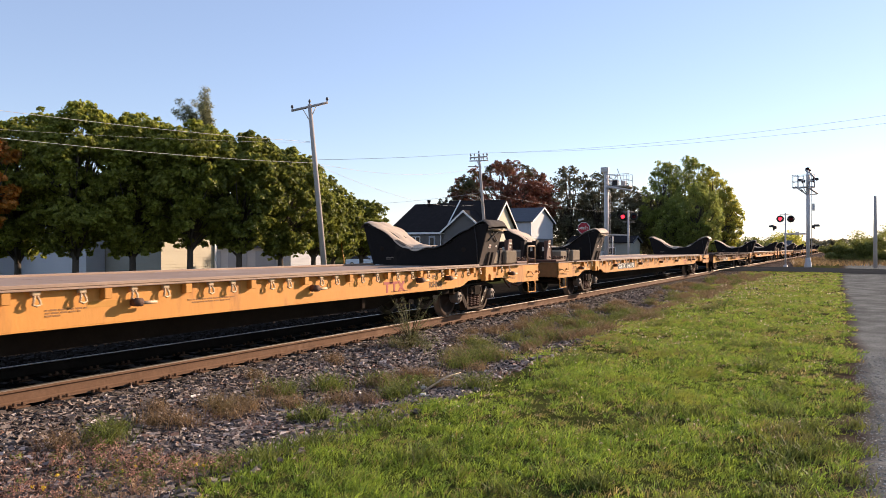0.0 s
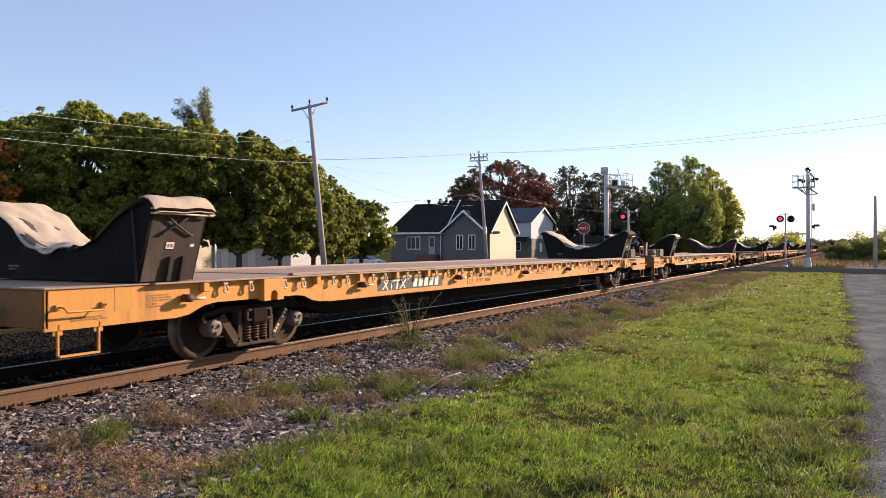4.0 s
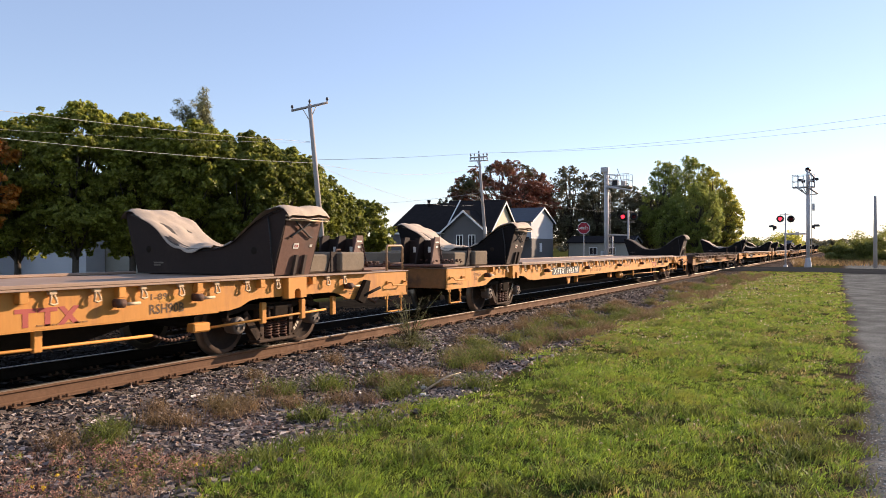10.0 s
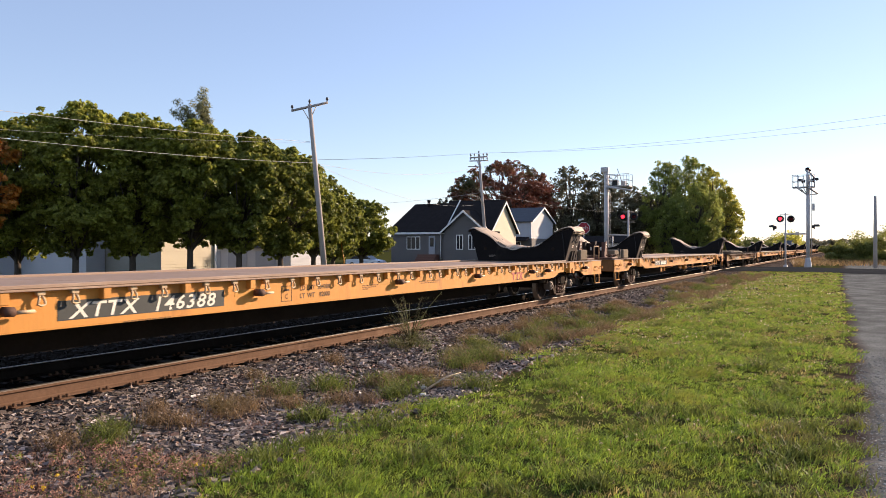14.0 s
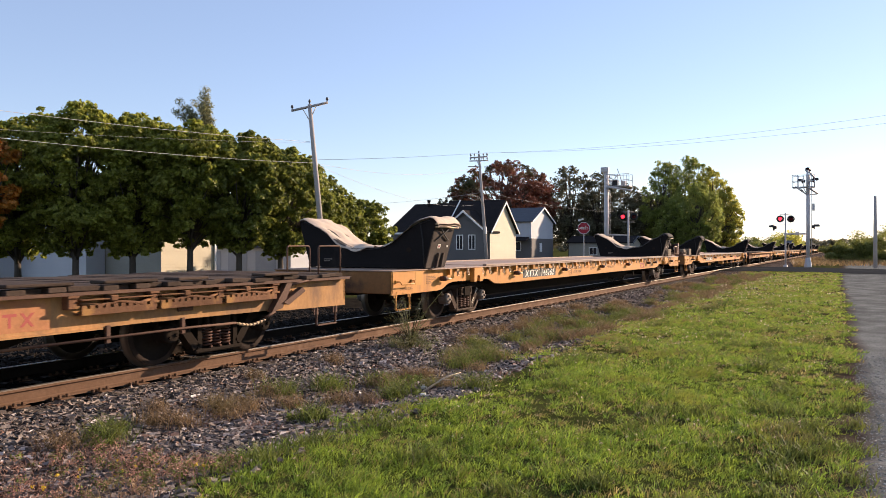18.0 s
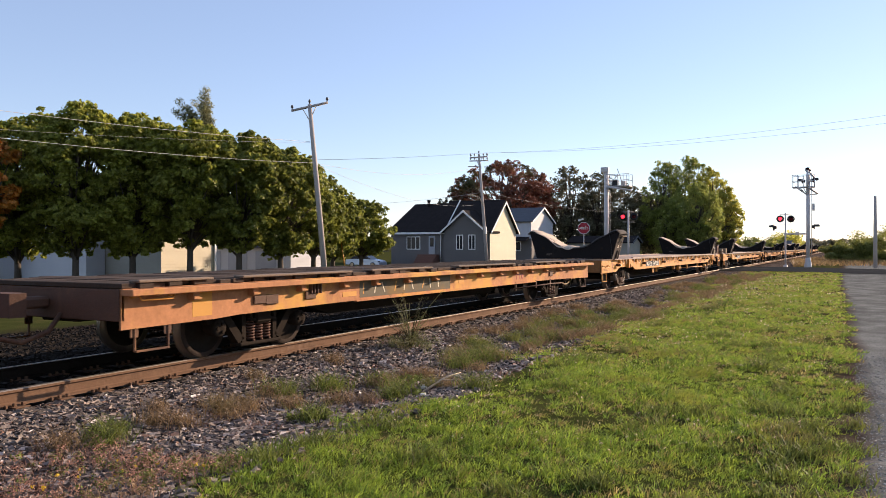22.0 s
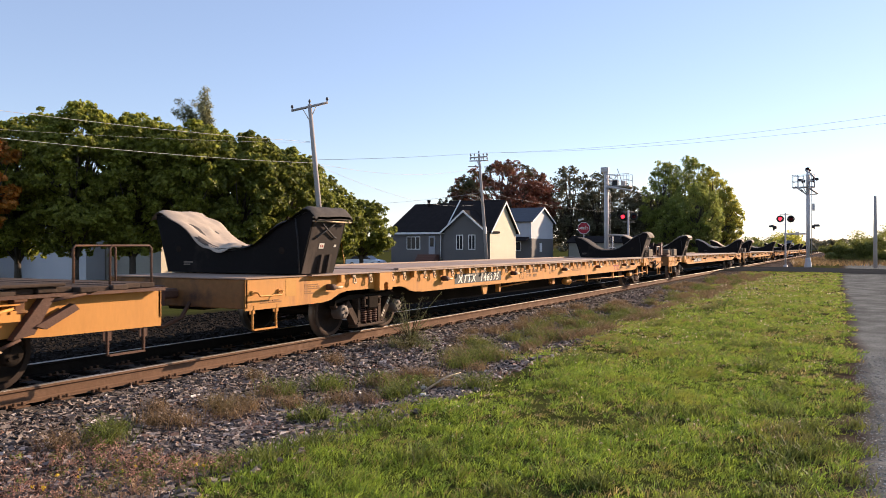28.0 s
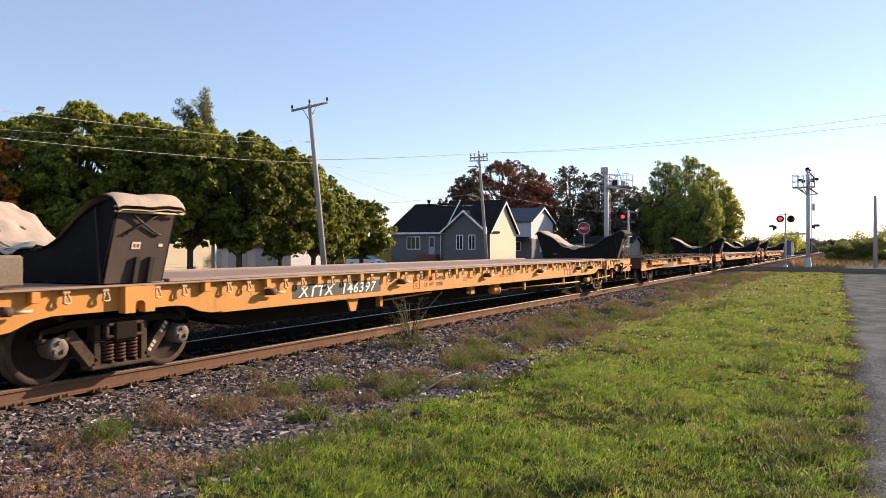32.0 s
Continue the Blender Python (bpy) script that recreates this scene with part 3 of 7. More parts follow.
    for y0, y1, z0, z1 in ((0.86, 1.10, 0.79, 1.05), (5.45, 5.95, 0.84, 0.925), (9.0, 9.45, 0.84, 0.925), (12.6, 13.0, 0.85, 0.92), (17.6, 18.1, 0.85, 0.925), (20.5, 21.0, 0.85, 0.92)):
        part("paint_patch", MB().box(WEB, x - 0.001, y0, y1, z0, z1), OCHRE, car)
    side_text("LD LMT  204000", 10.40, 0.862, 0.105, x, BROWNPAINT, car, width=0.76)
    side_text("LT  WT    82000", 10.40, 0.745, 0.105, x, BROWNPAINT, car, width=0.76)
    mb = MB()
    for a, b, c, d in ((9.97, 10.21, 0.717, 0.724), (9.97, 10.21, 0.937, 0.944), (9.97, 9.977, 0.724, 0.937), (10.203, 10.21, 0.724, 0.937), (10.02, 10.15, 0.87, 0.895)):
        mb.box(WEB, x, a, b, c, d)
    part("plate_mark", mb, BROWNPAINT, car)
    side_text("C", 10.05, 0.755, 0.11, x, BROWNPAINT, car)
    mb = MB()                                                              # small print that cannot be read
    for y, z, w in ((1.3, 0.93, 0.34), (1.3, 0.90, 0.42), (1.3, 0.87, 0.40), (1.3, 0.83, 0.2), (1.3, 0.80, 0.26), (0.3, 0.745, 0.4), (0.3, 0.72, 0.46), (3.55, 1.0, 0.22), (3.58, 0.965, 0.15),
                    (12.1, 0.85, 0.5), (12.1, 0.82, 0.42), (12.1, 0.79, 0.2), (14.05, 0.845, 0.85), (14.12, 0.81, 0.68), (18.9, 0.70, 0.6), (L - 2.0, 0.80, 0.4), (L - 2.0, 0.77, 0.5), (L - 1.9, 0.74, 0.3), (7.2, 0.655, 0.7)):
        e = y
        while e < y + w - 0.03:
            step = 0.035 + 0.05 * abs(math.sin(31 * e + 17 * z))
            mb.box(WEB, x, e, min(e + step, y + w), z, z + 0.017)
            e += step + 0.018
    part("small_print", mb, FAINT, car)
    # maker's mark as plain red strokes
    y = L - 7.72
    mb = MB().box(WEB, x, y, y + 0.235, 0.845, 0.89).box(WEB, x, y + 0.085, y + 0.15, 0.70, 0.845).box(WEB, x, y + 0.25, y + 0.475, 0.845, 0.89).box(WEB, x, y + 0.33, y + 0.395, 0.70, 0.845)
    mb.prism([(y + 0.48, 0.89), (y + 0.555, 0.89), (y + 0.74, 0.70), (y + 0.665, 0.70)], "x", WEB, x)
    mb.prism([(y + 0.665, 0.89), (y + 0.74, 0.89), (y + 0.555, 0.70), (y + 0.48, 0.70)], "x", WEB, x + 0.001)
    part("mark", mb, REDPAINT, car, "faded red painted mark")
    side_text("RSH90B", L - 6.05, 0.72, 0.16, x, BROWNPAINT, car, width=0.55)
    side_text("1-89", L - 6.05, 0.885, 0.105, x, BROWNPAINT, car, width=0.28)
    part("number_panel", MB().box(WEB, WEB + 0.003, 6.36, 8.80, 0.738, 0.948), PLATE, car, "dark panel with white lettering")
    if rod:
        mb = MB().tube([(1.18, 15.1, 0.49), (1.22, L - 7.5, 0.46), (1.22, L - 5.9, 0.45)], 0.018, 6)
        mb.tube([(1.22, L - 5.2, 0.45), (1.22, L - 3.2, 0.50), (1.22, L - 2.4, 0.52)], 0.018, 6)
        part("brake_rod", mb, YELLOW, car)
        mb = MB()
        for a in range(24):
            y = L - 5.9 + 0.7 * a / 23
            mb.tube([(1.22, y, 0.45 - 0.09 * math.sin(math.pi * a / 23)), (1.22, y + 0.035, 0.45 - 0.09 * math.sin(math.pi * (a + 1) / 23))], 0.022 if a % 2 else 0.013, 6)
        part("brake_chain", mb, RUST, car)
        hme = MB().box(1.19, 1.25, -0.05, 0.05, 0.42, 0.72, 0.01).mesh("rod_hanger", YELLOW)
        for y in (15.9, L - 7.4, L - 3.9, L - 3.0, L - 2.2):
            part("rod_hanger", hme, YELLOW, car).location = (0, y, 0)
        part("rod_box", MB().box(1.16, 1.30, L - 5.3, L - 5.0, 0.42, 0.54, 0.02), YELLOW, car)
        part("brake_cylinder", MB().lathe([(14.08, 0.0), (14.08, 0.085), (14.12, 0.095), (14.34, 0.095), (14.36, 0.118), (14.41, 0.118), (14.43, 0.05), (14.50, 0.0)], "y", (1.10, 0, 0.49), 18), YELLOW, car, "yellow brake cylinder")
        part("cylinder_bracket", MB().box(1.0, 1.2, 14.06, 14.40, 0.60, 0.655, 0.01), YELLOW, car)
        mb2 = MB()
        for a in range(18):
            mb2.tube([(1.14, 14.52 + 0.034 * a, 0.49 - 0.03 * math.sin(math.pi * a / 18)), (1.14, 14.55 + 0.034 * a, 0.49 - 0.03 * math.sin(math.pi * (a + 1) / 18))], 0.02 if a % 2 else 0.012, 6)
        part("brake_chain", mb2, RUST, car)
        part("valve_box", MB().box(1.08, 1.19, 12.79, 12.99, 0.46, 0.66, 0.012).box(1.1, 1.16, 12.70, 12.79, 0.49, 0.53, 0.01), YELLOW, car)
        mb = MB().box(1.1, 1.2, 9.0, 9.1, 0.44, 0.66, 0.01)
        mb.tube([(1.16, 9.1, 0.55), (1.16, 11.0, 0.60)], 0.016, 6)
        part("valve_bracket", mb, YELLOW, car)
        part("bracket_plate", MB().prism([(7.9, 0.66), (8.25, 0.66), (8.15, 0.44), (8.0, 0.44)], "x", 1.22, 1.25), YELLOW, car)
        mb = MB().prism([(L - 1.78, 0.64), (L - 1.52, 0.96), (L - 1.40, 0.94), (L - 1.50, 0.66), (L - 1.60, 0.57)], "x", WEB + 0.02, WEB + 0.10)
        mb.tube([(WEB + 0.09, L - 1.6, 0.7), (WEB + 0.16, L - 1.2, 0.82)], 0.025, 6)
        part("hand_brake", mb, UNDER, car, "dark folding hand brake")
    else:
        part("valve_bracket", MB().box(1.15, 1.2, L - 8.2, L - 8.1, 0.45, 0.66, 0.01), UNDER, car)
        part("brake_box", MB().box(0.4, 1.1, L - 5.2, L - 4.7, 0.52, 0.62, 0.02), UNDER, car)
    mb = MB()
    mb.lathe([(9.2, 0.0), (9.2, 0.2), (9.9, 0.2), (9.9, 0.0)], "y", (-0.7, 0, 0.72), 14)
    mb.box(-0.95, -0.55, 15.0, 16.0, 0.5, 0.85, 0.03)
    part("air_reservoir", mb, UNDER, car)
    return car


def build_short_car(paint, racks, letters_):
    """The shorter, older flat car with a timber deck."""
    L = LT
    car = thing("short_flat_car", "old dirty yellow short flat car with a dark timber deck", "flat car", "cars of the train")
    half = [(0, 0.57), (1.5, 0.585), (1.9, 0.61), (4.2, 0.625), (4.6, 0.62)] if racks else [(0, 0.565), (1.5, 0.58), (1.9, 0.60), (4.2, 0.62), (4.6, 0.62)]
    prof = half + [(L - y, z) for y, z in half[::-1]] + [(L, 1.03), (0, 1.03)]
    for s in (1, -1):
        part("side_sill", MB().prism(prof, "x", s * WEB, s * (WEB - 0.03)).box(min(s * WEB, s * (WEB + 0.05)), max(s * WEB, s * (WEB + 0.05)), 4.7, L - 4.7, half[4][1] - 0.014, half[4][1] + 0.002), paint, car)
    mb = MB().box(-0.35, 0.35, 0.2, L - 0.2, 0.6, 0.98, 0.02)
    mb.prism([(4.2, 0.60), (5.4, 0.32), (L - 5.4, 0.32), (L - 4.2, 0.60)], "x", -0.34, 0.34)
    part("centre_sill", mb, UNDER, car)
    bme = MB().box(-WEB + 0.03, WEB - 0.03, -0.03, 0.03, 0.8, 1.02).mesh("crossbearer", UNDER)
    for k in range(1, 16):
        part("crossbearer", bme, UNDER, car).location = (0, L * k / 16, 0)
    for a, b in ((0.0, 0.05), (L - 0.05, L)):
        part("end_sill", MB().box(-WEB, WEB, a, b, 0.66, 1.03, 0.01), RUST, car)
    out = 0.10 if racks else 0.0
    me = MB().box(-WEB - out, WEB + out, 0.004, 0.216, 1.036, 1.095, 0.008).mesh("deck_board", DARKDECK)
    for k in range(int(L / 0.22)):
        part("deck_board", me, DARKDECK, car).location = (0.045 * math.sin(k * 2.7) + 0.03 * math.sin(k * 7.3), k * 0.22, 0.008 * math.sin(k * 5.1))
    rng = random.Random(5)
    for s in (1, -1):
        x0, x1 = sorted((s * (WEB - 0.03), s * (WEB + out + 0.03)))
        part("top_flange", MB().box(x0, x1, 0.0, L, 1.0305, 1.0355).box(*sorted((s * (WEB + out + 0.012), s * (WEB + out + 0.03))), 0.05, L - 0.05, 1.0, 1.0304), RUST if racks else paint, car)
    bme = [MB().box(WEB - 0.08, WEB + 0.17, 0, w, 1.108, 1.145, 0.01).mesh("edge_block", DARKDECK) for w in (0.5, 0.75, 1.0)]
    y = 1.2
    while y < L - 1.6 and racks:
        w = rng.choice((0, 1, 2))
        if rng.random() < 0.8:
            part("edge_block", bme[w], DARKDECK, car).location = (rng.uniform(-0.06, 0.02), y, 0)
        y += (0.5, 0.75, 1.0)[w] + rng.uniform(0.08, 0.4)
    me = MB().box(WEB, WEB + 0.11, -0.055, 0.055, 0.85, 1.03, 0.01).box(WEB + 0.11, WEB + 0.135, -0.07, 0.07, 0.86, 0.89, 0.006).box(WEB + 0.11, WEB + 0.13, -0.07, 0.07, 0.97, 1.0, 0.006).mesh("stake_pocket", RACK if racks else paint)
    for y in (1.05, 2.14, 3.2, 4.3, 5.25, 6.35, 7.43, 8.5, 9.55, 10.63, 11.6, 12.62, 13.7, 14.8, 15.87):
        part("stake_pocket", me, paint, car).location = (0, y, 0)
        m2 = part("stake_pocket", me, paint, car)
        m2.location, m2.rotation_euler = (0, y, 0), (0, 0, math.pi)
    if racks:
        mb = MB().box(WEB + 0.01, WEB + 0.15, 0, 1.0, 0.86, 0.875, 0.004)
        pts = [(0, 0.86)]
        for i in range(10):
            pts += [(0.1 * i, 0.965), (0.1 * i + 0.06, 0.965), (0.1 * i + 0.06, 0.93), (0.1 * i + 0.1, 0.93)]
        mb.prism(pts + [(1.0, 0.86)], "x", WEB + 0.13, WEB + 0.15)
        mb.box(WEB + 0.005, WEB + 0.15, 0, 1.0, 1.015, 1.03, 0.004)
        mb.tube([(WEB + 0.08, 0.02, 0.99), (WEB + 0.13, 0.25, 0.955), (WEB + 0.10, 0.5, 0.985), (WEB + 0.14, 0.78, 0.95), (WEB + 0.08, 0.98, 0.99)], 0.022, 5)
        mb.box(WEB + 0.02, WEB + 0.16, 0.36, 0.46, 0.995, 1.06, 0.01)
        metal = YELLOW if paint == YELLOW else RACK
        rme = mb.mesh("chain_rack", metal)
        rme.transform(Matrix.Translation((0, 0, -0.075)))
        for y in (1.15, 2.21, 3.27, 7.5, 8.55, 9.6, 12.7, 13.77, 14.85):
            part("chain_rack", rme, metal, car, "rusty notched chain rack").location = (0, y, 0)
    else:
        mb = MB().box(WEB, WEB + 0.19, 0.0, L, 0.955, 1.03, 0.008)
        part("rub_rail", mb, paint, car)
        part("paint_patch", MB().box(WEB, WEB + 0.004, 4.35, 4.75, 0.70, 0.78), OCHRE, car, "bright orange paint patch")
        part("paint_patch", MB().box(WEB, WEB + 0.004, 8.6, 8.85, 0.72, 0.85), OCHRE, car)
        part("number_panel", MB().box(WEB, WEB + 0.003, 4.85, 8.2, 0.66, 0.96), OLDPLATE, car, "faded grey-green panel with scrawled paint")
        for k in range(9):
            y = 4.95 + 0.34 * k
            part("scrawl", MB().prism([(y, 0.72), (y + 0.03, 0.72), (y + 0.10 * math.sin(k * 2.3) + 0.03, 0.90), (y + 0.10 * math.sin(k * 2.3), 0.90)], "x", WEB + 0.0035, WEB + 0.005), CREAMPAINT if k % 3 else OCHRE, car)
        part("card_holder", MB().box(WEB, WEB + 0.03, 2.45, 2.72, 0.70, 0.84, 0.01), RUST, car)
        for k in range(4):
            part("step_rung", MB().box(WEB, WEB + 0.06, 3.45 + 0.08 * k, 3.49 + 0.08 * k, 0.80, 0.95, 0.01), RUST, car)
        for y, w, d in ((0.2, 1.2, 0.0), (1.9, 2.6, 0.04), (5.2, 2.2, -0.03), (8.4, 3.1, 0.05), (13.0, 2.4, 0.0)):
            part("edge_board", MB().box(WEB - 0.12 + d, WEB + 0.06 + d, y, y + w, 1.097, 1.13, 0.008), TIMBER, car, "worn edge board")
    for s in (1, -1):
        sill_step(car, 0.2, s * WEB + (0 if s > 0 else 0.03), 0.58, 0.30, paint=RUST)
        sill_step(car, L - 0.75, s * WEB + (0 if s > 0 else 0.03), 0.58, 0.30, paint=RUST)
    grab_iron(car, 0.16, 0.90, WEB)
    coupler(car, 0, -1)
    coupler(car, L, 1)
    for yc in (2.66, L - 2.60):
        # Trucks darkened by colour for the shade below the deep sill.
        build_truck(car, yc, UNDER)
    x = WEB + 0.004
    part("paint_patch", MB().box(WEB, x - 0.001, 1.08, 1.42, half[0][1] + 0.07, 1.0), OCHRE, car)
    if letters_:
        part("number_panel", MB().box(WEB, WEB + 0.003, 4.05, 6.3, 0.63, 0.90), OLDPLATE, car, "faded grey panel with worn lettering")
        part("paint_patch", MB().box(WEB, x - 0.001, 6.6, 7.3, 0.66, 0.86), OCHRE, car)
    mb = MB().box(WEB, x, L - 5.1, L - 4.95, 0.85, 0.88).box(WEB, x, L - 5.04, L - 5.01, 0.74, 0.85).box(WEB, x, L - 4.92, L - 4.77, 0.85, 0.88).box(WEB, x, L - 4.86, L - 4.83, 0.74, 0.85)
    mb.prism([(L - 4.74, 0.88), (L - 4.70, 0.88), (L - 4.58, 0.74), (L - 4.62, 0.74)], "x", WEB, x).prism([(L - 4.62, 0.88), (L - 4.58, 0.88), (L - 4.70, 0.74), (L - 4.74, 0.74)], "x", WEB, x + 0.001)
    part("mark", mb, REDPAINT, car).location = (0, -0.9, -0.03)
    for y in (2.2, 3.35, L - 3.6):
        part("card_holder", MB().box(WEB, WEB + 0.03, y, y + 0.26, 0.72, 0.84, 0.01), RUST, car)
    mb = MB().tube([(WEB + 0.02, L - 6.2, 0.50), (WEB + 0.03, L - 3.4, 0.51), (WEB + 0.05, L - 2.6, 0.50)], 0.016, 6)
    for y in (L - 6.0, L - 4.6, L - 3.5):
        mb.box(WEB - 0.02, WEB + 0.02, y - 0.03, y + 0.03, 0.44, 0.64, 0.006)
    part("brake_rod", mb, RUST, car)
    mb = MB()
    for a in range(16):
        mb.tube([(WEB + 0.05, L - 2.6 + 0.036 * a, 0.5 - 0.05 * math.sin(math.pi * a / 16)), (WEB + 0.05, L - 2.57 + 0.036 * a, 0.5 - 0.05 * math.sin(math.pi * (a + 1) / 16))], 0.022 if a % 2 else 0.012, 6)
    part("brake_chain", mb, GALV, car)
    if not racks:
        return car
    part("sill_stain", MB().box(WEB, WEB + 0.003, 2.3, 4.1, 0.66, 0.80), REDYELLOW, car, "faded reddish paint patch")
    part("sill_stain", MB().box(WEB, WEB + 0.003, L - 6.6, L - 5.3, 0.66, 0.98), REDYELLOW, car, "faded reddish paint patch")
    mb = MB()
    for s in (1.36, 0.75):
        mb.tube([(s, L - 0.75, 1.05), (s, L - 0.75, 1.50), (s, L - 0.72, 1.53), (s, L - 0.2, 1.53), (s, L - 0.17, 1.50), (s, L - 0.17, 1.05)], 0.014, 6)
    part("end_rail", mb, RUST, car, "bent tube end rail")
    mb = MB().prism([(L - 1.95, 0.60), (L - 1.72, 0.64), (L - 1.50, 0.99), (L - 1.62, 1.0)], "x", WEB + 0.02, WEB + 0.12)
    mb.prism([(L - 1.72, 0.72), (L - 1.60, 0.68), (L - 1.22, 0.86), (L - 1.28, 0.92)], "x", WEB + 0.05, WEB + 0.14)
    mb.tube([(WEB + 0.1, L - 1.55, 0.96), (WEB + 0.14, L - 1.15, 1.02)], 0.02, 6).tube([(WEB + 0.08, L - 1.85, 0.6), (WEB + 0.07, L - 2.05, 0.52)], 0.02, 6)
    part("hand_brake", mb, RUST, car, "rusty folding hand brake")
    return car


# ---------------------------------------------------------------- loads on the cars
def saddle_curve(n=20, far=1.5, low=1.49):
    """Upper edge of a saddle across the car: (x, z) from the far horn, at -far, to the near one; low: its lowest height."""
    pts = []
    for i in range(n + 1):
        x = -far + (1.5 + far) * i / n
        a = abs(x) * (1.5 / far if x < 0 else 1.0)
        tall = (2.05 - low) * (1.0 if x > 0 else 1 - 0.7 * (1.5 - far))
        z = low + tall * (smooth(0.25, 1.42, a) * 0.75 + 0.25 * (a / 1.5) ** 2)
        pts.append((x, float(z)))
    return pts


def build_saddle(paint, style):
    """A saddle for a tower section: two curved plates, flared side panels, a padded bed under tarpaulins."""
    name = "tower_saddle"
    ob = thing(name, {"far": "dark steel saddle half covered by a beige tarpaulin", "both": "dark steel saddle wrapped in creased beige tarpaulin", "brown": "dark rust-brown steel saddle under creased beige tarpaulin",
                      "bare": "bare dark steel saddle with a grey padded bed"}[style], "saddle", "saddles on the cars")
    W = 0.86
    far, deep = (1.2, 1.41) if style == "bare" else (1.5, 1.49)
    up = saddle_curve(20, far, deep)
    low = [(1.36, 1.107), (-far + 0.14, 1.107)]
    horn = [(1.62, 2.06), (1.62, 1.98)]
    tip = up[0][1]
    prof = [(-far - 0.12, tip - 0.07), (-far - 0.12, tip + 0.01)] + up + horn + low
    for y in (0.0, W - 0.03):
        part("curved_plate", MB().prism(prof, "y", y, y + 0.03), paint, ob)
    for s in (1, -1):
        a, b = ((1.375, 1.107), (1.62, 1.98)) if s > 0 else ((far - 0.125, 1.107), (far + 0.12, tip - 0.07))
        mb = MB().prism([(s * a[0], a[1]), (s * b[0], b[1]), (s * (b[0] - 0.05), b[1]), (s * (a[0] - 0.05), a[1])], "y", 0.031, W - 0.031)
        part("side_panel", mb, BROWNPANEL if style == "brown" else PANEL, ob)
        if s < 0:
            continue
        mb = MB()                                                          # ribs and foot pocket on the panel
        for y in (0.40, 0.60):
            mb.prism([(s * (a[0] + 0.004), 1.107), (s * (a[0] + 0.06), 1.107), (s * (1.50), 1.40), (s * 1.455, 1.40)], "y", y - 0.03, y + 0.03)
        part("foot_rib", mb, PANEL, ob)
        tag = MB().box(0, 0.002, 0, 0.12, 0, 0.085, 0).mesh("label_plate", WHITEPAINT)
        t = part("label_plate", tag, WHITEPAINT, ob)
        t.location, t.rotation_euler = (s * 1.488, 0.3, 1.49), (0, s * 0.273, 0)
        t = part("label_plate", tag, WHITEPAINT, ob)
        t.location, t.rotation_euler, t.scale = (s * 1.495, 0.68, 1.515), (0, s * 0.273, 0), (1, 0.5, 0.45)
        mb = MB().box(0.0025, 0.0035, 0.02, 0.05, 0.02, 0.06).box(0.0025, 0.0035, 0.065, 0.10, 0.02, 0.06)
        part("plate_print", mb.mesh("plate_print", REDPAINT), REDPAINT, ob).matrix_basis = pose(1.488, 0.3, 1.49, 0, math.degrees(0.273), 0)
    # bed: a bent sheet following the curve, its ends folded over the horns
    def bed(x0, x1, lift, y0, y1, wob, seed, drop=0.0):
        rng = random.Random(seed)
        pts = [p for p in saddle_curve(40, far, deep) if x0 <= p[0] <= x1]
        hood = [(1.44, 2.07), (1.52, 2.09), (1.60, 2.065), (1.66, 2.01), (1.70, 1.95), (1.70, 2.03 - 1.3 * drop)]
        if x1 > 1.5:
            pts = [q for q in pts if q[0] < 1.4] + hood
        if x0 < -1.5 and far == 1.5:
            pts = [(-q[0], q[1]) for q in hood[::-1]] + [q for q in pts if q[0] > -1.4]
        ny = 15
        v, f = [], []
        off = rng.uniform(0, 50)
        for i, (x, z) in enumerate(pts):
            for j in range(ny):
                y = y0 + (y1 - y0) * j / (ny - 1)
                calm = 0.4 if abs(x) > 1.35 else 1.0
                w = calm * wob * noise.noise((x * 2.2 + off, y * 3.0, seed)) + calm * wob * 0.22 * noise.noise((x * 5 + off, y * 7, seed)) - calm * wob * 0.9 * max(0.0, noise.noise((x * 1.5 + y * 1.6 + off, y * 3.6 - x, seed)))
                edge = 0.07 if j in (0, ny - 1) else 0.0
                v.append((x * 1.0 + (0.02 if x > 0 else -0.02) * wob, y + 0.4 * wob * noise.noise((x * 3 + off, y, 9)), z + lift + w - edge * (0.45 + 3 * abs(w))))
        n = len(pts)
        for i in range(n - 1):
            for j in range(ny - 1):
                f.append((i * ny + j, i * ny + j + 1, (i + 1) * ny + j + 1, (i + 1) * ny + j))
        mb = MB().add(v, f, True)
        mb.add([(a, b, c - 0.012) for a, b, c in v], [q[::-1] for q in f], True)
        return mb
    part("padded_bed", bed(-1.5, 1.5, 0.015, -0.02, W + 0.02, 0.022, 1), PAD, ob, "grey padded bed")
    if style != "bare":
        part("tarpaulin", bed(-1.7, 0.25, 0.04, -0.05, W + 0.05, 0.08, 3, 0.06), TARP, ob, "creased beige tarpaulin")
    if style in ("both", "brown"):
        part("tarpaulin", bed(0.4, 1.7, 0.035, -0.05, W + 0.05, 0.07, 4, 0.10), TARP, ob, "creased beige tarpaulin")
    if style == "far":
        part("cover", bed(0.2, 1.7, 0.035, -0.05, W + 0.05, 0.07, 6, 0.10), PAD, ob, "dark worn cover")
    if style == "bare":
        part("cover", bed(0.75, 1.7, 0.035, -0.04, W + 0.04, 0.05, 7, 0.10), BEIGEPAD, ob, "dusty rolled cover")
    mb = MB()
    mb.tube([(1.30, -0.02, 1.95), (1.36, -0.035, 1.6), (1.38, -0.03, 1.11)], 0.012, 5)
    part("tie_down_cable", mb, STRAP, ob)
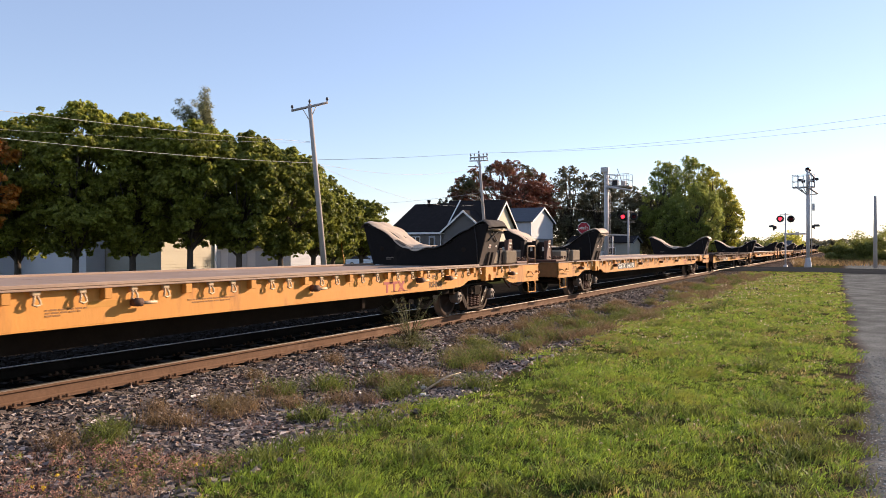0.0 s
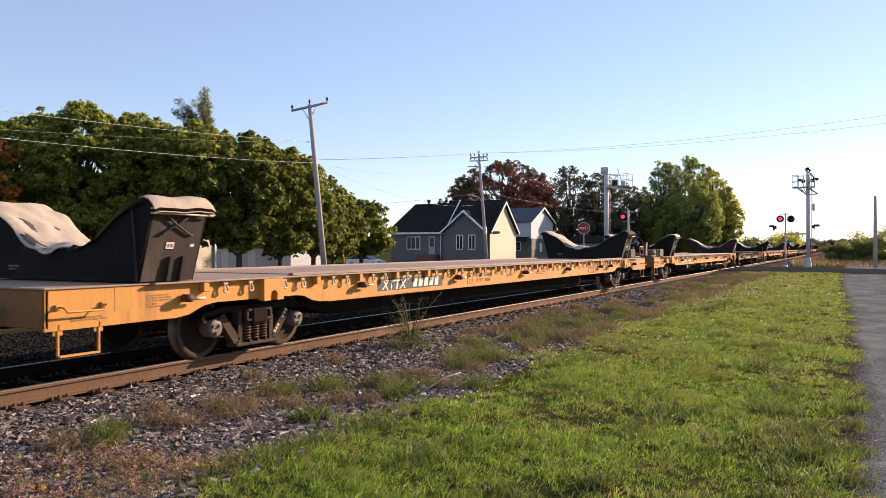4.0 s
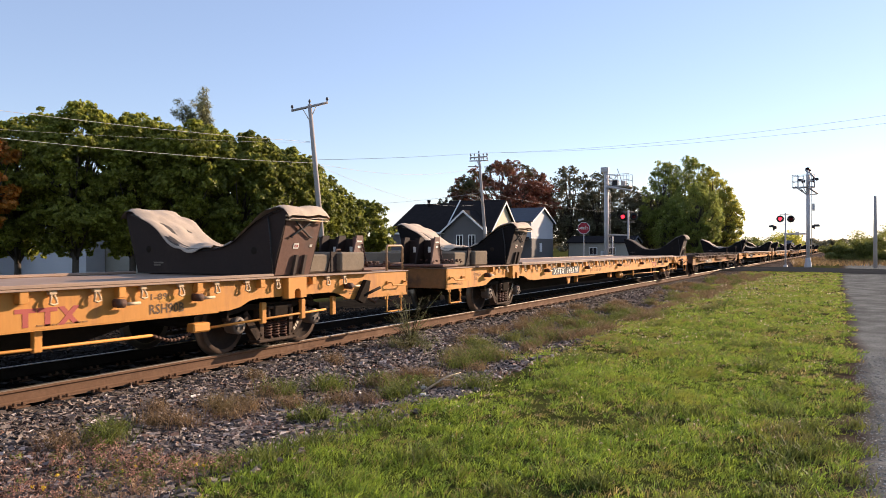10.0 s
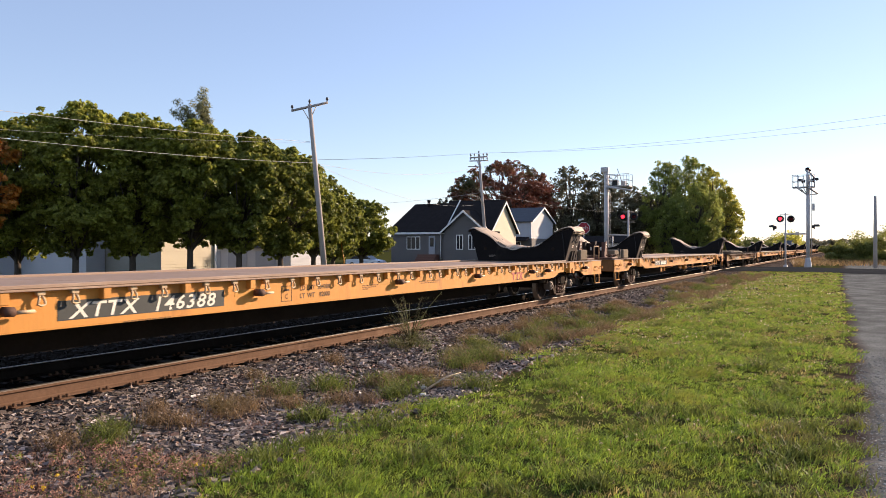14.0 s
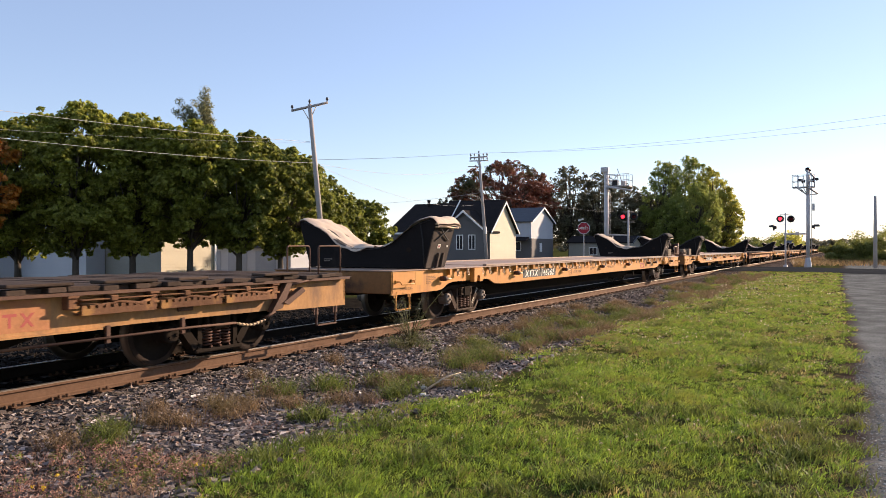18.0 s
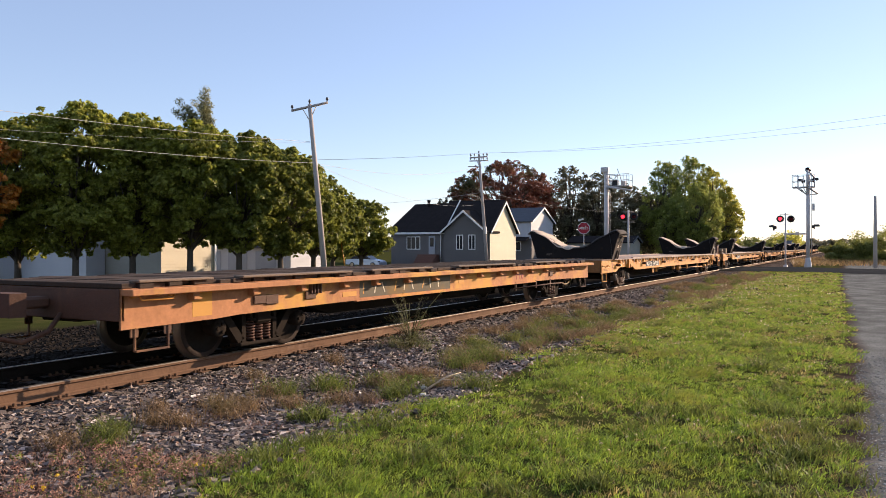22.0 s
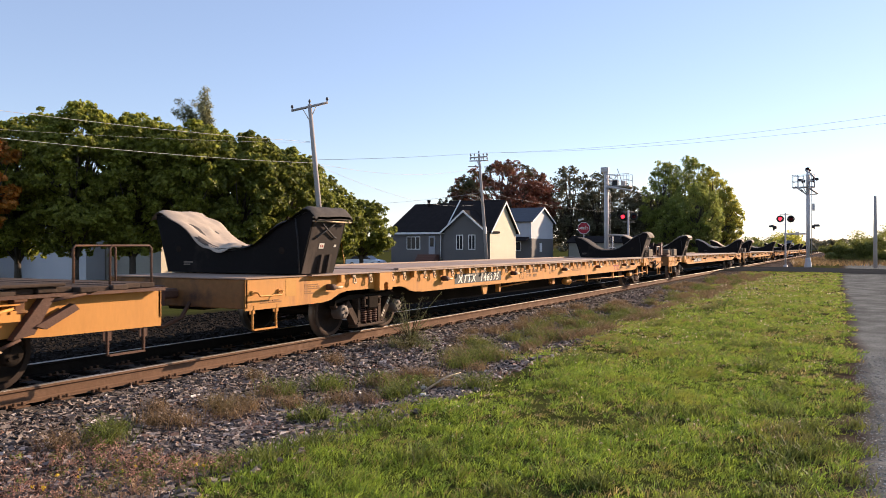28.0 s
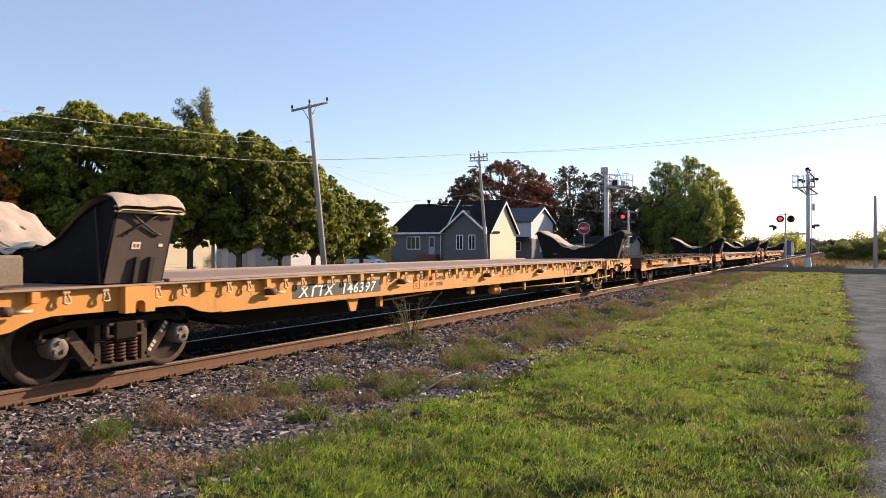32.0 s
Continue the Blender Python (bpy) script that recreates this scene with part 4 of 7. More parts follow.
    if style != "bare":
        for y0, y1 in ((0.06, 0.62), (0.70, 0.16)):
            part("strap", MB().tube([(1.655, y0, 1.97), (1.60, y0 * 0.5 + y1 * 0.5, 1.80), (1.553, y1, 1.66), (1.55, y1 + 0.05, 1.655)], 0.013, 6), STRAP, ob)
    for z in (1.90, 1.955):
        part("tie_rod", MB().tube([(1.66, -0.06, z), (1.66, W + 0.05, z)], 0.013, 6), GALV, ob)
    mb = MB().box(-1.0, -0.8, -0.003, 0.0, 1.26, 1.285).box(-1.0, -0.86, -0.003, 0.0, 1.225, 1.245)
    part("plate_print", mb, CAP, ob, "small pale print")
    for x, z in ((-1.12, 1.48), (1.02, 1.46)):
        part("lifting_hole", MB().lathe([(-0.004, 0.0), (-0.004, 0.05), (0.0, 0.055)], "y", (x, 0, z), 12), UNDER, ob)
    return ob


def build_blocks():
    """Two concrete weights strapped to the deck beside a saddle."""
    ob = thing("concrete_weight", "grey concrete weight block strapped down on the car deck", "concrete block", "weights on the cars")
    part("block", MB().box(-1.25, 1.16, 0.0, 0.56, 1.108, 1.40, 0.025), CONCRETE, ob)
    part("block", MB().box(-1.2, 1.28, 0.76, 1.44, 1.108, 1.43, 0.025), CONCRETE, ob)
    for x in (1.17, 0.2):
        mb = MB().box(x, x + 0.03, 0.58, 0.74, 1.108, 1.44, 0.006).prism([(0.58, 1.108), (0.50, 1.108), (0.58, 1.34)], "x", x - 0.002, x + 0.02)
        part("bracket", mb, DARKBROWN, ob)
    part("lifting_hook", MB().tube([(1.0, 1.0, 1.41), (1.0, 1.0, 1.47), (1.0, 1.12, 1.47), (1.0, 1.12, 1.41)], 0.018, 6), RUST, ob)
    return ob


def build_stanchion():
    """Brown upright bracket with slots, chains at its foot."""
    ob = thing("steel_stanchion", "dark brown slotted steel stanchion chained to the car deck", "stanchion", "stanchions on the cars")
    for x in (0.95, 0.58, 0.22):
        mb = MB().prism([(-0.20, 1.16), (0.20, 1.16), (0.17, 1.72), (-0.02, 1.72)], "x", x, x + 0.03)
        mb.prism([(0.12, 1.16), (0.15, 1.16), (0.15, 1.70), (0.12, 1.70)], "x", x - 0.16, x)
        part("upright", mb, BROWNPANEL if x > 0.9 else DARKBROWN, ob)
    part("cross_plate", MB().box(0.06, 0.93, 0.152, 0.175, 1.16, 1.66, 0.006), DARKBROWN, ob)
    for x in (0.76, 0.4):
        part("label_plate", MB().box(x - 0.03, x + 0.03, 0.115, 0.118, 1.40, 1.52), WHITEPAINT, ob)
    part("base_plate", MB().box(-1.3, 1.3, -0.3, 0.42, 1.107, 1.158, 0.01), BROWNPANEL, ob)
    part("label_plate", MB().box(0.981, 0.984, 0.0, 0.1, 1.50, 1.54).box(0.981, 0.984, -0.02, 0.12, 1.60, 1.63), WHITEPAINT, ob)
    mb = MB()
    for a in range(14):
        mb.tube([(1.0, 0.28 - 0.012 * a, 1.16 + 0.03 * a), (1.0, 0.27 - 0.012 * a, 1.18 + 0.03 * a)], 0.02 if a % 2 else 0.013, 6)
    for a in range(12):
        mb.tube([(1.25 - 0.05 * a, 0.30 + 0.05 * math.sin(a), 1.125), (1.21 - 0.05 * a, 0.30 + 0.05 * math.sin(a + 1), 1.13)], 0.024, 6)
    for a in range(40):                                                     # loose chain heaped on the deck
        u, w = 0.5 + 0.75 * abs(math.sin(a * 1.37)), 0.30 * math.sin(a * 2.1) + 0.1 * math.sin(a * 0.7)
        h = 1.185 + 0.05 * abs(math.sin(a * 3.3))
        mb.tube([(u, w + 0.3, h), (u + 0.05 * math.cos(a), w + 0.3 + 0.05 * math.sin(a), h + 0.02)], 0.02, 5)
    tagged(part("chain", mb, RUST, ob), kind="stuff")
    return ob


def build_railing():
    ob = thing("tube_railing", "bent tube railing at the end of a car deck", "railing", "railings on the cars")
    part("tube", MB().tube([(1.28, 0, 1.09), (1.28, 0, 1.50), (1.28, 0.03, 1.54), (1.28, 0.52, 1.54), (1.28, 0.55, 1.50), (1.28, 0.55, 1.09)], 0.02, 8), RAILTAN, ob)
    part("cross_bar", MB().tube([(1.28, 0.0, 1.22), (1.28, 0.55, 1.22)], 0.012, 6), RUST, ob)
    return ob


# ---------------------------------------------------------------- trees
def leaf_mat(name, colour, tr=0.35, vary=0.25, **more):
    return mat(name, colour, 0.42, vary=vary, scale=0.35, fine=1.5, bump=0, island=0.38, translucent=tr, spec=0.4, **more)


MAPLE = leaf_mat("maple_leaves", (0.30, 0.315, 0.058), 0.6, 0.22)
DEEPMAPLE = leaf_mat("deep_green_maple_leaves", (0.23, 0.25, 0.05), 0.55, 0.22)
ORANGE = leaf_mat("orange_leaves", (0.60, 0.26, 0.05), 0.5)
RED = leaf_mat("red_maple_leaves", (0.23, 0.08, 0.047), dirt=(0.12, 0.115, 0.045), dirt_at=0.47, dirt_scale=0.16)
DARKLEAF = leaf_mat("dark_leaves", (0.165, 0.152, 0.09))
LIME = leaf_mat("yellow_green_leaves", (0.45, 0.43, 0.085), 0.6)
MIDGREEN = leaf_mat("mid_green_leaves", (0.32, 0.355, 0.09), 0.6)
OLIVE = leaf_mat("olive_leaves", (0.215, 0.225, 0.055), 0.45)
BUSH = leaf_mat("bush_leaves", (0.22, 0.23, 0.055), 0.5)
WILLOW = leaf_mat("grey_green_needles", (0.27, 0.27, 0.14), 0.55)
BARK = mat("bark", (0.085, 0.066, 0.050), 0.9, vary=0.4, scale=4, fine=25, bump=0.6, stretch=(2, 2, 0.6))


def leaf_cloud(rng, centres, radii, n, size, flat=0.75, narrow=0.55):
    """Many small leaf blades scattered through clumps: returns vertices and faces of one mesh."""
    pick = rng.integers(0, len(centres), n)
    d = rng.normal(size=(n, 3))
    d /= np.linalg.norm(d, axis=1)[:, None]
    r = rng.random(n) ** 0.5
    p = centres[pick] + d * (r * radii[pick])[:, None] * np.array([1, 1, flat])
    # blade frame: mostly facing outward and up
    nrm = d * 0.7 + rng.normal(size=(n, 3)) * 0.55 + np.array([0, 0, 0.45])
    nrm /= np.linalg.norm(nrm, axis=1)[:, None]
    a = np.cross(nrm, rng.normal(size=(n, 3)))
    a /= np.linalg.norm(a, axis=1)[:, None] + 1e-9
    b = np.cross(nrm, a)
    s = size * rng.uniform(0.55, 1.25, n)[:, None]
    v = np.stack([p - a * s, p - b * s * narrow + nrm * s * 0.15, p + a * s, p + b * s * narrow + nrm * s * 0.15], 1).reshape(-1, 3)
    f = np.arange(4 * n).reshape(n, 4)
    return v, f


def spray_cloud(rng, crown, radii, per, n, size, droop=0.2, narrow=0.6):
    """Leaves in sprays: each large clump of a crown carries small sprays on its outer and upper side, each spray a bunch of leaves lying alike."""
    crown, radii = np.asarray(crown), np.asarray(radii)
    mid = crown.mean(0)
    k = len(crown) * per
    big = np.repeat(np.arange(len(crown)), per)
    out = crown - mid
    out = out / (np.linalg.norm(out, axis=1)[:, None] + 1e-6)
    d = rng.normal(size=(k, 3)) * 0.75 + out[big] * 0.75 + np.array([0, 0, 0.35])
    d /= np.linalg.norm(d, axis=1)[:, None]
    spray = crown[big] + d * (radii[big] * rng.uniform(0.5, 1.38, k))[:, None] * np.array([1, 1, 0.8])
    sr = radii[big] * rng.uniform(0.22, 0.42, k)
    pick = rng.integers(0, k, n)
    q = rng.normal(size=(n, 3))
    q /= np.linalg.norm(q, axis=1)[:, None]
    p = spray[pick] + q * (sr[pick] * rng.random(n) ** 0.6)[:, None] * np.array([1, 1, 0.6])
    p[:, 2] -= droop * sr[pick] * np.abs(q[:, 0] + q[:, 1])
    nrm = d[pick] * 0.65 + q * 0.35 + rng.normal(size=(n, 3)) * 0.55 + np.array([0, 0, 0.35])
    nrm /= np.linalg.norm(nrm, axis=1)[:, None]
    a = np.cross(nrm, rng.normal(size=(n, 3)))
    a /= np.linalg.norm(a, axis=1)[:, None] + 1e-9
    b = np.cross(nrm, a)
    s = size * rng.uniform(0.55, 1.3, n)[:, None]
    v = np.stack([p - a * s, p - b * s * narrow + nrm * s * 0.18, p + a * s - nrm * s * 0.15, p + b * s * narrow + nrm * s * 0.18], 1).reshape(-1, 3)
    return v, np.arange(4 * n).reshape(n, 4)


def mesh_np(name, v, f, material):
    me = bpy.data.meshes.new(name)
    nv, nf, k = len(v), len(f), f.shape[1]
    me.vertices.add(nv)
    me.vertices.foreach_set("co", np.asarray(v, np.float32).ravel())
    me.loops.add(nf * k)
    me.loops.foreach_set("vertex_index", f.astype(np.int32).ravel())
    me.polygons.add(nf)
    me.polygons.foreach_set("loop_start", np.arange(0, nf * k, k, dtype=np.int32))
    me.materials.append(material)
    me.update(calc_edges=True)
    me.shade_flat()
    return me


def tree(name, label, x, y, top, rx, base=1.6, trunk=0.17, leaves=9000, size=0.13, material=None, seed=1, clumps=60, bark=None, group="", ry=None, narrow=0.6, square=2.6, big=0.30, per=13, droop=0.2, taper=0.25):
    """A tree: tapered trunk and limbs, and a crown of leaf sprays with an uneven outline. square: how boxy the crown is; taper: how much its top narrows."""
    rng = np.random.default_rng(seed)
    g = float(ground_z(x, y))
    ob = thing(name, label, "tree", group, at=pose(x, y, g))
    H, B = top - g, base - g
    mid, half = (H + B) / 2, (H - B) / 2
    ry = ry or rx
    c, rad = [], []
    while len(c) < clumps:
        q = rng.uniform(-1, 1, 3)
        rr = (abs(q) ** square).sum() ** (1 / square)
        if rr < 1 and rng.random() < 0.12 + 0.88 * rr ** 2:
            r = big * rng.uniform(0.6, 1.15) * min(rx, half)
            wide = 1.0 - taper * max(q[2], 0) ** 2 - 0.15 * max(-q[2], 0)
            c.append((q[0] * (rx - 0.7 * r) * wide, q[1] * (ry - 0.7 * r) * wide, mid + q[2] * (half - 0.75 * r)))
            rad.append(r)
    c = np.array(c)
    v, f = spray_cloud(rng, c, np.array(rad), per, int(leaves * 0.66), size, droop, narrow)
    v2, f2 = leaf_cloud(rng, c, np.array(rad) * 1.05, int(leaves * 0.36), size * 0.95, narrow=narrow)
    v, f = np.concatenate([v, v2]), np.concatenate([f, f2 + len(v)])
    mb = MB()
    lean = rng.uniform(-0.2, 0.2, 2)
    mb.tube([(0, 0, -0.1), (lean[0] * 0.3, lean[1] * 0.3, B * 0.6), (lean[0], lean[1], mid), (lean[0] * 1.4, lean[1] * 1.4, H * 0.9)], [trunk * 1.35, trunk, trunk * 0.6, trunk * 0.1], 9)
    for i in range(0, len(c), 2):
        z0 = B * 0.75 + (min(c[i][2], mid) - B * 0.75) * rng.uniform(0.1, 0.7)
        mb.tube([(lean[0] * 0.5, lean[1] * 0.5, z0), (c[i][0] * 0.45, c[i][1] * 0.45, (z0 + c[i][2]) / 2 + 0.2), tuple(c[i])], [trunk * 0.42, trunk * 0.25, trunk * 0.06], 5)
    part("trunk", mb, bark or BARK, ob)
    part("crown", mesh_np("crown", v, f, material), material, ob, "leafy crown")
    return ob


def at_bearing(a, k):
    """Ground position from the camera's axis: a is the tangent to the right of it, k the depth."""
    s, c = math.sin(radians(27.6)), math.cos(radians(27.6))
    return (-s + a * c) * k, (c + a * s) * k


row = "row of maples"
for i, (a, k, top, rx, n, base) in enumerate(((-0.545, 41, 8.7, 3.1, 30000, 0.7), (-0.472, 40, 8.95, 3.1, 32000, 0.85), (-0.398, 41.5, 8.8, 3.2, 32000, 0.9), (-0.325, 42, 8.5, 3.1, 32000, 1.5),
                                               (-0.262, 43, 8.0, 2.9, 30000, 1.1), (-0.208, 45, 7.45, 2.8, 26000, 0.9), (-0.166, 50, 6.4, 2.3, 16000, 0.7))):
    x, y = at_bearing(a, k)
    tree("maple_tree", "green maple with a dense rounded crown, tips turning", x, y, top, rx, base=base, leaves=int(n * 1.75), size=0.112, narrow=0.66, material=MAPLE if i < 4 else DEEPMAPLE, seed=11 + i, clumps=190, big=0.19, per=9, square=2.4, group=row)
x, y = at_bearing(-0.105, 60)
tree("small_maple_tree", "small round green tree by the parked car", x, y, 5.2, 2.6, base=0.7, leaves=15000, size=0.14, material=DEEPMAPLE, seed=31, clumps=110, big=0.22, per=8)
x, y = at_bearing(-0.142, 56)
tree("small_maple_tree", "small round green tree by the parked car", x, y, 5.9, 2.4, base=0.6, leaves=14000, size=0.14, material=DEEPMAPLE, seed=32, clumps=110, big=0.22, per=8)
x, y = at_bearing(-0.588, 37)
tree("autumn_maple_tree", "maple in orange autumn leaf", x, y, 7.6, 1.5, base=2.2, leaves=8000, size=0.14, material=ORANGE, seed=41, clumps=40)
x, y = at_bearing(0.077, 122)
tree("red_maple_tree", "large maple in dark red and green autumn leaf behind the houses", x, y, 15.4, 8.6, base=1.5, trunk=0.4, leaves=60000, size=0.175, material=RED, seed=51, clumps=260, square=2.1, big=0.17, per=8, taper=0.3)
x, y = at_bearing(0.03, 126)
tree("dark_tree", "dark green tree behind the grey house", x, y, 11.6, 4.0, base=2.5, trunk=0.3, leaves=9000, size=0.25, material=DARKLEAF, seed=52, clumps=50)
for i, (a, k, top, rx) in enumerate(((0.163, 128, 15.4, 4.4), (0.20, 126, 14.0, 4.2), (0.232, 130, 12.6, 4.2), (0.258, 132, 10.4, 3.6), (0.135, 135, 10.5, 4.2), (0.183, 131, 9.0, 5.0), (0.222, 127, 8.2, 5.0))):
    x, y = at_bearing(a, k)
    tree("airy_tree", "dark thin-crowned tree with sky showing through", x, y, top, rx, base=1.2, trunk=0.28, leaves=12500, size=0.17, material=DARKLEAF, seed=61 + i, clumps=120, square=2.0, big=0.19, per=9, group="dark trees by the crossing")
for i, (a, k, top, rx, n, m, what) in enumerate(((0.283, 124, 15.6, 4.0, 30000, MIDGREEN, "green"), (0.316, 127, 17.0, 4.2, 32000, MIDGREEN, "green"), (0.344, 123, 14.4, 4.0, 32000, LIME, "yellow-green"),
                                                (0.361, 121, 10.6, 3.0, 20000, LIME, "yellow-green"), (0.328, 117, 11.5, 3.8, 26000, MIDGREEN, "green"), (0.266, 129, 11.0, 3.0, 14000, DARKLEAF, "dark green"), (0.299, 120, 9.8, 3.6, 22000, MIDGREEN, "green"))):
    x, y = at_bearing(a, k)
    tree("leafy_tree", "big %s deciduous tree by the crossing" % what, x, y, top, rx, base=0.1, trunk=0.3, leaves=n, size=0.14, material=m, seed=71 + i, clumps=230, square=2.2, big=0.18, per=8, droop=0.9, taper=0.45, narrow=0.5, group="trees by the crossing")
x, y = at_bearing(-0.305, 60)
feather = thing("feathery_tree", "tall feathery grey-green tree top rising above the maples", "tree", at=pose(x, y, float(ground_z(x, y))))
part("trunk", MB().tube([(0, 0, -0.1), (0.1, 0, 5), (0.0, 0, 11)], [0.22, 0.15, 0.06], 9), BARK, feather)
rng = np.random.default_rng(83)
c, mb = [], MB()
for i in range(17):
    lean_, h = rng.uniform(-1.5, 1.2), rng.uniform(3.2, 5.6)
    h -= 1.3 * abs(lean_ + 0.25)
    dy = rng.uniform(-0.8, 0.8)
    p = [(lean_ * t * t * 0.88 - 0.5 * t ** 3, lean_ * t * t * 0.46 + dy * t, 9.3 + h * t) for t in np.linspace(0, 1, 9)]
    mb.tube(p, list(np.linspace(0.04, 0.008, 9)), 4)
    c += p[2:]
part("limbs", mb, BARK, feather)
v, f = leaf_cloud(rng, np.array(c), np.full(len(c), 0.44), 6800, 0.25, narrow=0.11)
part("crown", mesh_np("crown", v, f, WILLOW), WILLOW, feather, "wispy grey-green foliage")


def thicket(name, label, spots, size, n, material, seed):
    """Bushes or a far belt of trees as one mass of leaf clumps."""
    rng = np.random.default_rng(seed)
    c, r = [], []
    for x, y, h, w in spots:
        g = float(ground_z(x, y))
        for k in range(14):
            t = rng.random()
            c.append((x + rng.uniform(-w, w), y + rng.uniform(-w, w), g + h * (0.15 + 0.75 * t * (1 - 0.3 * rng.random()))))
            r.append(rng.uniform(0.18, 0.34) * h)
    v, f = leaf_cloud(rng, np.array(c), np.array(r), n, size)
    ob = new(name, mesh_np(name, v, f, material))
    return tagged(ob, label, "bushes", kind="stuff")


def line(a0, a1, n, k, h, w, jit=0.3, dk=0.0):
    rng = random.Random(int(k * 7 + n))
    out = []
    for i in range(n):
        a = a0 + (a1 - a0) * (i + 0.5) / n
        x, y = at_bearing(a, k + dk * i + rng.uniform(-0.05, 0.05) * k)
        out.append((x, y, h * (1 + rng.uniform(-jit, jit)), w))
    return out


thicket("bushes", "olive bushes on the field edge past the crossing", [(x, y, 2.1 + 0.17 * i, w) for i, (x, y, h, w) in enumerate(line(0.50, 0.60, 10, 84, 3.0, 1.5))], 0.10, 60000, BUSH, 91)
thicket("bushes", "olive bushes on the field edge past the crossing", line(0.525, 0.64, 9, 100, 3.3, 2.3), 0.12, 40000, BUSH, 92)
thicket("shrub_belt", "belt of green shrubs beyond the crossing", line(0.372, 0.45, 8, 210, 4.9, 4), 0.35, 16000, OLIVE, 93)
thicket("shrub_belt", "green trees beyond the crossing", line(0.437, 0.452, 3, 190, 5.2, 2.2), 0.3, 6000, LIME, 94)
thicket("far_woods", "hazy far belt of woods at the end of the track", line(0.44, 0.62, 24, 620, 8.0, 16), 1.5, 14000, DARKLEAF, 95)
thicket("far_woods", "far belt of woods behind the houses", line(-0.75, 0.36, 60, 420, 7.5, 10), 1.2, 24000, DARKLEAF, 96)

# ---------------------------------------------------------------- houses
SIDING = mat("grey_blue_siding", (0.125, 0.115, 0.11), 0.7, vary=0.12, scale=0.8, fine=10, bump=0.1)
CREAM = mat("cream_siding", (0.56, 0.49, 0.35), 0.7, vary=0.08, scale=0.8, fine=10, bump=0.1)
WHITES = mat("white_siding", (0.50, 0.50, 0.515), 0.7, vary=0.10, scale=0.6, fine=8, bump=0.1)
BEIGES = mat("beige_siding", (0.33, 0.31, 0.26), 0.75, vary=0.12, scale=0.6, fine=8, bump=0.1)
SHINGLE = mat("dark_shingles", (0.027, 0.023, 0.023), 0.95, spec=0.05, vary=0.3, scale=2, fine=18, bump=0.4)
SLATE = mat("blue_grey_roof", (0.10, 0.105, 0.12), 0.9, spec=0.15, vary=0.2, scale=2, fine=18, bump=0.3)
TRIM = mat("white_trim", (0.78, 0.77, 0.74), 0.6, vary=0.08, bump=0.05)
BRICKM = mat("red_brown_steps", (0.16, 0.075, 0.055), 0.85, vary=0.25, scale=5, bump=0.2)
GLASS = mat("window_glass", (0.02, 0.022, 0.028), 0.12, vary=0.05, bump=0.0, spec=0.25)
DOORM = mat("pale_door", (0.34, 0.35, 0.38), 0.5, vary=0.1, bump=0.05)


def boards_x(mb, x, y0, y1, z0, z1, depth, step=0.22):
    """Lapped siding boards on a wall that faces +x."""
    z = z0
    while z < z1:
        h = min(step, z1 - z)
        mb.prism([(x, z), (x + depth, z), (x + 0.004, z + h), (x, z + h)], "y", y0, y1)
        z += step


def window(parent, x0, x1, y, z0, z1, mull=1, name="window"):
    """A window in a wall facing -y: frame with mullions, and panes."""
    t = 0.09
    w = part(name, MB().box(x0 + t, x1 - t, y - 0.02, y - 0.008, z0 + t, z1 - t), GLASS, parent, "white-framed window")
    bars = [(x0, x1, z0, z0 + t), (x0, x1, z1 - t, z1), (x0, x0 + t, z0 + t, z1 - t), (x1 - t, x1, z0 + t, z1 - t)]
    for k in range(1, mull + 1):
        xm = x0 + (x1 - x0) * k / (mull + 1)
        bars.append((xm - 0.035, xm + 0.035, z0 + t, z1 - t))
    for a, b, c, d in bars:
        part("frame_bar", MB().box(a, b, y - 0.06, y, c, d, 0.01), TRIM, w)
    return w


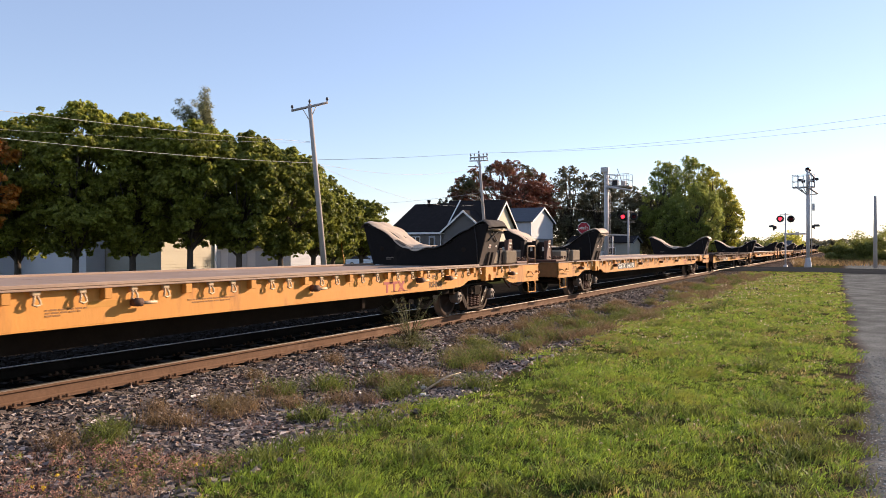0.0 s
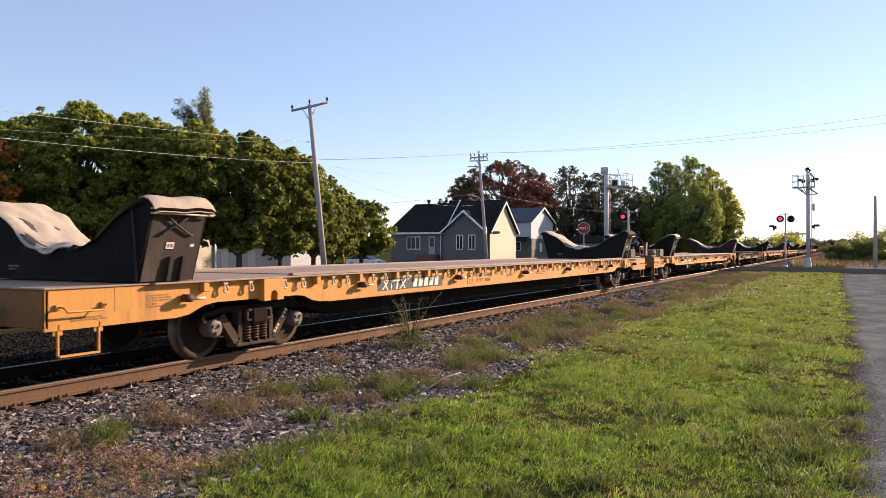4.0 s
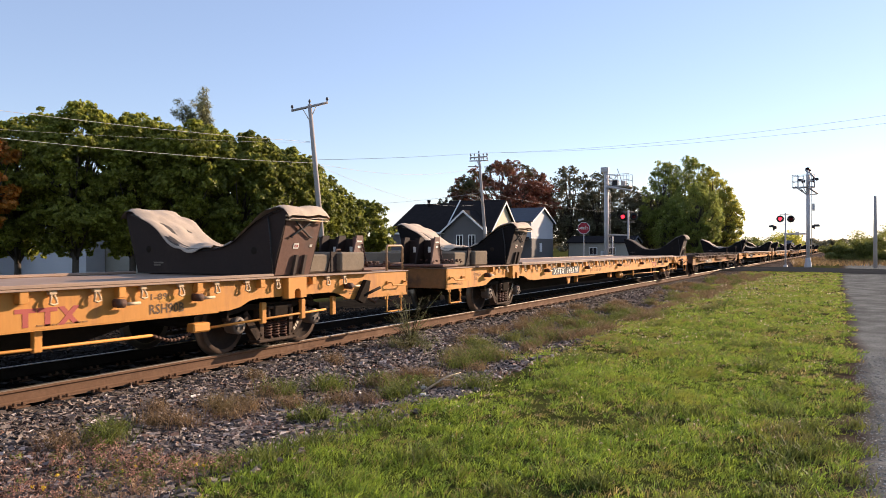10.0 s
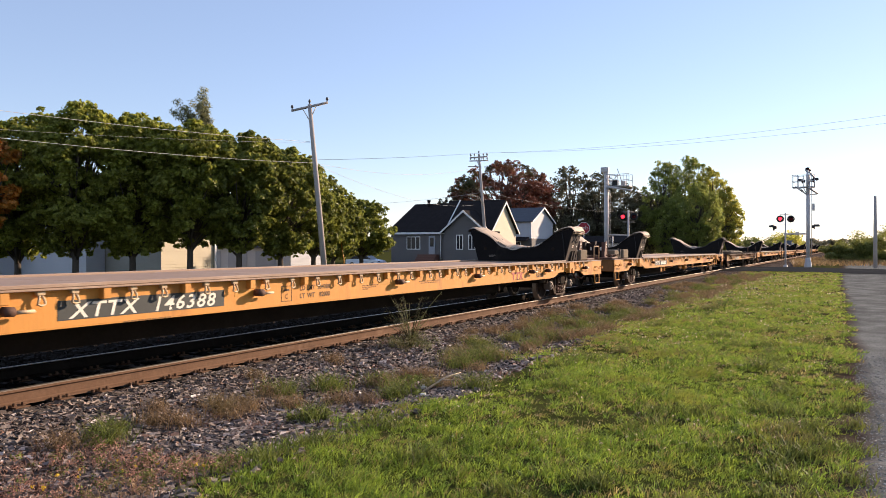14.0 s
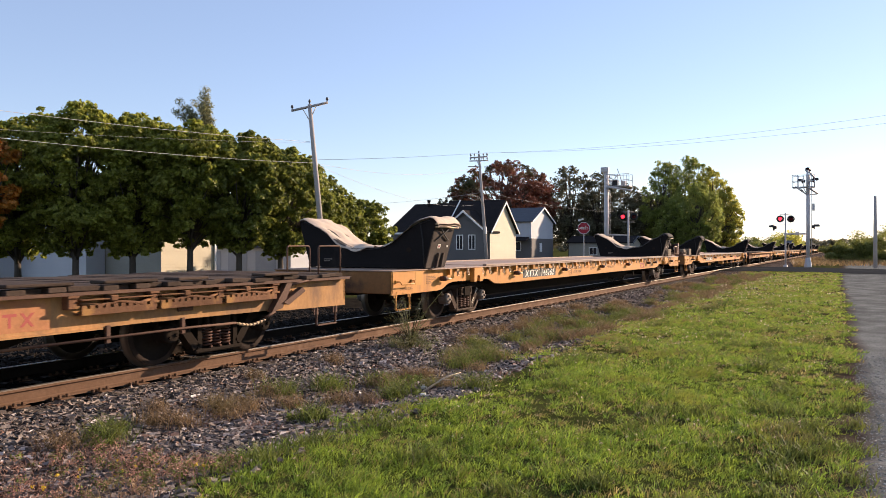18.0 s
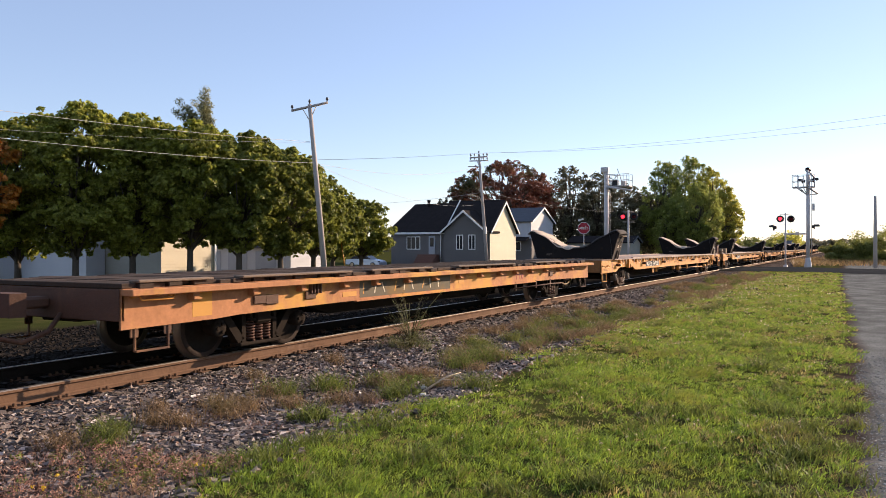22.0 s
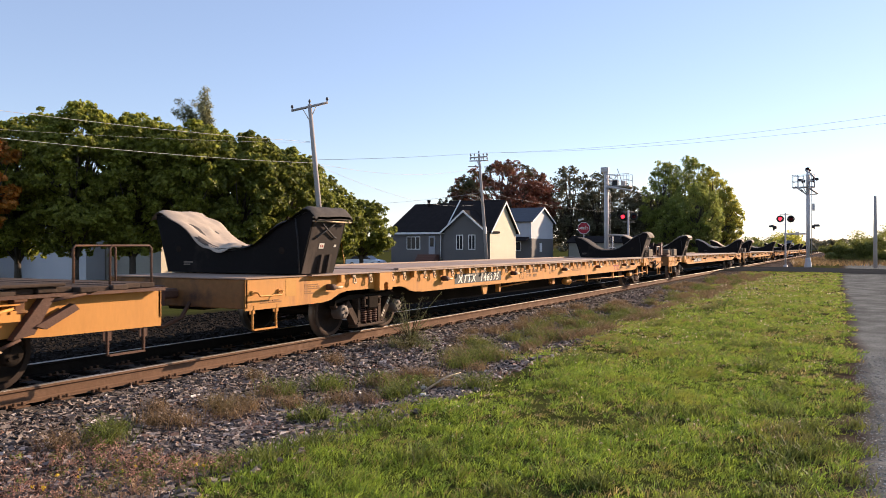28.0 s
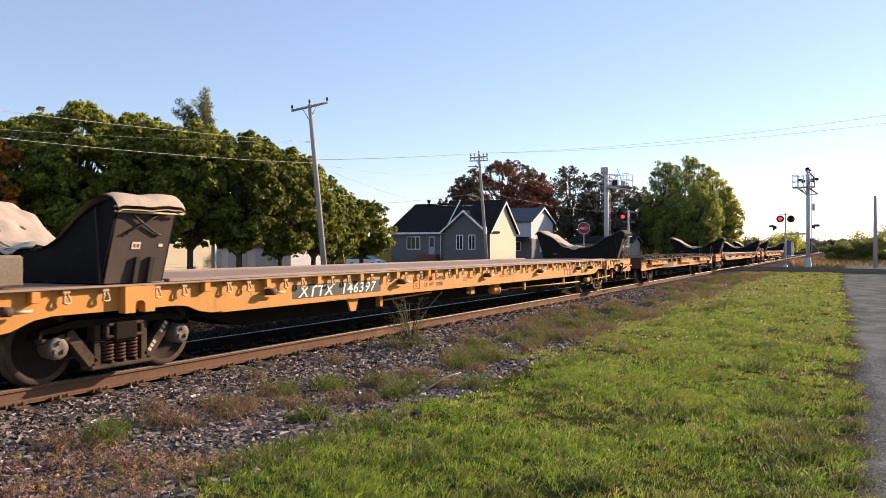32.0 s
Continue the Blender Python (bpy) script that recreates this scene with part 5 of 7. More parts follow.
def grey_house():
    ob = thing("grey_house", "grey-blue bungalow with dark shingle roof, white trim and a cream gable", "house")
    x0, x1, y0, y1, g = -47.8, -35.0, 78.0, 85.4, -0.75
    e, r, yr = 3.3, 6.7, 81.8
    mb = MB().prism([(y0, g), (y1, g), (y1, e), (yr, r - 0.2), (y0, e)], "x", x0 + 1.9, x1).box(x0 + 0.2, x0 + 1.899, y0, y1, g, e - 0.05)
    part("wall", mb, SIDING, ob, "grey-blue lapped siding")
    mb = MB()
    step = 0.2
    z = g
    while z < r - 0.3:
        t = max(0.0, (z - e) / (r - e))
        mb.prism([(x1 + 0.002, z), (x1 + 0.03, z), (x1 + 0.008, z + step), (x1 + 0.002, z + step)], "y", y0 + (yr - y0) * t, y1 - (y1 - yr) * t)
        z += step
    part("gable_siding", mb, CREAM, ob, "cream lapped siding on the sunlit gable")
    # main roof: ridge along x, hipped at the far end
    hip = x0 + 1.3
    o = 0.35
    ze = e - 0.1
    mb = MB()
    top = [(x0 - o, y0 - o, ze), (x1 + o, y0 - o, ze), (x1 + o, yr, r), (hip, yr, r), (x1 + o, y1 + o, ze), (x0 - o, y1 + o, ze)]
    v = top + [(a, b, c - 0.16) for a, b, c in top]
    mb.add(v, [(0, 1, 2, 3), (3, 2, 4, 5), (0, 3, 5), (7, 6, 9, 8), (8, 9, 11, 10), (9, 6, 11), (0, 6, 7, 1), (1, 7, 8, 2), (2, 8, 10, 4), (4, 10, 11, 5), (5, 11, 6, 0)])
    part("roof", mb, SHINGLE, ob, "dark shingle roof")
    mb = MB()
    for ya, za, yb, zb in ((y0 - o, ze, yr, r), (y1 + o, ze, yr, r)):
        part("barge_board", MB().prism([(ya, za + 0.03), (yb, zb + 0.03), (yb, zb - 0.22), (ya, za - 0.22)], "x", x1 + o + 0.002, x1 + o + 0.05), TRIM, ob)
    mb.box(x0 - o, -40.3, y0 - o - 0.06, y0 - o - 0.002, ze - 0.2, ze + 0.02, 0.01)
    part("fascia", mb, TRIM, ob)
    # front gable bay
    gx0, gx1, gy = -40.2, -35.2, 77.2
    ga, gz = (gx0 + gx1) / 2, 5.6
    part("bay_wall", MB().prism([(gx0, g), (gx1, g), (gx1, e), (ga, gz - 0.1), (gx0, e)], "y", gy, y0 - 0.002), SIDING, ob)
    mb = MB()
    for s, xe in ((-1, gx0 - 0.35), (1, gx1 + 0.35)):
        v = [(xe, gy - 0.35, ze), (ga, gy - 0.35, gz), (ga, 82.0, gz), (xe, 80.5, ze)]
        v += [(a, b, c - 0.14) for a, b, c in v]
        mb.add(v, [(0, 1, 2, 3), (4, 7, 6, 5), (0, 4, 5, 1), (1, 5, 6, 2), (2, 6, 7, 3), (3, 7, 4, 0)])
    part("bay_roof", mb, SHINGLE, ob)
    mb = MB()
    for xe in (gx0 - 0.35, gx1 + 0.35):
        mb.prism([(xe, ze + 0.02), (ga, gz + 0.02), (ga, gz - 0.24), (xe, ze - 0.2)], "y", gy - 0.40, gy - 0.352)
    part("bay_fascia", mb, TRIM, ob)
    # higher cross wing behind the bay, with a white barge board on its far end
    wing = [(y0 - o - 0.02, ze + 0.06), (yr - 0.15, r + 0.22), (y1 + o, ze + 0.06), (y1 + o, ze - 0.1), (yr - 0.15, r + 0.02), (y0 - o - 0.02, ze - 0.1)]
    part("wing_roof", MB().prism(wing, "x", -40.35, x1 + o - 0.01), SHINGLE, ob, "dark shingle roof of the wing")
    mb = MB().prism([(y0 - o - 0.06, ze + 0.1), (yr - 0.2, r + 0.32), (yr - 0.2, r + 0.1), (y0 - o - 0.06, ze - 0.14)], "x", -40.46, -40.355)
    mb.prism([(yr - 0.2, r + 0.32), (yr + 0.35, r - 0.2), (yr + 0.3, r - 0.4), (yr - 0.2, r + 0.06)], "x", -40.46, -40.355)
    part("wing_barge_board", mb, TRIM, ob, "white barge board")
    part("roof_dormer", MB().prism([(82.3, r - 0.9), (83.3, r + 0.35), (84.3, r - 0.9)], "x", -42.7, -40.5), SHINGLE, ob)
    part("chimney", MB().box(-38.0, -37.5, 83.6, 84.1, r - 1.5, r + 0.5, 0.02), BRICKM, ob)
    window(ob, -45.5, -43.7, y0 - 0.003, 1.25, 2.75, 2)
    window(ob, -38.7, -37.85, gy - 0.003, 1.25, 2.9, 1)
    window(ob, -37.2, -36.35, gy - 0.003, 1.25, 2.9, 1)
    d = part("door", MB().box(-42.6, -41.75, y0 - 0.06, y0 - 0.004, 0.72, 2.8, 0.01), DOORM, ob, "pale front door")
    part("pane", MB().box(-42.4, -41.95, y0 - 0.075, y0 - 0.062, 1.6, 2.6), GLASS, d)
    part("downpipe", MB().tube([(-41.0, y0 - 0.12, 3.2), (-41.0, y0 - 0.12, -0.6)], 0.05, 6), TRIM, ob)
    mb = MB()
    for k in range(6):
        mb.box(-43.6, -41.2, y0 - 0.9 - 0.28 * k, y0 - 0.07 if k == 0 else y0 - 0.9 - 0.28 * (k - 1), -0.75, 0.70 - 0.24 * k, 0.01)
    part("steps", mb, BRICKM, ob, "red-brown front steps")
    part("roof_vent", MB().lathe([(r - 0.4, 0.16), (r + 0.25, 0.16), (r + 0.25, 0.24), (r + 0.38, 0.24), (r + 0.42, 0.0)], "z", (-44.4, yr - 0.5, 0), 12), SHINGLE, ob)
    return ob


def gable_house(name, label, x0, x1, y0, y1, e, r, wall, side, roof, g=-0.75, trim=None):
    """A plain house: ridge along x, gable facing +x."""
    ob = thing(name, label, "house")
    ym = (y0 + y1) / 2
    part("wall", MB().prism([(y0, g), (y1, g), (y1, e), (ym, r - 0.1), (y0, e)], "x", x0, x1), wall, ob)
    mb = MB()
    z = g
    while z < r - 0.35:
        t = max(0.0, (z - e) / (r - e))
        mb.prism([(x1 + 0.002, z), (x1 + 0.028, z), (x1 + 0.008, z + 0.22), (x1 + 0.002, z + 0.22)], "y", y0 + (ym - y0) * t, y1 - (y1 - ym) * t)
        z += 0.22
    part("gable_siding", mb, side, ob)
    mb = MB()
    z = g
    while z < e - 0.2:
        mb.prism([(y0 - 0.002, z), (y0 - 0.028, z), (y0 - 0.008, z + 0.22), (y0 - 0.002, z + 0.22)], "x", x0, x1)
        z += 0.22
    part("front_siding", mb, wall, ob)
    for s, ya in ((0, y0 - 0.3), (1, y1 + 0.3)):
        part("roof", MB().prism([(ya, e - 0.12), (ym, r), (ym, r + 0.16), (ya, e + 0.04)], "x", x0 - 0.3, x1 + 0.35), roof, ob)
    mb = MB()
    for ya in (y0 - 0.3, y1 + 0.3):
        mb.prism([(ya, e + 0.05), (ym, r + 0.18), (ym, r - 0.05), (ya, e - 0.18)], "x", x1 + 0.352, x1 + 0.40)
    part("fascia", mb, trim or TRIM, ob)
    return ob


grey_house()
h = gable_house("white_house", "white two-storey house with a blue-grey roof", -42.5, -38.0, 98.2, 106.7, 5.0, 6.9, WHITES, WHITES, SLATE)
window(h, -40.2, -39.4, 98.09, 1.0, 2.3, 0)
part("lower_cladding", MB().box(-42.5, -37.97, 98.10, 98.165, -0.75, 2.7, 0.01), SIDING, h, "grey cladding on the ground floor")
part("lower_cladding", MB().box(-37.965, -37.92, 98.2, 106.7, -0.75, 2.7, 0.01), SIDING, h)
part("porch_roof", MB().prism([(97.0, 2.35), (98.1, 2.75), (98.1, 2.9), (97.0, 2.45)], "x", -41.0, -38.2), SHINGLE, h)
part("window", MB().box(-37.915, -37.90, 101.2, 102.1, 0.9, 2.1, 0.01), TRIM, h)
h = gable_house("cream_house", "pale house half hidden behind the maples", -50.0, -41.0, 37.6, 42.6, 4.2, 6.6, BEIGES, CREAM, SLATE)
part("corner_trim", MB().box(-40.97, -40.85, 42.45, 42.62, -0.7, 4.1, 0.01), TRIM, h)
h = gable_house("white_bungalow", "white house behind the maples with a small window", -54.6, -46.4, 36.0, 37.5, 4.0, 5.2, WHITES, WHITES, SLATE)
window(h, -49.1, -48.1, 35.97, 1.2, 2.3, 1)
h = gable_house("white_shed", "small white entrance shed with a window", -55.6, -53.4, 34.0, 35.7, 1.6, 2.2, WHITES, WHITES, SLATE)
window(h, -54.6, -54.0, 33.97, 0.2, 1.1, 0)
h = gable_house("garage", "low pale garage with grey doors behind the trees", -51.0, -40.0, 50.0, 54.0, 1.55, 2.7, WHITES, WHITES, SLATE)
for x in (-49.5, -46.6, -43.6):
    part("door", MB().box(x, x + 2.1, 49.93, 49.965, -0.7, 1.2, 0.01), DOORM, h, "grey garage door")


def parked_car(x, y):
    """A silver saloon standing along x, its bonnet towards +x."""
    g = float(ground_z(x, y))
    ob = thing("parked_car", "silver saloon car parked by the grey house", "car", at=pose(x, y, g))
    SILVER = mat("silver_paint", (0.45, 0.50, 0.58), 0.3, metal=0.5, vary=0.05, bump=0.0)
    TYRE = mat("tyre_rubber", (0.02, 0.02, 0.02), 0.9, vary=0.2)
    low = [(-2.2, 0.35), (-2.22, 0.75), (-2.1, 0.93), (-1.5, 0.98), (1.0, 0.95), (1.9, 0.80), (2.2, 0.62), (2.22, 0.32)]
    cab = [(-1.75, 0.96), (-1.05, 1.36), (-0.4, 1.44), (0.25, 1.40), (1.15, 0.94)]
    part("body", MB().prism(low, "y", -0.86, 0.86), SILVER, ob)
    part("cabin", MB().prism(cab, "y", -0.70, 0.70), GLASS, ob, "dark side windows")
    roof = [(-1.15, 1.33), (-0.4, 1.465), (0.3, 1.42), (0.28, 1.37), (-0.4, 1.41), (-1.1, 1.29)]
    part("roof", MB().prism(roof, "y", -0.69, 0.69), SILVER, ob)
    for px in (-0.35,):
        part("pillar", MB().box(px - 0.04, px + 0.04, -0.725, 0.725, 0.96, 1.41), SILVER, ob)
    for wx in (-1.35, 1.4):
        for s in (-1, 1):
            mb = MB().lathe([(s * 0.68, 0.0), (s * 0.68, 0.31), (s * 0.88, 0.31), (s * 0.885, 0.22)], "y", (wx, 0, 0.31), 20)
            w = part("wheel", mb, TYRE, ob)
            part("rim", MB().lathe([(s * 0.87, 0.22), (s * 0.88, 0.12), (s * 0.86, 0.0)], "y", (wx, 0, 0.31), 14), GALV, w)
    part("headlight", MB().box(2.0, 2.19, -0.8, -0.5, 0.62, 0.74, 0.03), GLASS, ob)
    return ob


h = gable_house("brown_bungalow", "low beige bungalow under the trees by the crossing", -36.0, -27.0, 108.0, 113.0, 2.2, 3.0, BEIGES, BEIGES, SHINGLE, trim=SLATE)
window(h, -33.0, -31.8, 107.97, 0.4, 1.5, 1)
window(h, -30.2, -29.2, 107.97, 0.4, 1.5, 0)
x, y = at_bearing(-0.0985, 88)
parked_car(x, y)

# ---------------------------------------------------------------- poles, wires and signals
POLE = mat("weathered_pole", (0.40, 0.35, 0.315), 0.9, vary=0.2, scale=1.5, fine=20, bump=0.3, stretch=(3, 3, 0.4))
ALU = mat("grey_painted_mast", (0.52, 0.49, 0.48), 0.55, vary=0.12, scale=2, bump=0.1, metal=0.1)
BLACKM = mat("black_enamel", (0.012, 0.012, 0.014), 0.5, vary=0.1, bump=0.0)
LENS_ON = glow("lit_red_lens", (1.0, 0.02, 0.03), 3.0)
LENS_OFF = mat("dark_red_lens", (0.10, 0.008, 0.010), 0.25, vary=0.1, bump=0.0)
INSUL = mat("insulator", (0.12, 0.10, 0.09), 0.3, vary=0.1, bump=0.0)
WIRE = mat("wire", (0.40, 0.40, 0.38), 0.5, vary=0.1, bump=0.0)


def utility_pole(name, label, x, y, top, tx, ty, r=0.15, arm=None, arm_tilt=0.0):
    g = float(ground_z(x, y))
    ob = thing(name, label, "utility pole")
    part("pole", MB().tube([(x, y, g - 0.2), ((x + tx) / 2, (y + ty) / 2, (g + top) / 2), (tx, ty, top)], [r, r * 0.85, r * 0.62], 12), POLE, ob)
    if arm:
        ux, uy, half, z = arm
        mb = MB()
        p0, p1 = Vector((tx - ux * half, ty - uy * half, z - arm_tilt)), Vector((tx + ux * half, ty + uy * half, z + arm_tilt))
        mb.tube([p0, p1], 0.075, 4)
        part("crossarm", mb, POLE, ob)
        for t in (0.02, 0.98):
            q = p0.lerp(p1, t)
            part("insulator", MB().lathe([(0.05, 0.03), (0.14, 0.035), (0.16, 0.07), (0.22, 0.08), (0.28, 0.05), (0.32, 0.0)], "z", q, 10), INSUL, ob)
        mb = MB()
        for t in (0.3, 0.7):
            mb.tube([p0.lerp(p1, t), (tx, ty, z - 0.75)], 0.02, 5)
        part("brace", mb, GALV, ob)
        part("insulator", MB().lathe([(0.0, 0.03), (0.1, 0.03), (0.12, 0.06), (0.2, 0.07), (0.26, 0.03), (0.3, 0.0)], "z", (tx, ty, top), 10), INSUL, ob)
    return ob


R27 = (math.cos(radians(27.6)), math.sin(radians(27.6)))
bx, by = at_bearing(-0.1495, 42)
tx_, ty_ = at_bearing(-0.171, 42)
utility_pole("utility_pole", "leaning grey wooden utility pole with one crossarm", bx, by, 9.2, tx_, ty_, 0.17, (R27[0], R27[1], 0.98, 9.08), 0.22)
bx, by = at_bearing(0.0575, 70)
tx2, ty2 = at_bearing(0.046, 70)
p2 = utility_pole("utility_pole", "wooden utility pole with crossarms and a street light", bx, by, 9.9, tx2, ty2, 0.16, (R27[0], R27[1], 0.75, 9.6), 0.05)
mb = MB().tube([(tx2 - 0.9, ty2 - 0.4, 8.75), (tx2 + 0.2, ty2 + 0.1, 8.75)], 0.06, 4)
part("crossarm", mb, POLE, p2)
part("crossarm", MB().tube([(tx2 - R27[0] * 0.85, ty2 - R27[1] * 0.85, 9.25), (tx2 + R27[0] * 0.85, ty2 + R27[1] * 0.85, 9.3)], 0.06, 4), POLE, p2)
for u in (-0.75, -0.4, 0.4, 0.75):
    for zz in (9.34, 9.68):
        part("insulator", MB().lathe([(0.0, 0.03), (0.08, 0.03), (0.1, 0.07), (0.18, 0.08), (0.26, 0.03), (0.28, 0.0)], "z", (tx2 + R27[0] * u, ty2 + R27[1] * u, zz), 8), ALU, p2)
part("fuse_link", MB().tube([(tx2 + 0.15, ty2 - 0.1, 9.2), (tx2 + 0.3, ty2 - 0.15, 8.5)], 0.035, 6), ALU, p2)
x, y = at_bearing(0.052, 69.8)
mb = MB().tube([(x, y, 5.2), (x - 0.35, y - 0.15, 6.0), (x - 0.9, y - 0.4, 6.2)], 0.035, 6).box(x - 1.35, x - 0.85, y - 0.5, y - 0.3, 6.13, 6.25, 0.03)
part("street_light", mb, GALV, p2, "street light on a curved arm")
part("transformer_box", MB().box(x + 0.2, x + 0.36, y - 0.2, y - 0.02, 2.7, 3.35, 0.02), TRIM, p2)
x, y = at_bearing(0.5545, 64)
utility_pole("short_pole", "plain grey wooden pole without crossarm", x, y, 5.75, x - 0.02, y, 0.165)
x, y = at_bearing(-0.1243, 55)
x2, y2 = at_bearing(-0.131, 55)
ob = thing("guy_guard", "yellow plastic guard on a guy wire", "guy wire")
part("guard", MB().tube([(x, y, -0.5), (x2, y2, 2.0)], 0.045, 6), OCHRE, ob)


def wire(p0, p1, sag, r=0.012, n=16):
    pts = []
    for i in range(n + 1):
        t = i / n
        q = Vector(p0).lerp(Vector(p1), t)
        pts.append((q.x, q.y, q.z - 4 * sag * t * (1 - t)))
    ob = part("overhead_wire", MB().tube(pts, r, 5, False), WIRE)
    return tagged(ob, "thin overhead wire strung between poles", "wire", "overhead wires")


wire((-25.7, 33.95, 6.05), (-24.0, 4.0, 4.93), 0.3, 0.009)
wire((-25.8, 33.9, 7.2), (-24.0, 4.0, 5.67), 0.3, 0.009)
wire((-25.8, 33.9, 7.15), (-26.5, 4.0, 4.95), 0.3, 0.004)
wire((-25.7, 33.95, 6.05), (-38.4, 81.3, 6.4), 0.9, 0.010)
wire((tx2, ty2, 8.75), (-25.8, 33.9, 6.1), 0.7, 0.010)
for d in (0.0, 0.5):
    wire((tx2 + d, ty2, 9.95), (5.6 + d * 3, 53.7, 9.75 - d * 0.9), 0.55, 0.008)
    wire((tx2 - d, ty2, 9.95), (-52.0 - d, 40.0, 8.6), 0.5, 0.008)
wire((tx2 + 0.1, ty2, 5.9), (-38.5, 85.0, 6.0), 0.2, 0.008)
wire((tx2 + 0.1, ty2, 6.6), (-27.0, 110.0, 6.5), 0.6, 0.009)
wire((tx2 + 0.1, ty2, 6.4), (-48.0, 60.0, 5.6), 0.4, 0.010)


def lamp_head(parent, c, d, lit, r=0.31):
    """One flashing-light head: black disc, hood and red lens, facing d."""
    q = Vector((d[0], d[1], 0)).normalized().to_track_quat('Z', 'Y').to_matrix().to_4x4()
    M = Matrix.Translation(c) @ q
    mb = MB().lathe([(-0.02, 0.0), (-0.02, r - 0.01), (0.0, r), (0.01, r - 0.01), (0.01, 0.13)], "z", (0, 0, 0), 24)
    mb.lathe([(-0.22, 0.0), (-0.22, 0.12), (-0.02, 0.15)], "z", (0, 0, 0), 16)
    me = mb.mesh("lamp_head", BLACKM)
    me.transform(M)
    head = part("lamp_head", me, BLACKM, parent, "black round flasher head")
    me = MB().lathe([(0.012, 0.15), (0.04, 0.09), (0.05, 0.0)], "z", (0, 0, 0), 20).mesh("lens", LENS_ON if lit else LENS_OFF)
    me.transform(M)
    part("lens", me, LENS_ON if lit else LENS_OFF, head, "glowing red lens" if lit else "dark red lens")
    mb = MB()
    v, f = [], []
    for i in range(13):
        a = math.pi * i / 12
        for z, r in ((0.01, 0.2), (0.36, 0.19)):
            v.append((r * math.cos(a), r * math.sin(a), z))
    me = mb.add(v, [(2 * i, 2 * i + 1, 2 * i + 3, 2 * i + 2) for i in range(12)], True).mesh("hood", BLACKM)
    me.transform(M)
    part("hood", me, BLACKM, head)


def flasher(a, k, z, base):
    x, y = at_bearing(a, k)
    ob = thing("crossing_flasher", "level crossing flasher on a grey mast, one red light lit", "crossing signal", "crossing flashers")
    g = float(ground_z(x, y))
    part("mast", MB().tube([(x, y, g - 0.1), (x, y, z + 0.55)], 0.075, 10).lathe([(g, 0.2), (g + 0.3, 0.16), (g + 0.34, 0.08)], "z", (x, y, 0), 10), ALU, ob)
    for h in (0.4, -0.45):
        part("crossarm", MB().tube([(x - R27[0] * 0.5, y - R27[1] * 0.5, z + h), (x + R27[0] * 0.5, y + R27[1] * 0.5, z + h)], 0.022, 6), ALU, ob)
    d = (-x, -y)
    for s in (-1, 1):
        c = Vector((x + s * R27[0] * 0.47, y + s * R27[1] * 0.47, z)) + Vector((d[0], d[1], 0)).normalized() * 0.12
        lamp_head(ob, c, d, s < 0)
    return ob, x, y


ob, x, y = flasher(0.4392, 68, 3.98, 0)
lamp_head(ob, Vector((x - 0.9, y - 0.5, 3.25)), (-1, 0.25), False)
part("gate_box", MB().box(x - 0.15, x + 1.6, y - 0.06, y + 0.9, 2.62, 2.74, 0.02).box(x + 0.8, x + 1.1, y - 0.15, y + 0.15, 2.55, 2.85, 0.03), ALU, ob)
ob, x, y = flasher(0.2377, 66, 4.1, 0)


def signal_mast(a, k, top, s):
    x, y = at_bearing(a, k)
    g = float(ground_z(x, y))
    ob = thing("signal_mast", "tall grey signal mast with a railed platform at the top", "signal mast", "signal masts")
    part("column", MB().tube([(x, y, g - 0.1), (x, y, top - (0.5 if s > 0 else 0.05))], 0.15 if s > 0 else 0.19, 14).lathe([(g - 0.05, 0.32), (g + 0.4, 0.26), (g + 0.8, 0.19)], "z", (x, y, 0), 12), ALU, ob)
    zp = top - 1.6
    bx0, bx1 = (x - 1.2, x + 0.5) if s > 0 else (x + 0.15, x + 2.1)
    part("platform", MB().box(bx0, bx1, y - 0.6, y + 0.6, zp, zp + 0.08, 0.01), ALU, ob)
    for px in np.linspace(bx0, bx1, 5):
        for py in (y - 0.58, y + 0.58):
            part("rail_post", MB().tube([(px, py, zp), (px, py, zp + 1.05)], 0.025, 5), ALU, ob)
    for py in (y - 0.58, y + 0.58):
        for h in (0.55, 1.05):
            part("guard_rail", MB().tube([(bx0, py, zp + h), (bx1, py, zp + h)], 0.025, 5), ALU, ob)
    mb = MB()
    for h in np.arange(g + 1.2, zp, 0.33):
        mb.tube([(x + 0.28, y - 0.2, h), (x + 0.28, y + 0.2, h)], 0.015, 5)
    for py in (-0.2, 0.2):
        mb.tube([(x + 0.28, y + py, g + 1.0), (x + 0.28, y + py, zp + 1.0)], 0.02, 5)
    part("ladder", mb, ALU, ob)
    return ob, x, y, zp


ob, x, y, zp = signal_mast(0.4681, 66, 8.15, 1)
for c, d in (((x, y, zp + 1.5), (-0.1, -1)), ((x + 0.42, y - 0.1, zp + 0.62), (1, -0.2)), ((x - 0.45, y - 0.2, zp + 0.55), (-1, -0.2)), ((x + 0.5, y - 0.1, 3.25), (1, -0.2))):
    lamp_head(ob, Vector(c), d, False, 0.22)


def across(u, d, z):
    """A place beside the mast: u metres to the side, d metres nearer."""
    return (x + R27[0] * u + R27[1] * d, y + R27[1] * u - R27[0] * d, z)


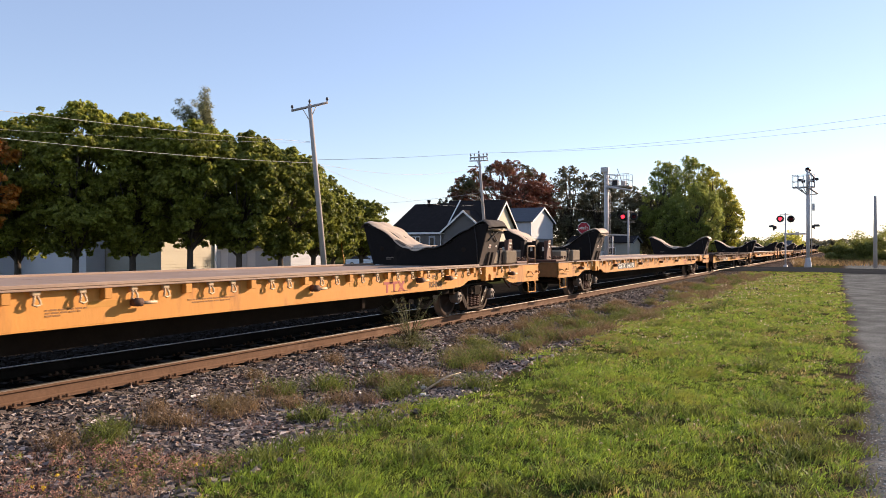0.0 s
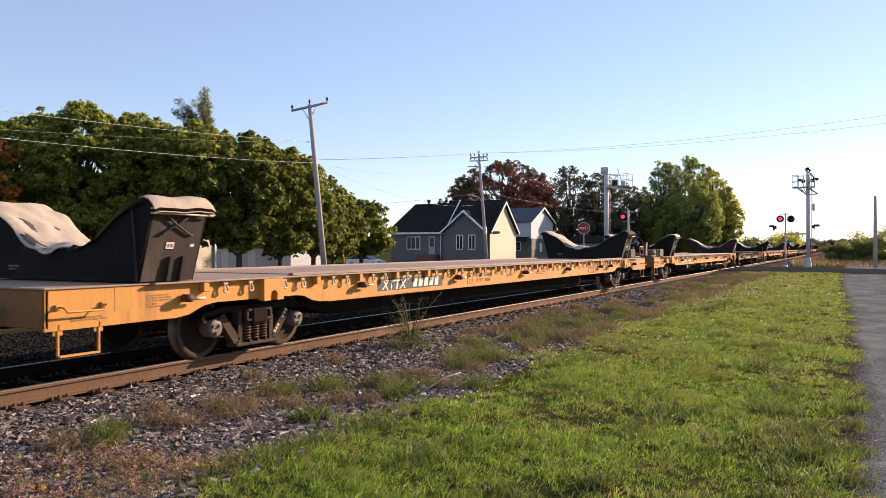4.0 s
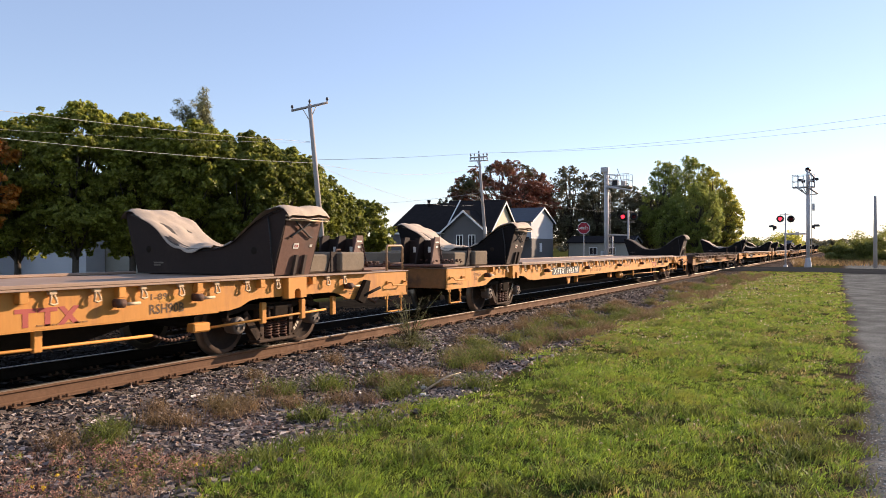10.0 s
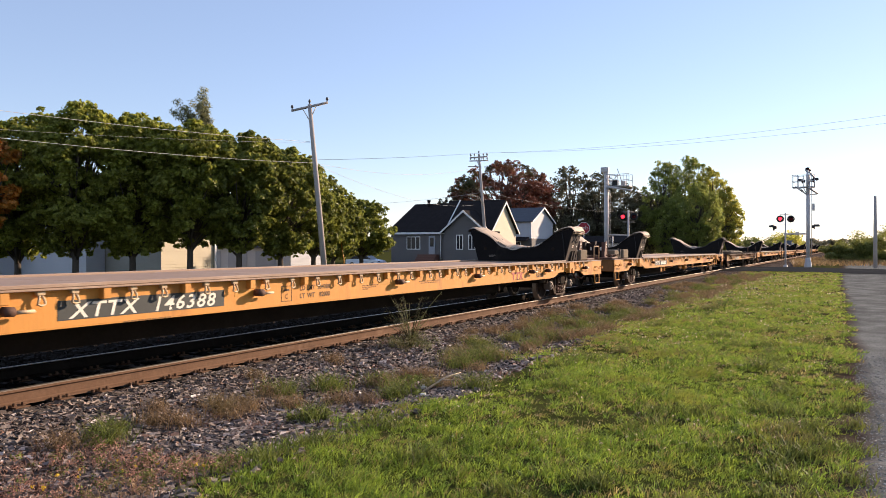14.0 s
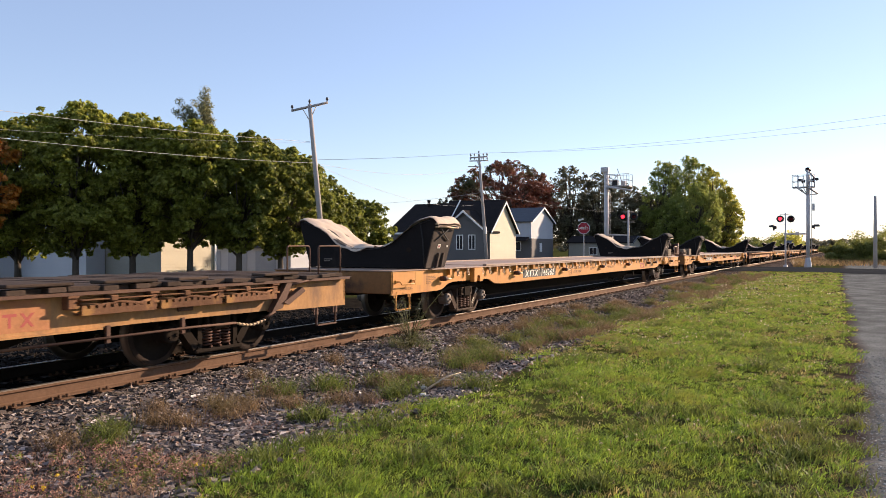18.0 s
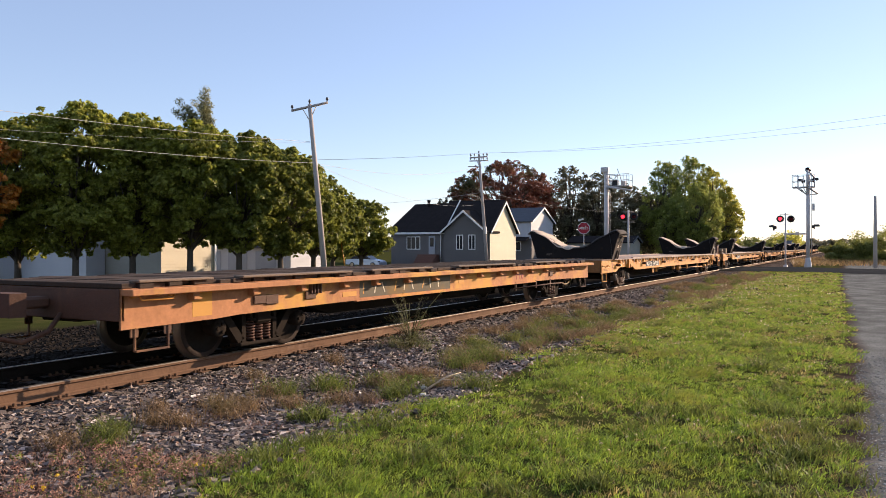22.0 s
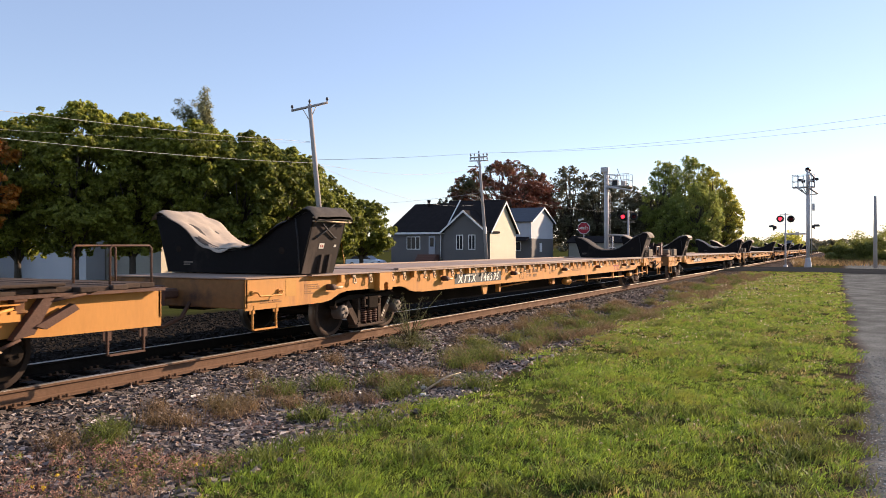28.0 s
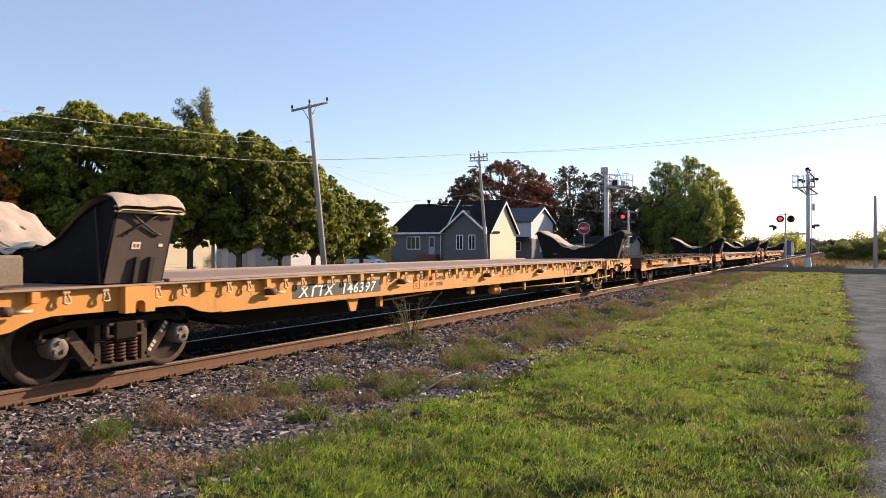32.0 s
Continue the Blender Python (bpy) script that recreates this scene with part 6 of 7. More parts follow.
part("frame_post", MB().tube([across(-0.38, 0.7, zp - 0.05), across(-0.38, 0.7, zp + 1.45)], 0.11, 4), ALU, ob)
part("frame_beam", MB().tube([across(-0.38, 0.7, zp + 1.42), across(0.72, 0.1, zp + 0.62)], 0.075, 4), ALU, ob, "sloping grey beam")
part("frame_beam", MB().tube([across(-0.38, 0.7, zp + 0.02), across(0.78, 0.1, zp - 0.5)], 0.09, 4), ALU, ob, "sloping grey beam")
part("frame_beam", MB().tube([across(-1.25, 0.4, zp + 0.05), across(-0.05, 0.0, zp - 0.62), across(0.78, 0.1, zp - 0.52)], 0.06, 4), ALU, ob)
for u in (-0.95, -0.65, -0.3):
    part("strut", MB().tube([across(u, 0.5, zp), across(u * 0.35 + 0.15, 0.0, zp - 0.58)], 0.035, 4), ALU, ob)
part("cable_box", MB().box(x + 0.32, x + 0.52, y - 0.25, y, 4.6, 5.2, 0.02), ALU, ob)
ob, x, y, zp = signal_mast(0.2094, 67, 8.25, -1)
part("head_box", MB().box(x - 0.42, x + 0.22, y - 0.3, y + 0.3, zp + 1.3, zp + 1.72, 0.03), ALU, ob)
part("frame_beam", MB().tube([(x + 0.2, y - 0.6, zp + 0.02), (x + 2.3, y - 0.5, zp - 0.35)], 0.085, 6), ALU, ob, "pale sloping beam under the platform")
part("relay_box", MB().box(x + 0.55, x + 1.05, y - 0.3, y + 0.1, zp + 0.1, zp + 0.62, 0.03), BLACKM, ob)
part("relay_box", MB().box(x + 1.35, x + 1.7, y - 0.3, y + 0.1, zp + 0.1, zp + 0.5, 0.03), ALU, ob)
part("brace", MB().tube([(x + 1.6, y - 0.55, zp + 0.1), (x + 1.1, y - 0.55, zp + 1.5)], 0.03, 5).tube([(x + 0.3, y - 0.58, zp + 0.1), (x + 1.2, y - 0.58, zp + 1.0)], 0.025, 5), ALU, ob)
x2, y2 = at_bearing(0.2377, 66)
part("link_arm", MB().tube([(x, y, 2.58), (x2, y2, 2.52)], 0.06, 8), ALU, ob)
x2, y2 = at_bearing(0.2174, 66.8)
part("post", MB().tube([(x2, y2, -0.4), (x2, y2, 2.6)], 0.055, 8), ALU, ob)
part("ladder_box", MB().box(x - 0.45, x - 0.2, y - 0.2, y + 0.2, 0.3, 1.2, 0.03), ALU, ob)

# relay hut and marker posts across the track, past the crossing
CABINET = mat("blue_grey_cabinet_paint", (0.12, 0.145, 0.19), 0.6, vary=0.15, bump=0.05)
x, y = at_bearing(0.4425, 160)
g = float(ground_z(x, y))
ob = thing("relay_hut", "blue-grey steel relay hut standing beyond the crossing", "relay hut")
part("body", MB().box(x - 0.7, x + 0.7, y - 0.7, y + 0.7, g + 0.1, 2.75, 0.03), CABINET, ob)
part("roof", MB().box(x - 0.78, x + 0.78, y - 0.78, y + 0.78, 2.751, 2.9, 0.03), CABINET, ob)
part("base", MB().box(x - 0.8, x + 0.8, y - 0.8, y + 0.8, g - 0.1, g + 0.1, 0.02), ALU, ob)
for a, top in ((0.4492, 2.5), (0.4465, 2.2)):
    x, y = at_bearing(a, 172)
    ob = part("marker_post", MB().box(x - 0.14, x + 0.14, y - 0.06, y + 0.06, float(ground_z(x, y)) - 0.1, top, 0.02), TRIM)
    tagged(ob, "white marker post beyond the track", "post", "marker posts")

# stop sign
x, y = at_bearing(0.1804, 60)
ob = thing("stop_sign", "red octagonal stop sign on a post", "stop sign")
SIGNRED = mat("sign_red", (0.42, 0.02, 0.03), 0.5, vary=0.05, bump=0.0)
part("post", MB().box(x - 0.03, x + 0.03, y + 0.01, y + 0.05, -0.75, 3.0, 0.005), ALU, ob)
turn = Matrix.Translation((x, y, 2.98)) @ pose(0, 0, 0, 90, 0, 20)
for nm, r, z0, z1, m in (("rim", 0.48, -0.004, 0.0, TRIM), ("face", 0.445, 0.0, 0.004, SIGNRED)):
    me = MB().prism([(r * math.cos(radians(22.5 + 45 * i)), r * math.sin(radians(22.5 + 45 * i))) for i in range(8)], "z", z0, z1).mesh(nm, m)
    me.transform(turn)
    part(nm, me, m, ob)
me = letters("ARRÊT", 0.27)
w = max(v.co.x for v in me.vertices)
me.transform(turn @ Matrix.Translation((-0.34, -0.09, 0.006)) @ Matrix.Diagonal((0.68 / w, 1, 1, 1)))
me.materials.append(WHITEPAINT)
part("lettering", me, WHITEPAINT, ob)
me = MB().box(-0.22, 0.22, 0.62, 0.76, 0, 0.004).mesh("plate", WHITEPAINT)
me.transform(turn @ pose(0, 0, 0, 0, 0, 18))
part("plate", me, WHITEPAINT, ob)

# ---------------------------------------------------------------- the train
# Distance rolled at t seconds: it slows a little.
def rolled(t):
    return 15.834 * t - 0.00848 * t * t


PX, PT, FIRST = 27.98, 19.34, 21.08
# (kind, number, rod, saddle at the leading end, saddle at the trailing end)
TRAIN = [("X", "", 0, "far", "far"), ("X", "146373", 0, "both", "both"),
         ("T", "97115", 0, "", ""), ("X", "", 0, "both", "far"), ("X", "146240", 1, "both", "brown"),
         ("T", "97119", 0, "", ""), ("X", "146301", 1, "far", "brown"), ("X", "146310", 1, "both", "bare"),
         ("T", "97150", 0, "", ""), ("X", "146388", 0, "far", "both"), ("X", "", 1, "both", "far"),
         ("T", "97181", 0, "", ""), ("X", "146262", 0, "both", "far"), ("X", "146153", 1, "far", "far"),
         ("R", "", 0, "", ""), ("X", "147192", 1, "far", "far"), ("X", "146231", 1, "far", "far"),
         ("T", "", 0, "", ""), ("X", "146395", 1, "far", "bare"), ("X", "146236", 0, "both", "both"),
         ("X", "146397", 1, "both", "far")]
TRAIN += [("T", "", 0, "", ""), ("X", "", 0, "far", "far"), ("X", "", 1, "far", "both")]
MOVING = []
STOCK = {}


def from_stock(key, build):
    """The first of a kind is built, the others are copies of it."""
    if key not in STOCK:
        STOCK[key] = build()
        return STOCK[key]
    return copy_thing(STOCK[key], Matrix.Identity(4))


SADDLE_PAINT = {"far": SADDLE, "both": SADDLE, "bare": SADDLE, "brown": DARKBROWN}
def build_planks():
    """A stack of weathered planks left on a timber deck."""
    ob = thing("plank_stack", "stack of pale weathered planks lying on the deck", "planks")
    for r_, (x0, n) in enumerate(((-0.2, 6), (0.0, 4))):
        for k in range(n):
            y0 = 0.0 if k < 3 else 1.2
            a = x0 + 0.20 * k
            part("plank", MB().box(a, a + 0.19, y0 + 0.07 * (k % 2), 5.8 + 0.1 * math.sin(3 * k + r_), 1.153 + 0.047 * r_, 1.198 + 0.047 * r_, 0.006), PLANK, ob)
    return ob


pos = FIRST - PX
labelled = []
for i, (kind, number, rod, lead, trail) in enumerate(TRAIN):
    if kind == "X":
        car = from_stock("X%d" % rod, lambda: build_flat_car(rod))
    else:
        paint = REDYELLOW if kind == "R" else {"97119": BROWNED, "97150": OLIVED, "97181": OLIVED, "": YELLOW}.get(number, OLDYELLOW)
        car = from_stock(kind + paint.name, lambda: build_short_car(paint, kind == "T", kind == "T"))
    MOVING.append((car, pos + (0.0 if kind == "X" else 0.13)))
    if number == "97181":
        MOVING.append((build_planks(), pos + 5.3))
    labelled.append((car, kind, number))
    if kind == "X":
        before = TRAIN[i - 1][0] if i else "T"
        after = TRAIN[i + 1][0] if i + 1 < len(TRAIN) else "T"
        for end, style, other in ((0, lead, before), (1, trail, after)):
            pair = other == "X" and not (end == 1 and number == "146236")
            y = (3.0 if pair else 1.15) if end == 0 else (LX - 3.86 if pair else LX - 2.05)
            MOVING.append((from_stock("saddle_" + style, lambda: build_saddle(SADDLE_PAINT[style], style)), pos + y))
            if pair:
                MOVING.append((from_stock("blocks", build_blocks), pos + (0.72 if end == 0 else LX - 2.80)))
                MOVING.append((from_stock("stanchion", build_stanchion), pos + (0.20 if end == 0 else LX - 1.12)))
            if end == 1:
                MOVING.append((from_stock("railing", build_railing), pos + LX - 0.64))
    pos += PX if kind == "X" else PT
for car, kind, number in labelled:
    if number and kind == "X":
        side_text("XTTX  " + number, 6.50, 0.757, 0.235, WEB + 0.006, WHITEPAINT, car, shear=0.22, width=2.15)
    elif kind == "X":                                                       # numbers too small to read
        side_text("XTTX", 6.50, 0.757, 0.235, WEB + 0.006, WHITEPAINT, car, shear=0.22, width=0.86)
        mb = MB()
        for k in range(10):
            if k > 4:
                mb.prism([(6.52 + 0.215 * k, 0.765), (6.66 + 0.215 * k, 0.765), (6.70 + 0.215 * k, 0.922), (6.56 + 0.215 * k, 0.922)], "x", WEB + 0.003, WEB + 0.005)
        part("lettering", mb, WHITEPAINT, car)
    elif number:
        side_text("TTHX   " + number, 4.28, 0.65, 0.31, WEB + 0.006, CREAMPAINT, car, width=1.84)

# ---------------------------------------------------------------- ties, gravel, grass and weeds
tie_mesh = MB().box(TRACK - 1.28, TRACK + 1.28, -0.115, 0.115, -0.36, -0.188, 0.015).mesh("tie", TIE)
mb = MB()
for cx in RAILS:
    mb.box(cx - 0.18, cx + 0.18, -0.09, 0.09, -0.187, -0.1722, 0.004)
    for d in (-0.105, 0.105):
        for s in (-0.05, 0.05):
            mb.box(cx + d - 0.018, cx + d + 0.018, s - 0.018, s + 0.018, -0.175, -0.135, 0.006)
    mb.box(cx + 0.08, cx + 0.12, -0.16, -0.13, -0.185, -0.145, 0.008)
plate_mesh = mb.mesh("tie_plate", RAILSIDE)
for k in range(104):
    y = 1.0 + 0.53 * k
    part("tie", tie_mesh, TIE, track).location = (0, y, 0)
    part("tie_plate", plate_mesh, RAILSIDE, track).location = (0, y, 0)


def fade(rng, p):
    return rng.random(len(p)) < p


def patchy(x, y, s, off=0.0):
    """Smooth wandering value in 0..1 for patches."""
    return 0.5 + 0.25 * (np.sin(x * s + 1.7 * np.sin(y * s * 0.7 + off)) + np.cos(y * s * 1.3 + 1.3 * np.sin(x * s * 0.9 + off)))


def scatter(rng, x0, x1, y0, y1, n):
    return rng.uniform(x0, x1, n), rng.uniform(y0, y1, n)


# lawn edge towards the ballast
def lawn_weight(x, y):
    edge = -4.55 + 0.35 * np.sin(y * 0.9) + 0.25 * np.sin(y * 2.3 + 1) - 0.5 * smooth(11, 16, y) - 0.9 * smooth(20, 34, y) + 0.75 * (1 - smooth(3.6, 5.2, y))
    bare = np.clip(1.7 * np.exp(-((x + 4.5) ** 2 / 0.40 + (y - 9.7) ** 2 / 2.2)), 0, 1)
    w = smooth(edge - 0.25, edge + 0.25, x) * (1 - smooth(-0.05, 0.22, x + 0.12 + 0.5 * smooth(14, 46, y) + 0.10 * np.sin(y * 1.7) + 0.08 * np.sin(y * 5.1)))
    return w * (1 - 0.95 * bare)


def dry_patch(x, y):
    """Where the lawn is thin: a worn patch by the lane, and wandering bald spots."""
    worn = np.exp(-((x + 0.45) ** 2 / 0.22 + (y - 7.3) ** 2 / 1.2)) + 0.7 * np.exp(-((x + 0.35) ** 2 / 0.12 + (y - 9.8) ** 2 / 2.0))
    bald = smooth(0.60, 0.85, patchy(x - 0.3 * y, y, 1.15, 7.0)) * 0.75
    side = 0.8 * smooth(-3.6, -4.6, x + 0.12 * (12 - np.minimum(y, 40)) * smooth(12, 40, y))
    return np.clip(worn + bald + side, 0, 1)


def blades(rng, x, y, h, w, lean, tip=0.25):
    """Grass blades: one bent strip of two faces each."""
    n = len(x)
    z = ground_z(x, y) - 0.01
    a = rng.uniform(0, 2 * math.pi, n)
    b = rng.uniform(0, 2 * math.pi, n)
    dx, dy = np.cos(a) * w / 2, np.sin(a) * w / 2
    l1 = lean * rng.uniform(0.1, 0.5, n) * h
    l2 = lean * rng.uniform(0.5, 1.4, n) * h
    cx, cy = np.cos(b), np.sin(b)
    v = np.stack([
        np.stack([x - dx, y - dy, z], -1), np.stack([x + dx, y + dy, z], -1),
        np.stack([x + dx * 0.8 + cx * l1, y + dy * 0.8 + cy * l1, z + h * 0.6], -1), np.stack([x - dx * 0.8 + cx * l1, y - dy * 0.8 + cy * l1, z + h * 0.6], -1),
        np.stack([x + dx * tip + cx * l2, y + dy * tip + cy * l2, z + h], -1), np.stack([x - dx * tip + cx * l2, y - dy * tip + cy * l2, z + h], -1)], 1).reshape(-1, 3)
    o = 6 * np.arange(n)[:, None]
    f = np.concatenate([o + np.array([0, 1, 2, 3]), o + np.array([3, 2, 4, 5])], 0)
    return v, f


def grass_mat(name, colour, alt, tr=0.4):
    """Blade material: patches of two colours at two scales, translucent, with a waxy sheen."""
    m = mat(name, colour, 0.58, vary=0.36, scale=1.1, fine=5, bump=0, island=0.68, translucent=tr, dirt=alt, dirt_at=0.54, dirt_scale=0.9, spec=0.3)
    return m


GRASS = grass_mat("lawn_grass", (0.25, 0.335, 0.044), (0.345, 0.325, 0.065), 0.52)
DARKGRASS = grass_mat("dark_lawn_grass", (0.155, 0.245, 0.034), (0.22, 0.26, 0.046), 0.48)
DRYGRASS = grass_mat("dry_lawn_grass", (0.36, 0.28, 0.11), (0.27, 0.20, 0.08), 0.4)
GREENWEED = grass_mat("green_weeds", (0.14, 0.17, 0.036), (0.22, 0.19, 0.075))
GREYWEED = grass_mat("grey_green_weeds", (0.13, 0.135, 0.055), (0.17, 0.14, 0.07))
BROWNWEED = grass_mat("brown_weeds", (0.24, 0.16, 0.085), (0.19, 0.165, 0.06), 0.35)
REDWEED = grass_mat("reddish_weeds", (0.37, 0.21, 0.155), (0.30, 0.25, 0.10), 0.45)
STRAW = grass_mat("pale_straw", (0.62, 0.50, 0.36), (0.50, 0.40, 0.26), 0.3)
STONE = mat("ballast_stone", (0.142, 0.112, 0.094), 0.6, vary=0.25, scale=6, fine=60, bump=0.3, island=0.98, dirt=(0.085, 0.052, 0.04), dirt_at=0.56, dirt_scale=0.8, spec=0.28)

RUSTSTONE = mat("rusty_stone", (0.135, 0.078, 0.055), 0.75, vary=0.25, scale=6, fine=60, bump=0.3, island=0.8, spec=0.3)
PALESTONE = mat("pale_stone", (0.33, 0.285, 0.26), 0.6, vary=0.25, scale=6, fine=60, bump=0.3, island=0.6, spec=0.5)
DRY = grass_mat("tall_dry_grass", (0.27, 0.175, 0.08), (0.20, 0.165, 0.06), 0.35)

rng = np.random.default_rng(7)


def bunches(rng, x, y, per, r, h, w, lean):
    """Grass in bunches: blades springing from common roots and leaning outwards, with a drift to one side."""
    n = len(x)
    a, d = rng.uniform(0, 2 * math.pi, (n, per)), r[:, None] * np.sqrt(rng.random((n, per)))
    bx, by = x[:, None] + d * np.cos(a), y[:, None] + d * np.sin(a)
    hh = h[:, None] * rng.uniform(0.45, 1.25, (n, per)) * (1 - 0.35 * d / r[:, None])
    lx, ly = np.cos(a) * d / r[:, None] + rng.normal(0.25, 0.45, (n, per)), np.sin(a) * d / r[:, None] + rng.normal(0, 0.45, (n, per))
    bx, by, hh, lx, ly = (q.ravel() for q in (bx, by, hh, lx, ly))
    m = len(bx)
    z = ground_z(bx, by) - 0.01
    t = rng.uniform(0, 2 * math.pi, m)
    ww = w * rng.uniform(0.55, 1.3, m)
    dx, dy = np.cos(t) * ww / 2, np.sin(t) * ww / 2
    v = []
    for k, u, zz in ((1.0, 0.0, 0.0), (0.85, 0.32, 0.62), (0.2, 1.0, 1.0)):
        ox, oy = lx * hh * lean * u, ly * hh * lean * u
        v += [np.stack([bx - dx * k + ox, by - dy * k + oy, z + hh * zz], -1), np.stack([bx + dx * k + ox, by + dy * k + oy, z + hh * zz], -1)]
    v = np.stack(v, 1).reshape(-1, 3)
    o = 6 * np.arange(m)[:, None]
    return v, np.concatenate([o + np.array([0, 1, 3, 2]), o + np.array([2, 3, 5, 4])], 0)


def lawn(name, label, material, share, tall, seed, wide=1.0, low=0.0):
    """One kind of grass over the whole lawn, thinner blades where the eye is near."""
    rng = np.random.default_rng(seed)
    V, Fc, base = [], [], 0
    for y0, y1, n, per, r, w in ((-6.0, 2.6, 3000, 16, 0.06, 0.010), (2.6, 6.5, 7600, 20, 0.05, 0.0052), (6.5, 11, 7000, 18, 0.055, 0.0066), (11, 19, 7000, 15, 0.07, 0.010), (19, 32, 6000, 13, 0.09, 0.015), (32, 54.5, 6000, 11, 0.13, 0.024)):
        x, y = scatter(rng, -6.6, 0.45, y0, y1, int(n * share * (1.0 + 1.5 * low * (y0 > 10))))
        clump = patchy(x, y, 2.1) * 0.35 + patchy(x, y, 5.3, 2.0) * 0.3 + patchy(x + 0.3 * y, y - 0.2 * x, 13.0, 5.0) * 0.35
        dry = dry_patch(x, y)
        ok = fade(rng, lawn_weight(x, y) * (0.45 + 0.55 * clump) * (1 - 0.7 * dry + low * dry))
        x, y, clump = x[ok], y[ok], clump[ok]
        h = tall * rng.uniform(0.55, 1.35, len(x)) * (0.45 + 1.05 * clump ** 1.3)
        v, f = bunches(rng, x, y, per, r * rng.uniform(0.6, 1.3, len(x)), h * 0.9, w * wide * 1.2, 1.05)
        V.append(v), Fc.append(f + base)
        base += len(v)
    ob = new(name, mesh_np(name, np.concatenate(V), np.concatenate(Fc), material))
    return tagged(ob, label, "grass", kind="stuff")


lawn("lawn_grass", "rough mown lawn of green and yellowing grass", GRASS, 0.8, 0.085, 7)
lawn("lawn_grass", "darker green grass bunches in the lawn", DARKGRASS, 0.42, 0.10, 17)
lawn("dry_blades", "dry straw-brown grass in the lawn", DRYGRASS, 0.2, 0.075, 27, 0.85, 0.9)
# pale specks: seed heads and clippings, also painted sun glints on the grass
V, Fc, base = [], [], 0
for y0, y1, n, size in ((3.0, 7, 1700, 0.010), (7, 14, 2800, 0.014), (14, 26, 3200, 0.022), (26, 50, 3200, 0.034)):
    x, y = scatter(rng, -5.6, 0.1, y0, y1, n)
    ok = fade(rng, lawn_weight(x, y) * smooth(0.32, 0.72, patchy(x, y, 1.3, 4)) * np.where(y > 24, 1.0, 0.7))
    x, y = x[ok], y[ok]
    c = np.stack([x, y, ground_z(x, y) + rng.uniform(0.06, 0.13, len(x))], -1)
    v, f = leaf_cloud(rng, c, np.full(len(c), 0.02), len(c), size, narrow=0.35)
    V.append(v), Fc.append(f + base)
    base += len(v)
ob = new("seed_heads", mesh_np("seed_heads", np.concatenate(V), np.concatenate(Fc), STRAW))
tagged(ob, "scattered pale seed heads and clippings in the lawn", "grass", kind="stuff")


def tufts(name, label, spots, material, h, w, per, spread_, lean=0.9, seed=3, bushy=0):
    r = np.random.default_rng(seed)
    X, Y, H = [], [], []
    for x, y, k in spots:
        n = int(per * k)
        X.append(r.normal(x, spread_ * math.sqrt(k), n)), Y.append(r.normal(y, spread_ * math.sqrt(k), n)), H.append(h * r.uniform(0.35, 1.2, n) * (0.7 + 0.3 * k))
    X, Y, H = np.concatenate(X), np.concatenate(Y), np.concatenate(H)
    v, f = blades(r, X, Y, H, w * r.uniform(0.6, 1.3, len(X)), lean)
    if bushy:                                                               # fine leaflets filling each tuft
        c = np.array([(x, y, float(ground_z(x, y)) + 0.38 * h) for x, y, k in spots])
        v2, f2 = leaf_cloud(r, c, np.array([0.62 * h * math.sqrt(k) + 0.05 for x, y, k in spots]), int(bushy * sum(k for x, y, k in spots)), 0.015, flat=0.8, narrow=0.3)
        v2[:, 2] = np.maximum(v2[:, 2], -0.4)
        v, f = np.concatenate([v, v2]), np.concatenate([f, f2 + len(v)])
    o = new(name, mesh_np(name, v, f, material))
    return tagged(o, label, "weeds", kind="stuff")


def along(seed, n, x0, x1, y0, y1, k0, k1):
    r = random.Random(seed)
    return [(r.uniform(x0, x1), r.uniform(y0, y1), r.uniform(k0, k1)) for _ in range(n)]


tufts("green_tufts", "green tufts of weeds on the ballast edge",
      [(-6.16, 4.95, 0.8), (-6.3, 5.2, 0.6), (-6.2, 7.6, 1.0), (-5.95, 8.25, 1.3), (-5.6, 8.9, 0.9), (-5.3, 10.8, 1.5), (-5.5, 11.6, 1.4), (-4.15, 8.8, 1.0), (-5.1, 6.7, 0.9), (-4.9, 8.1, 0.8), (-5.9, 12.9, 1.0), (-6.2, 16.8, 1.2), (-5.6, 17.5, 1.5), (-5.2, 14.6, 1.4)]
      + along(1, 30, -6.3, -4.7, 8.5, 22, 0.4, 1.3) + along(2, 22, -6.8, -5.0, 18, 50, 0.5, 1.4), GREENWEED, 0.22, 0.009, 230, 0.12, seed=4, bushy=420)
tufts("brown_tufts", "brown and straw-coloured tufts of dry weeds on the ballast",
      [(-6.27, 4.62, 0.9), (-6.12, 5.87, 0.9), (-6.3, 5.65, 0.6), (-6.0, 6.4, 0.7), (-6.05, 6.75, 1.1), (-5.75, 7.2, 0.9), (-5.4, 7.65, 1.0), (-5.6, 9.6, 0.7), (-4.6, 8.9, 0.6), (-4.9, 10.4, 0.7), (-6.6, 6.0, 0.4), (-6.9, 7.9, 0.4), (-6.4, 13.3, 0.9)]
      + along(3, 34, -6.9, -4.8, 6, 24, 0.4, 1.0) + along(4, 90, -6.9, -4.4, 12, 52, 0.6, 1.6), BROWNWEED, 0.20, 0.007, 200, 0.12, seed=5, bushy=460)
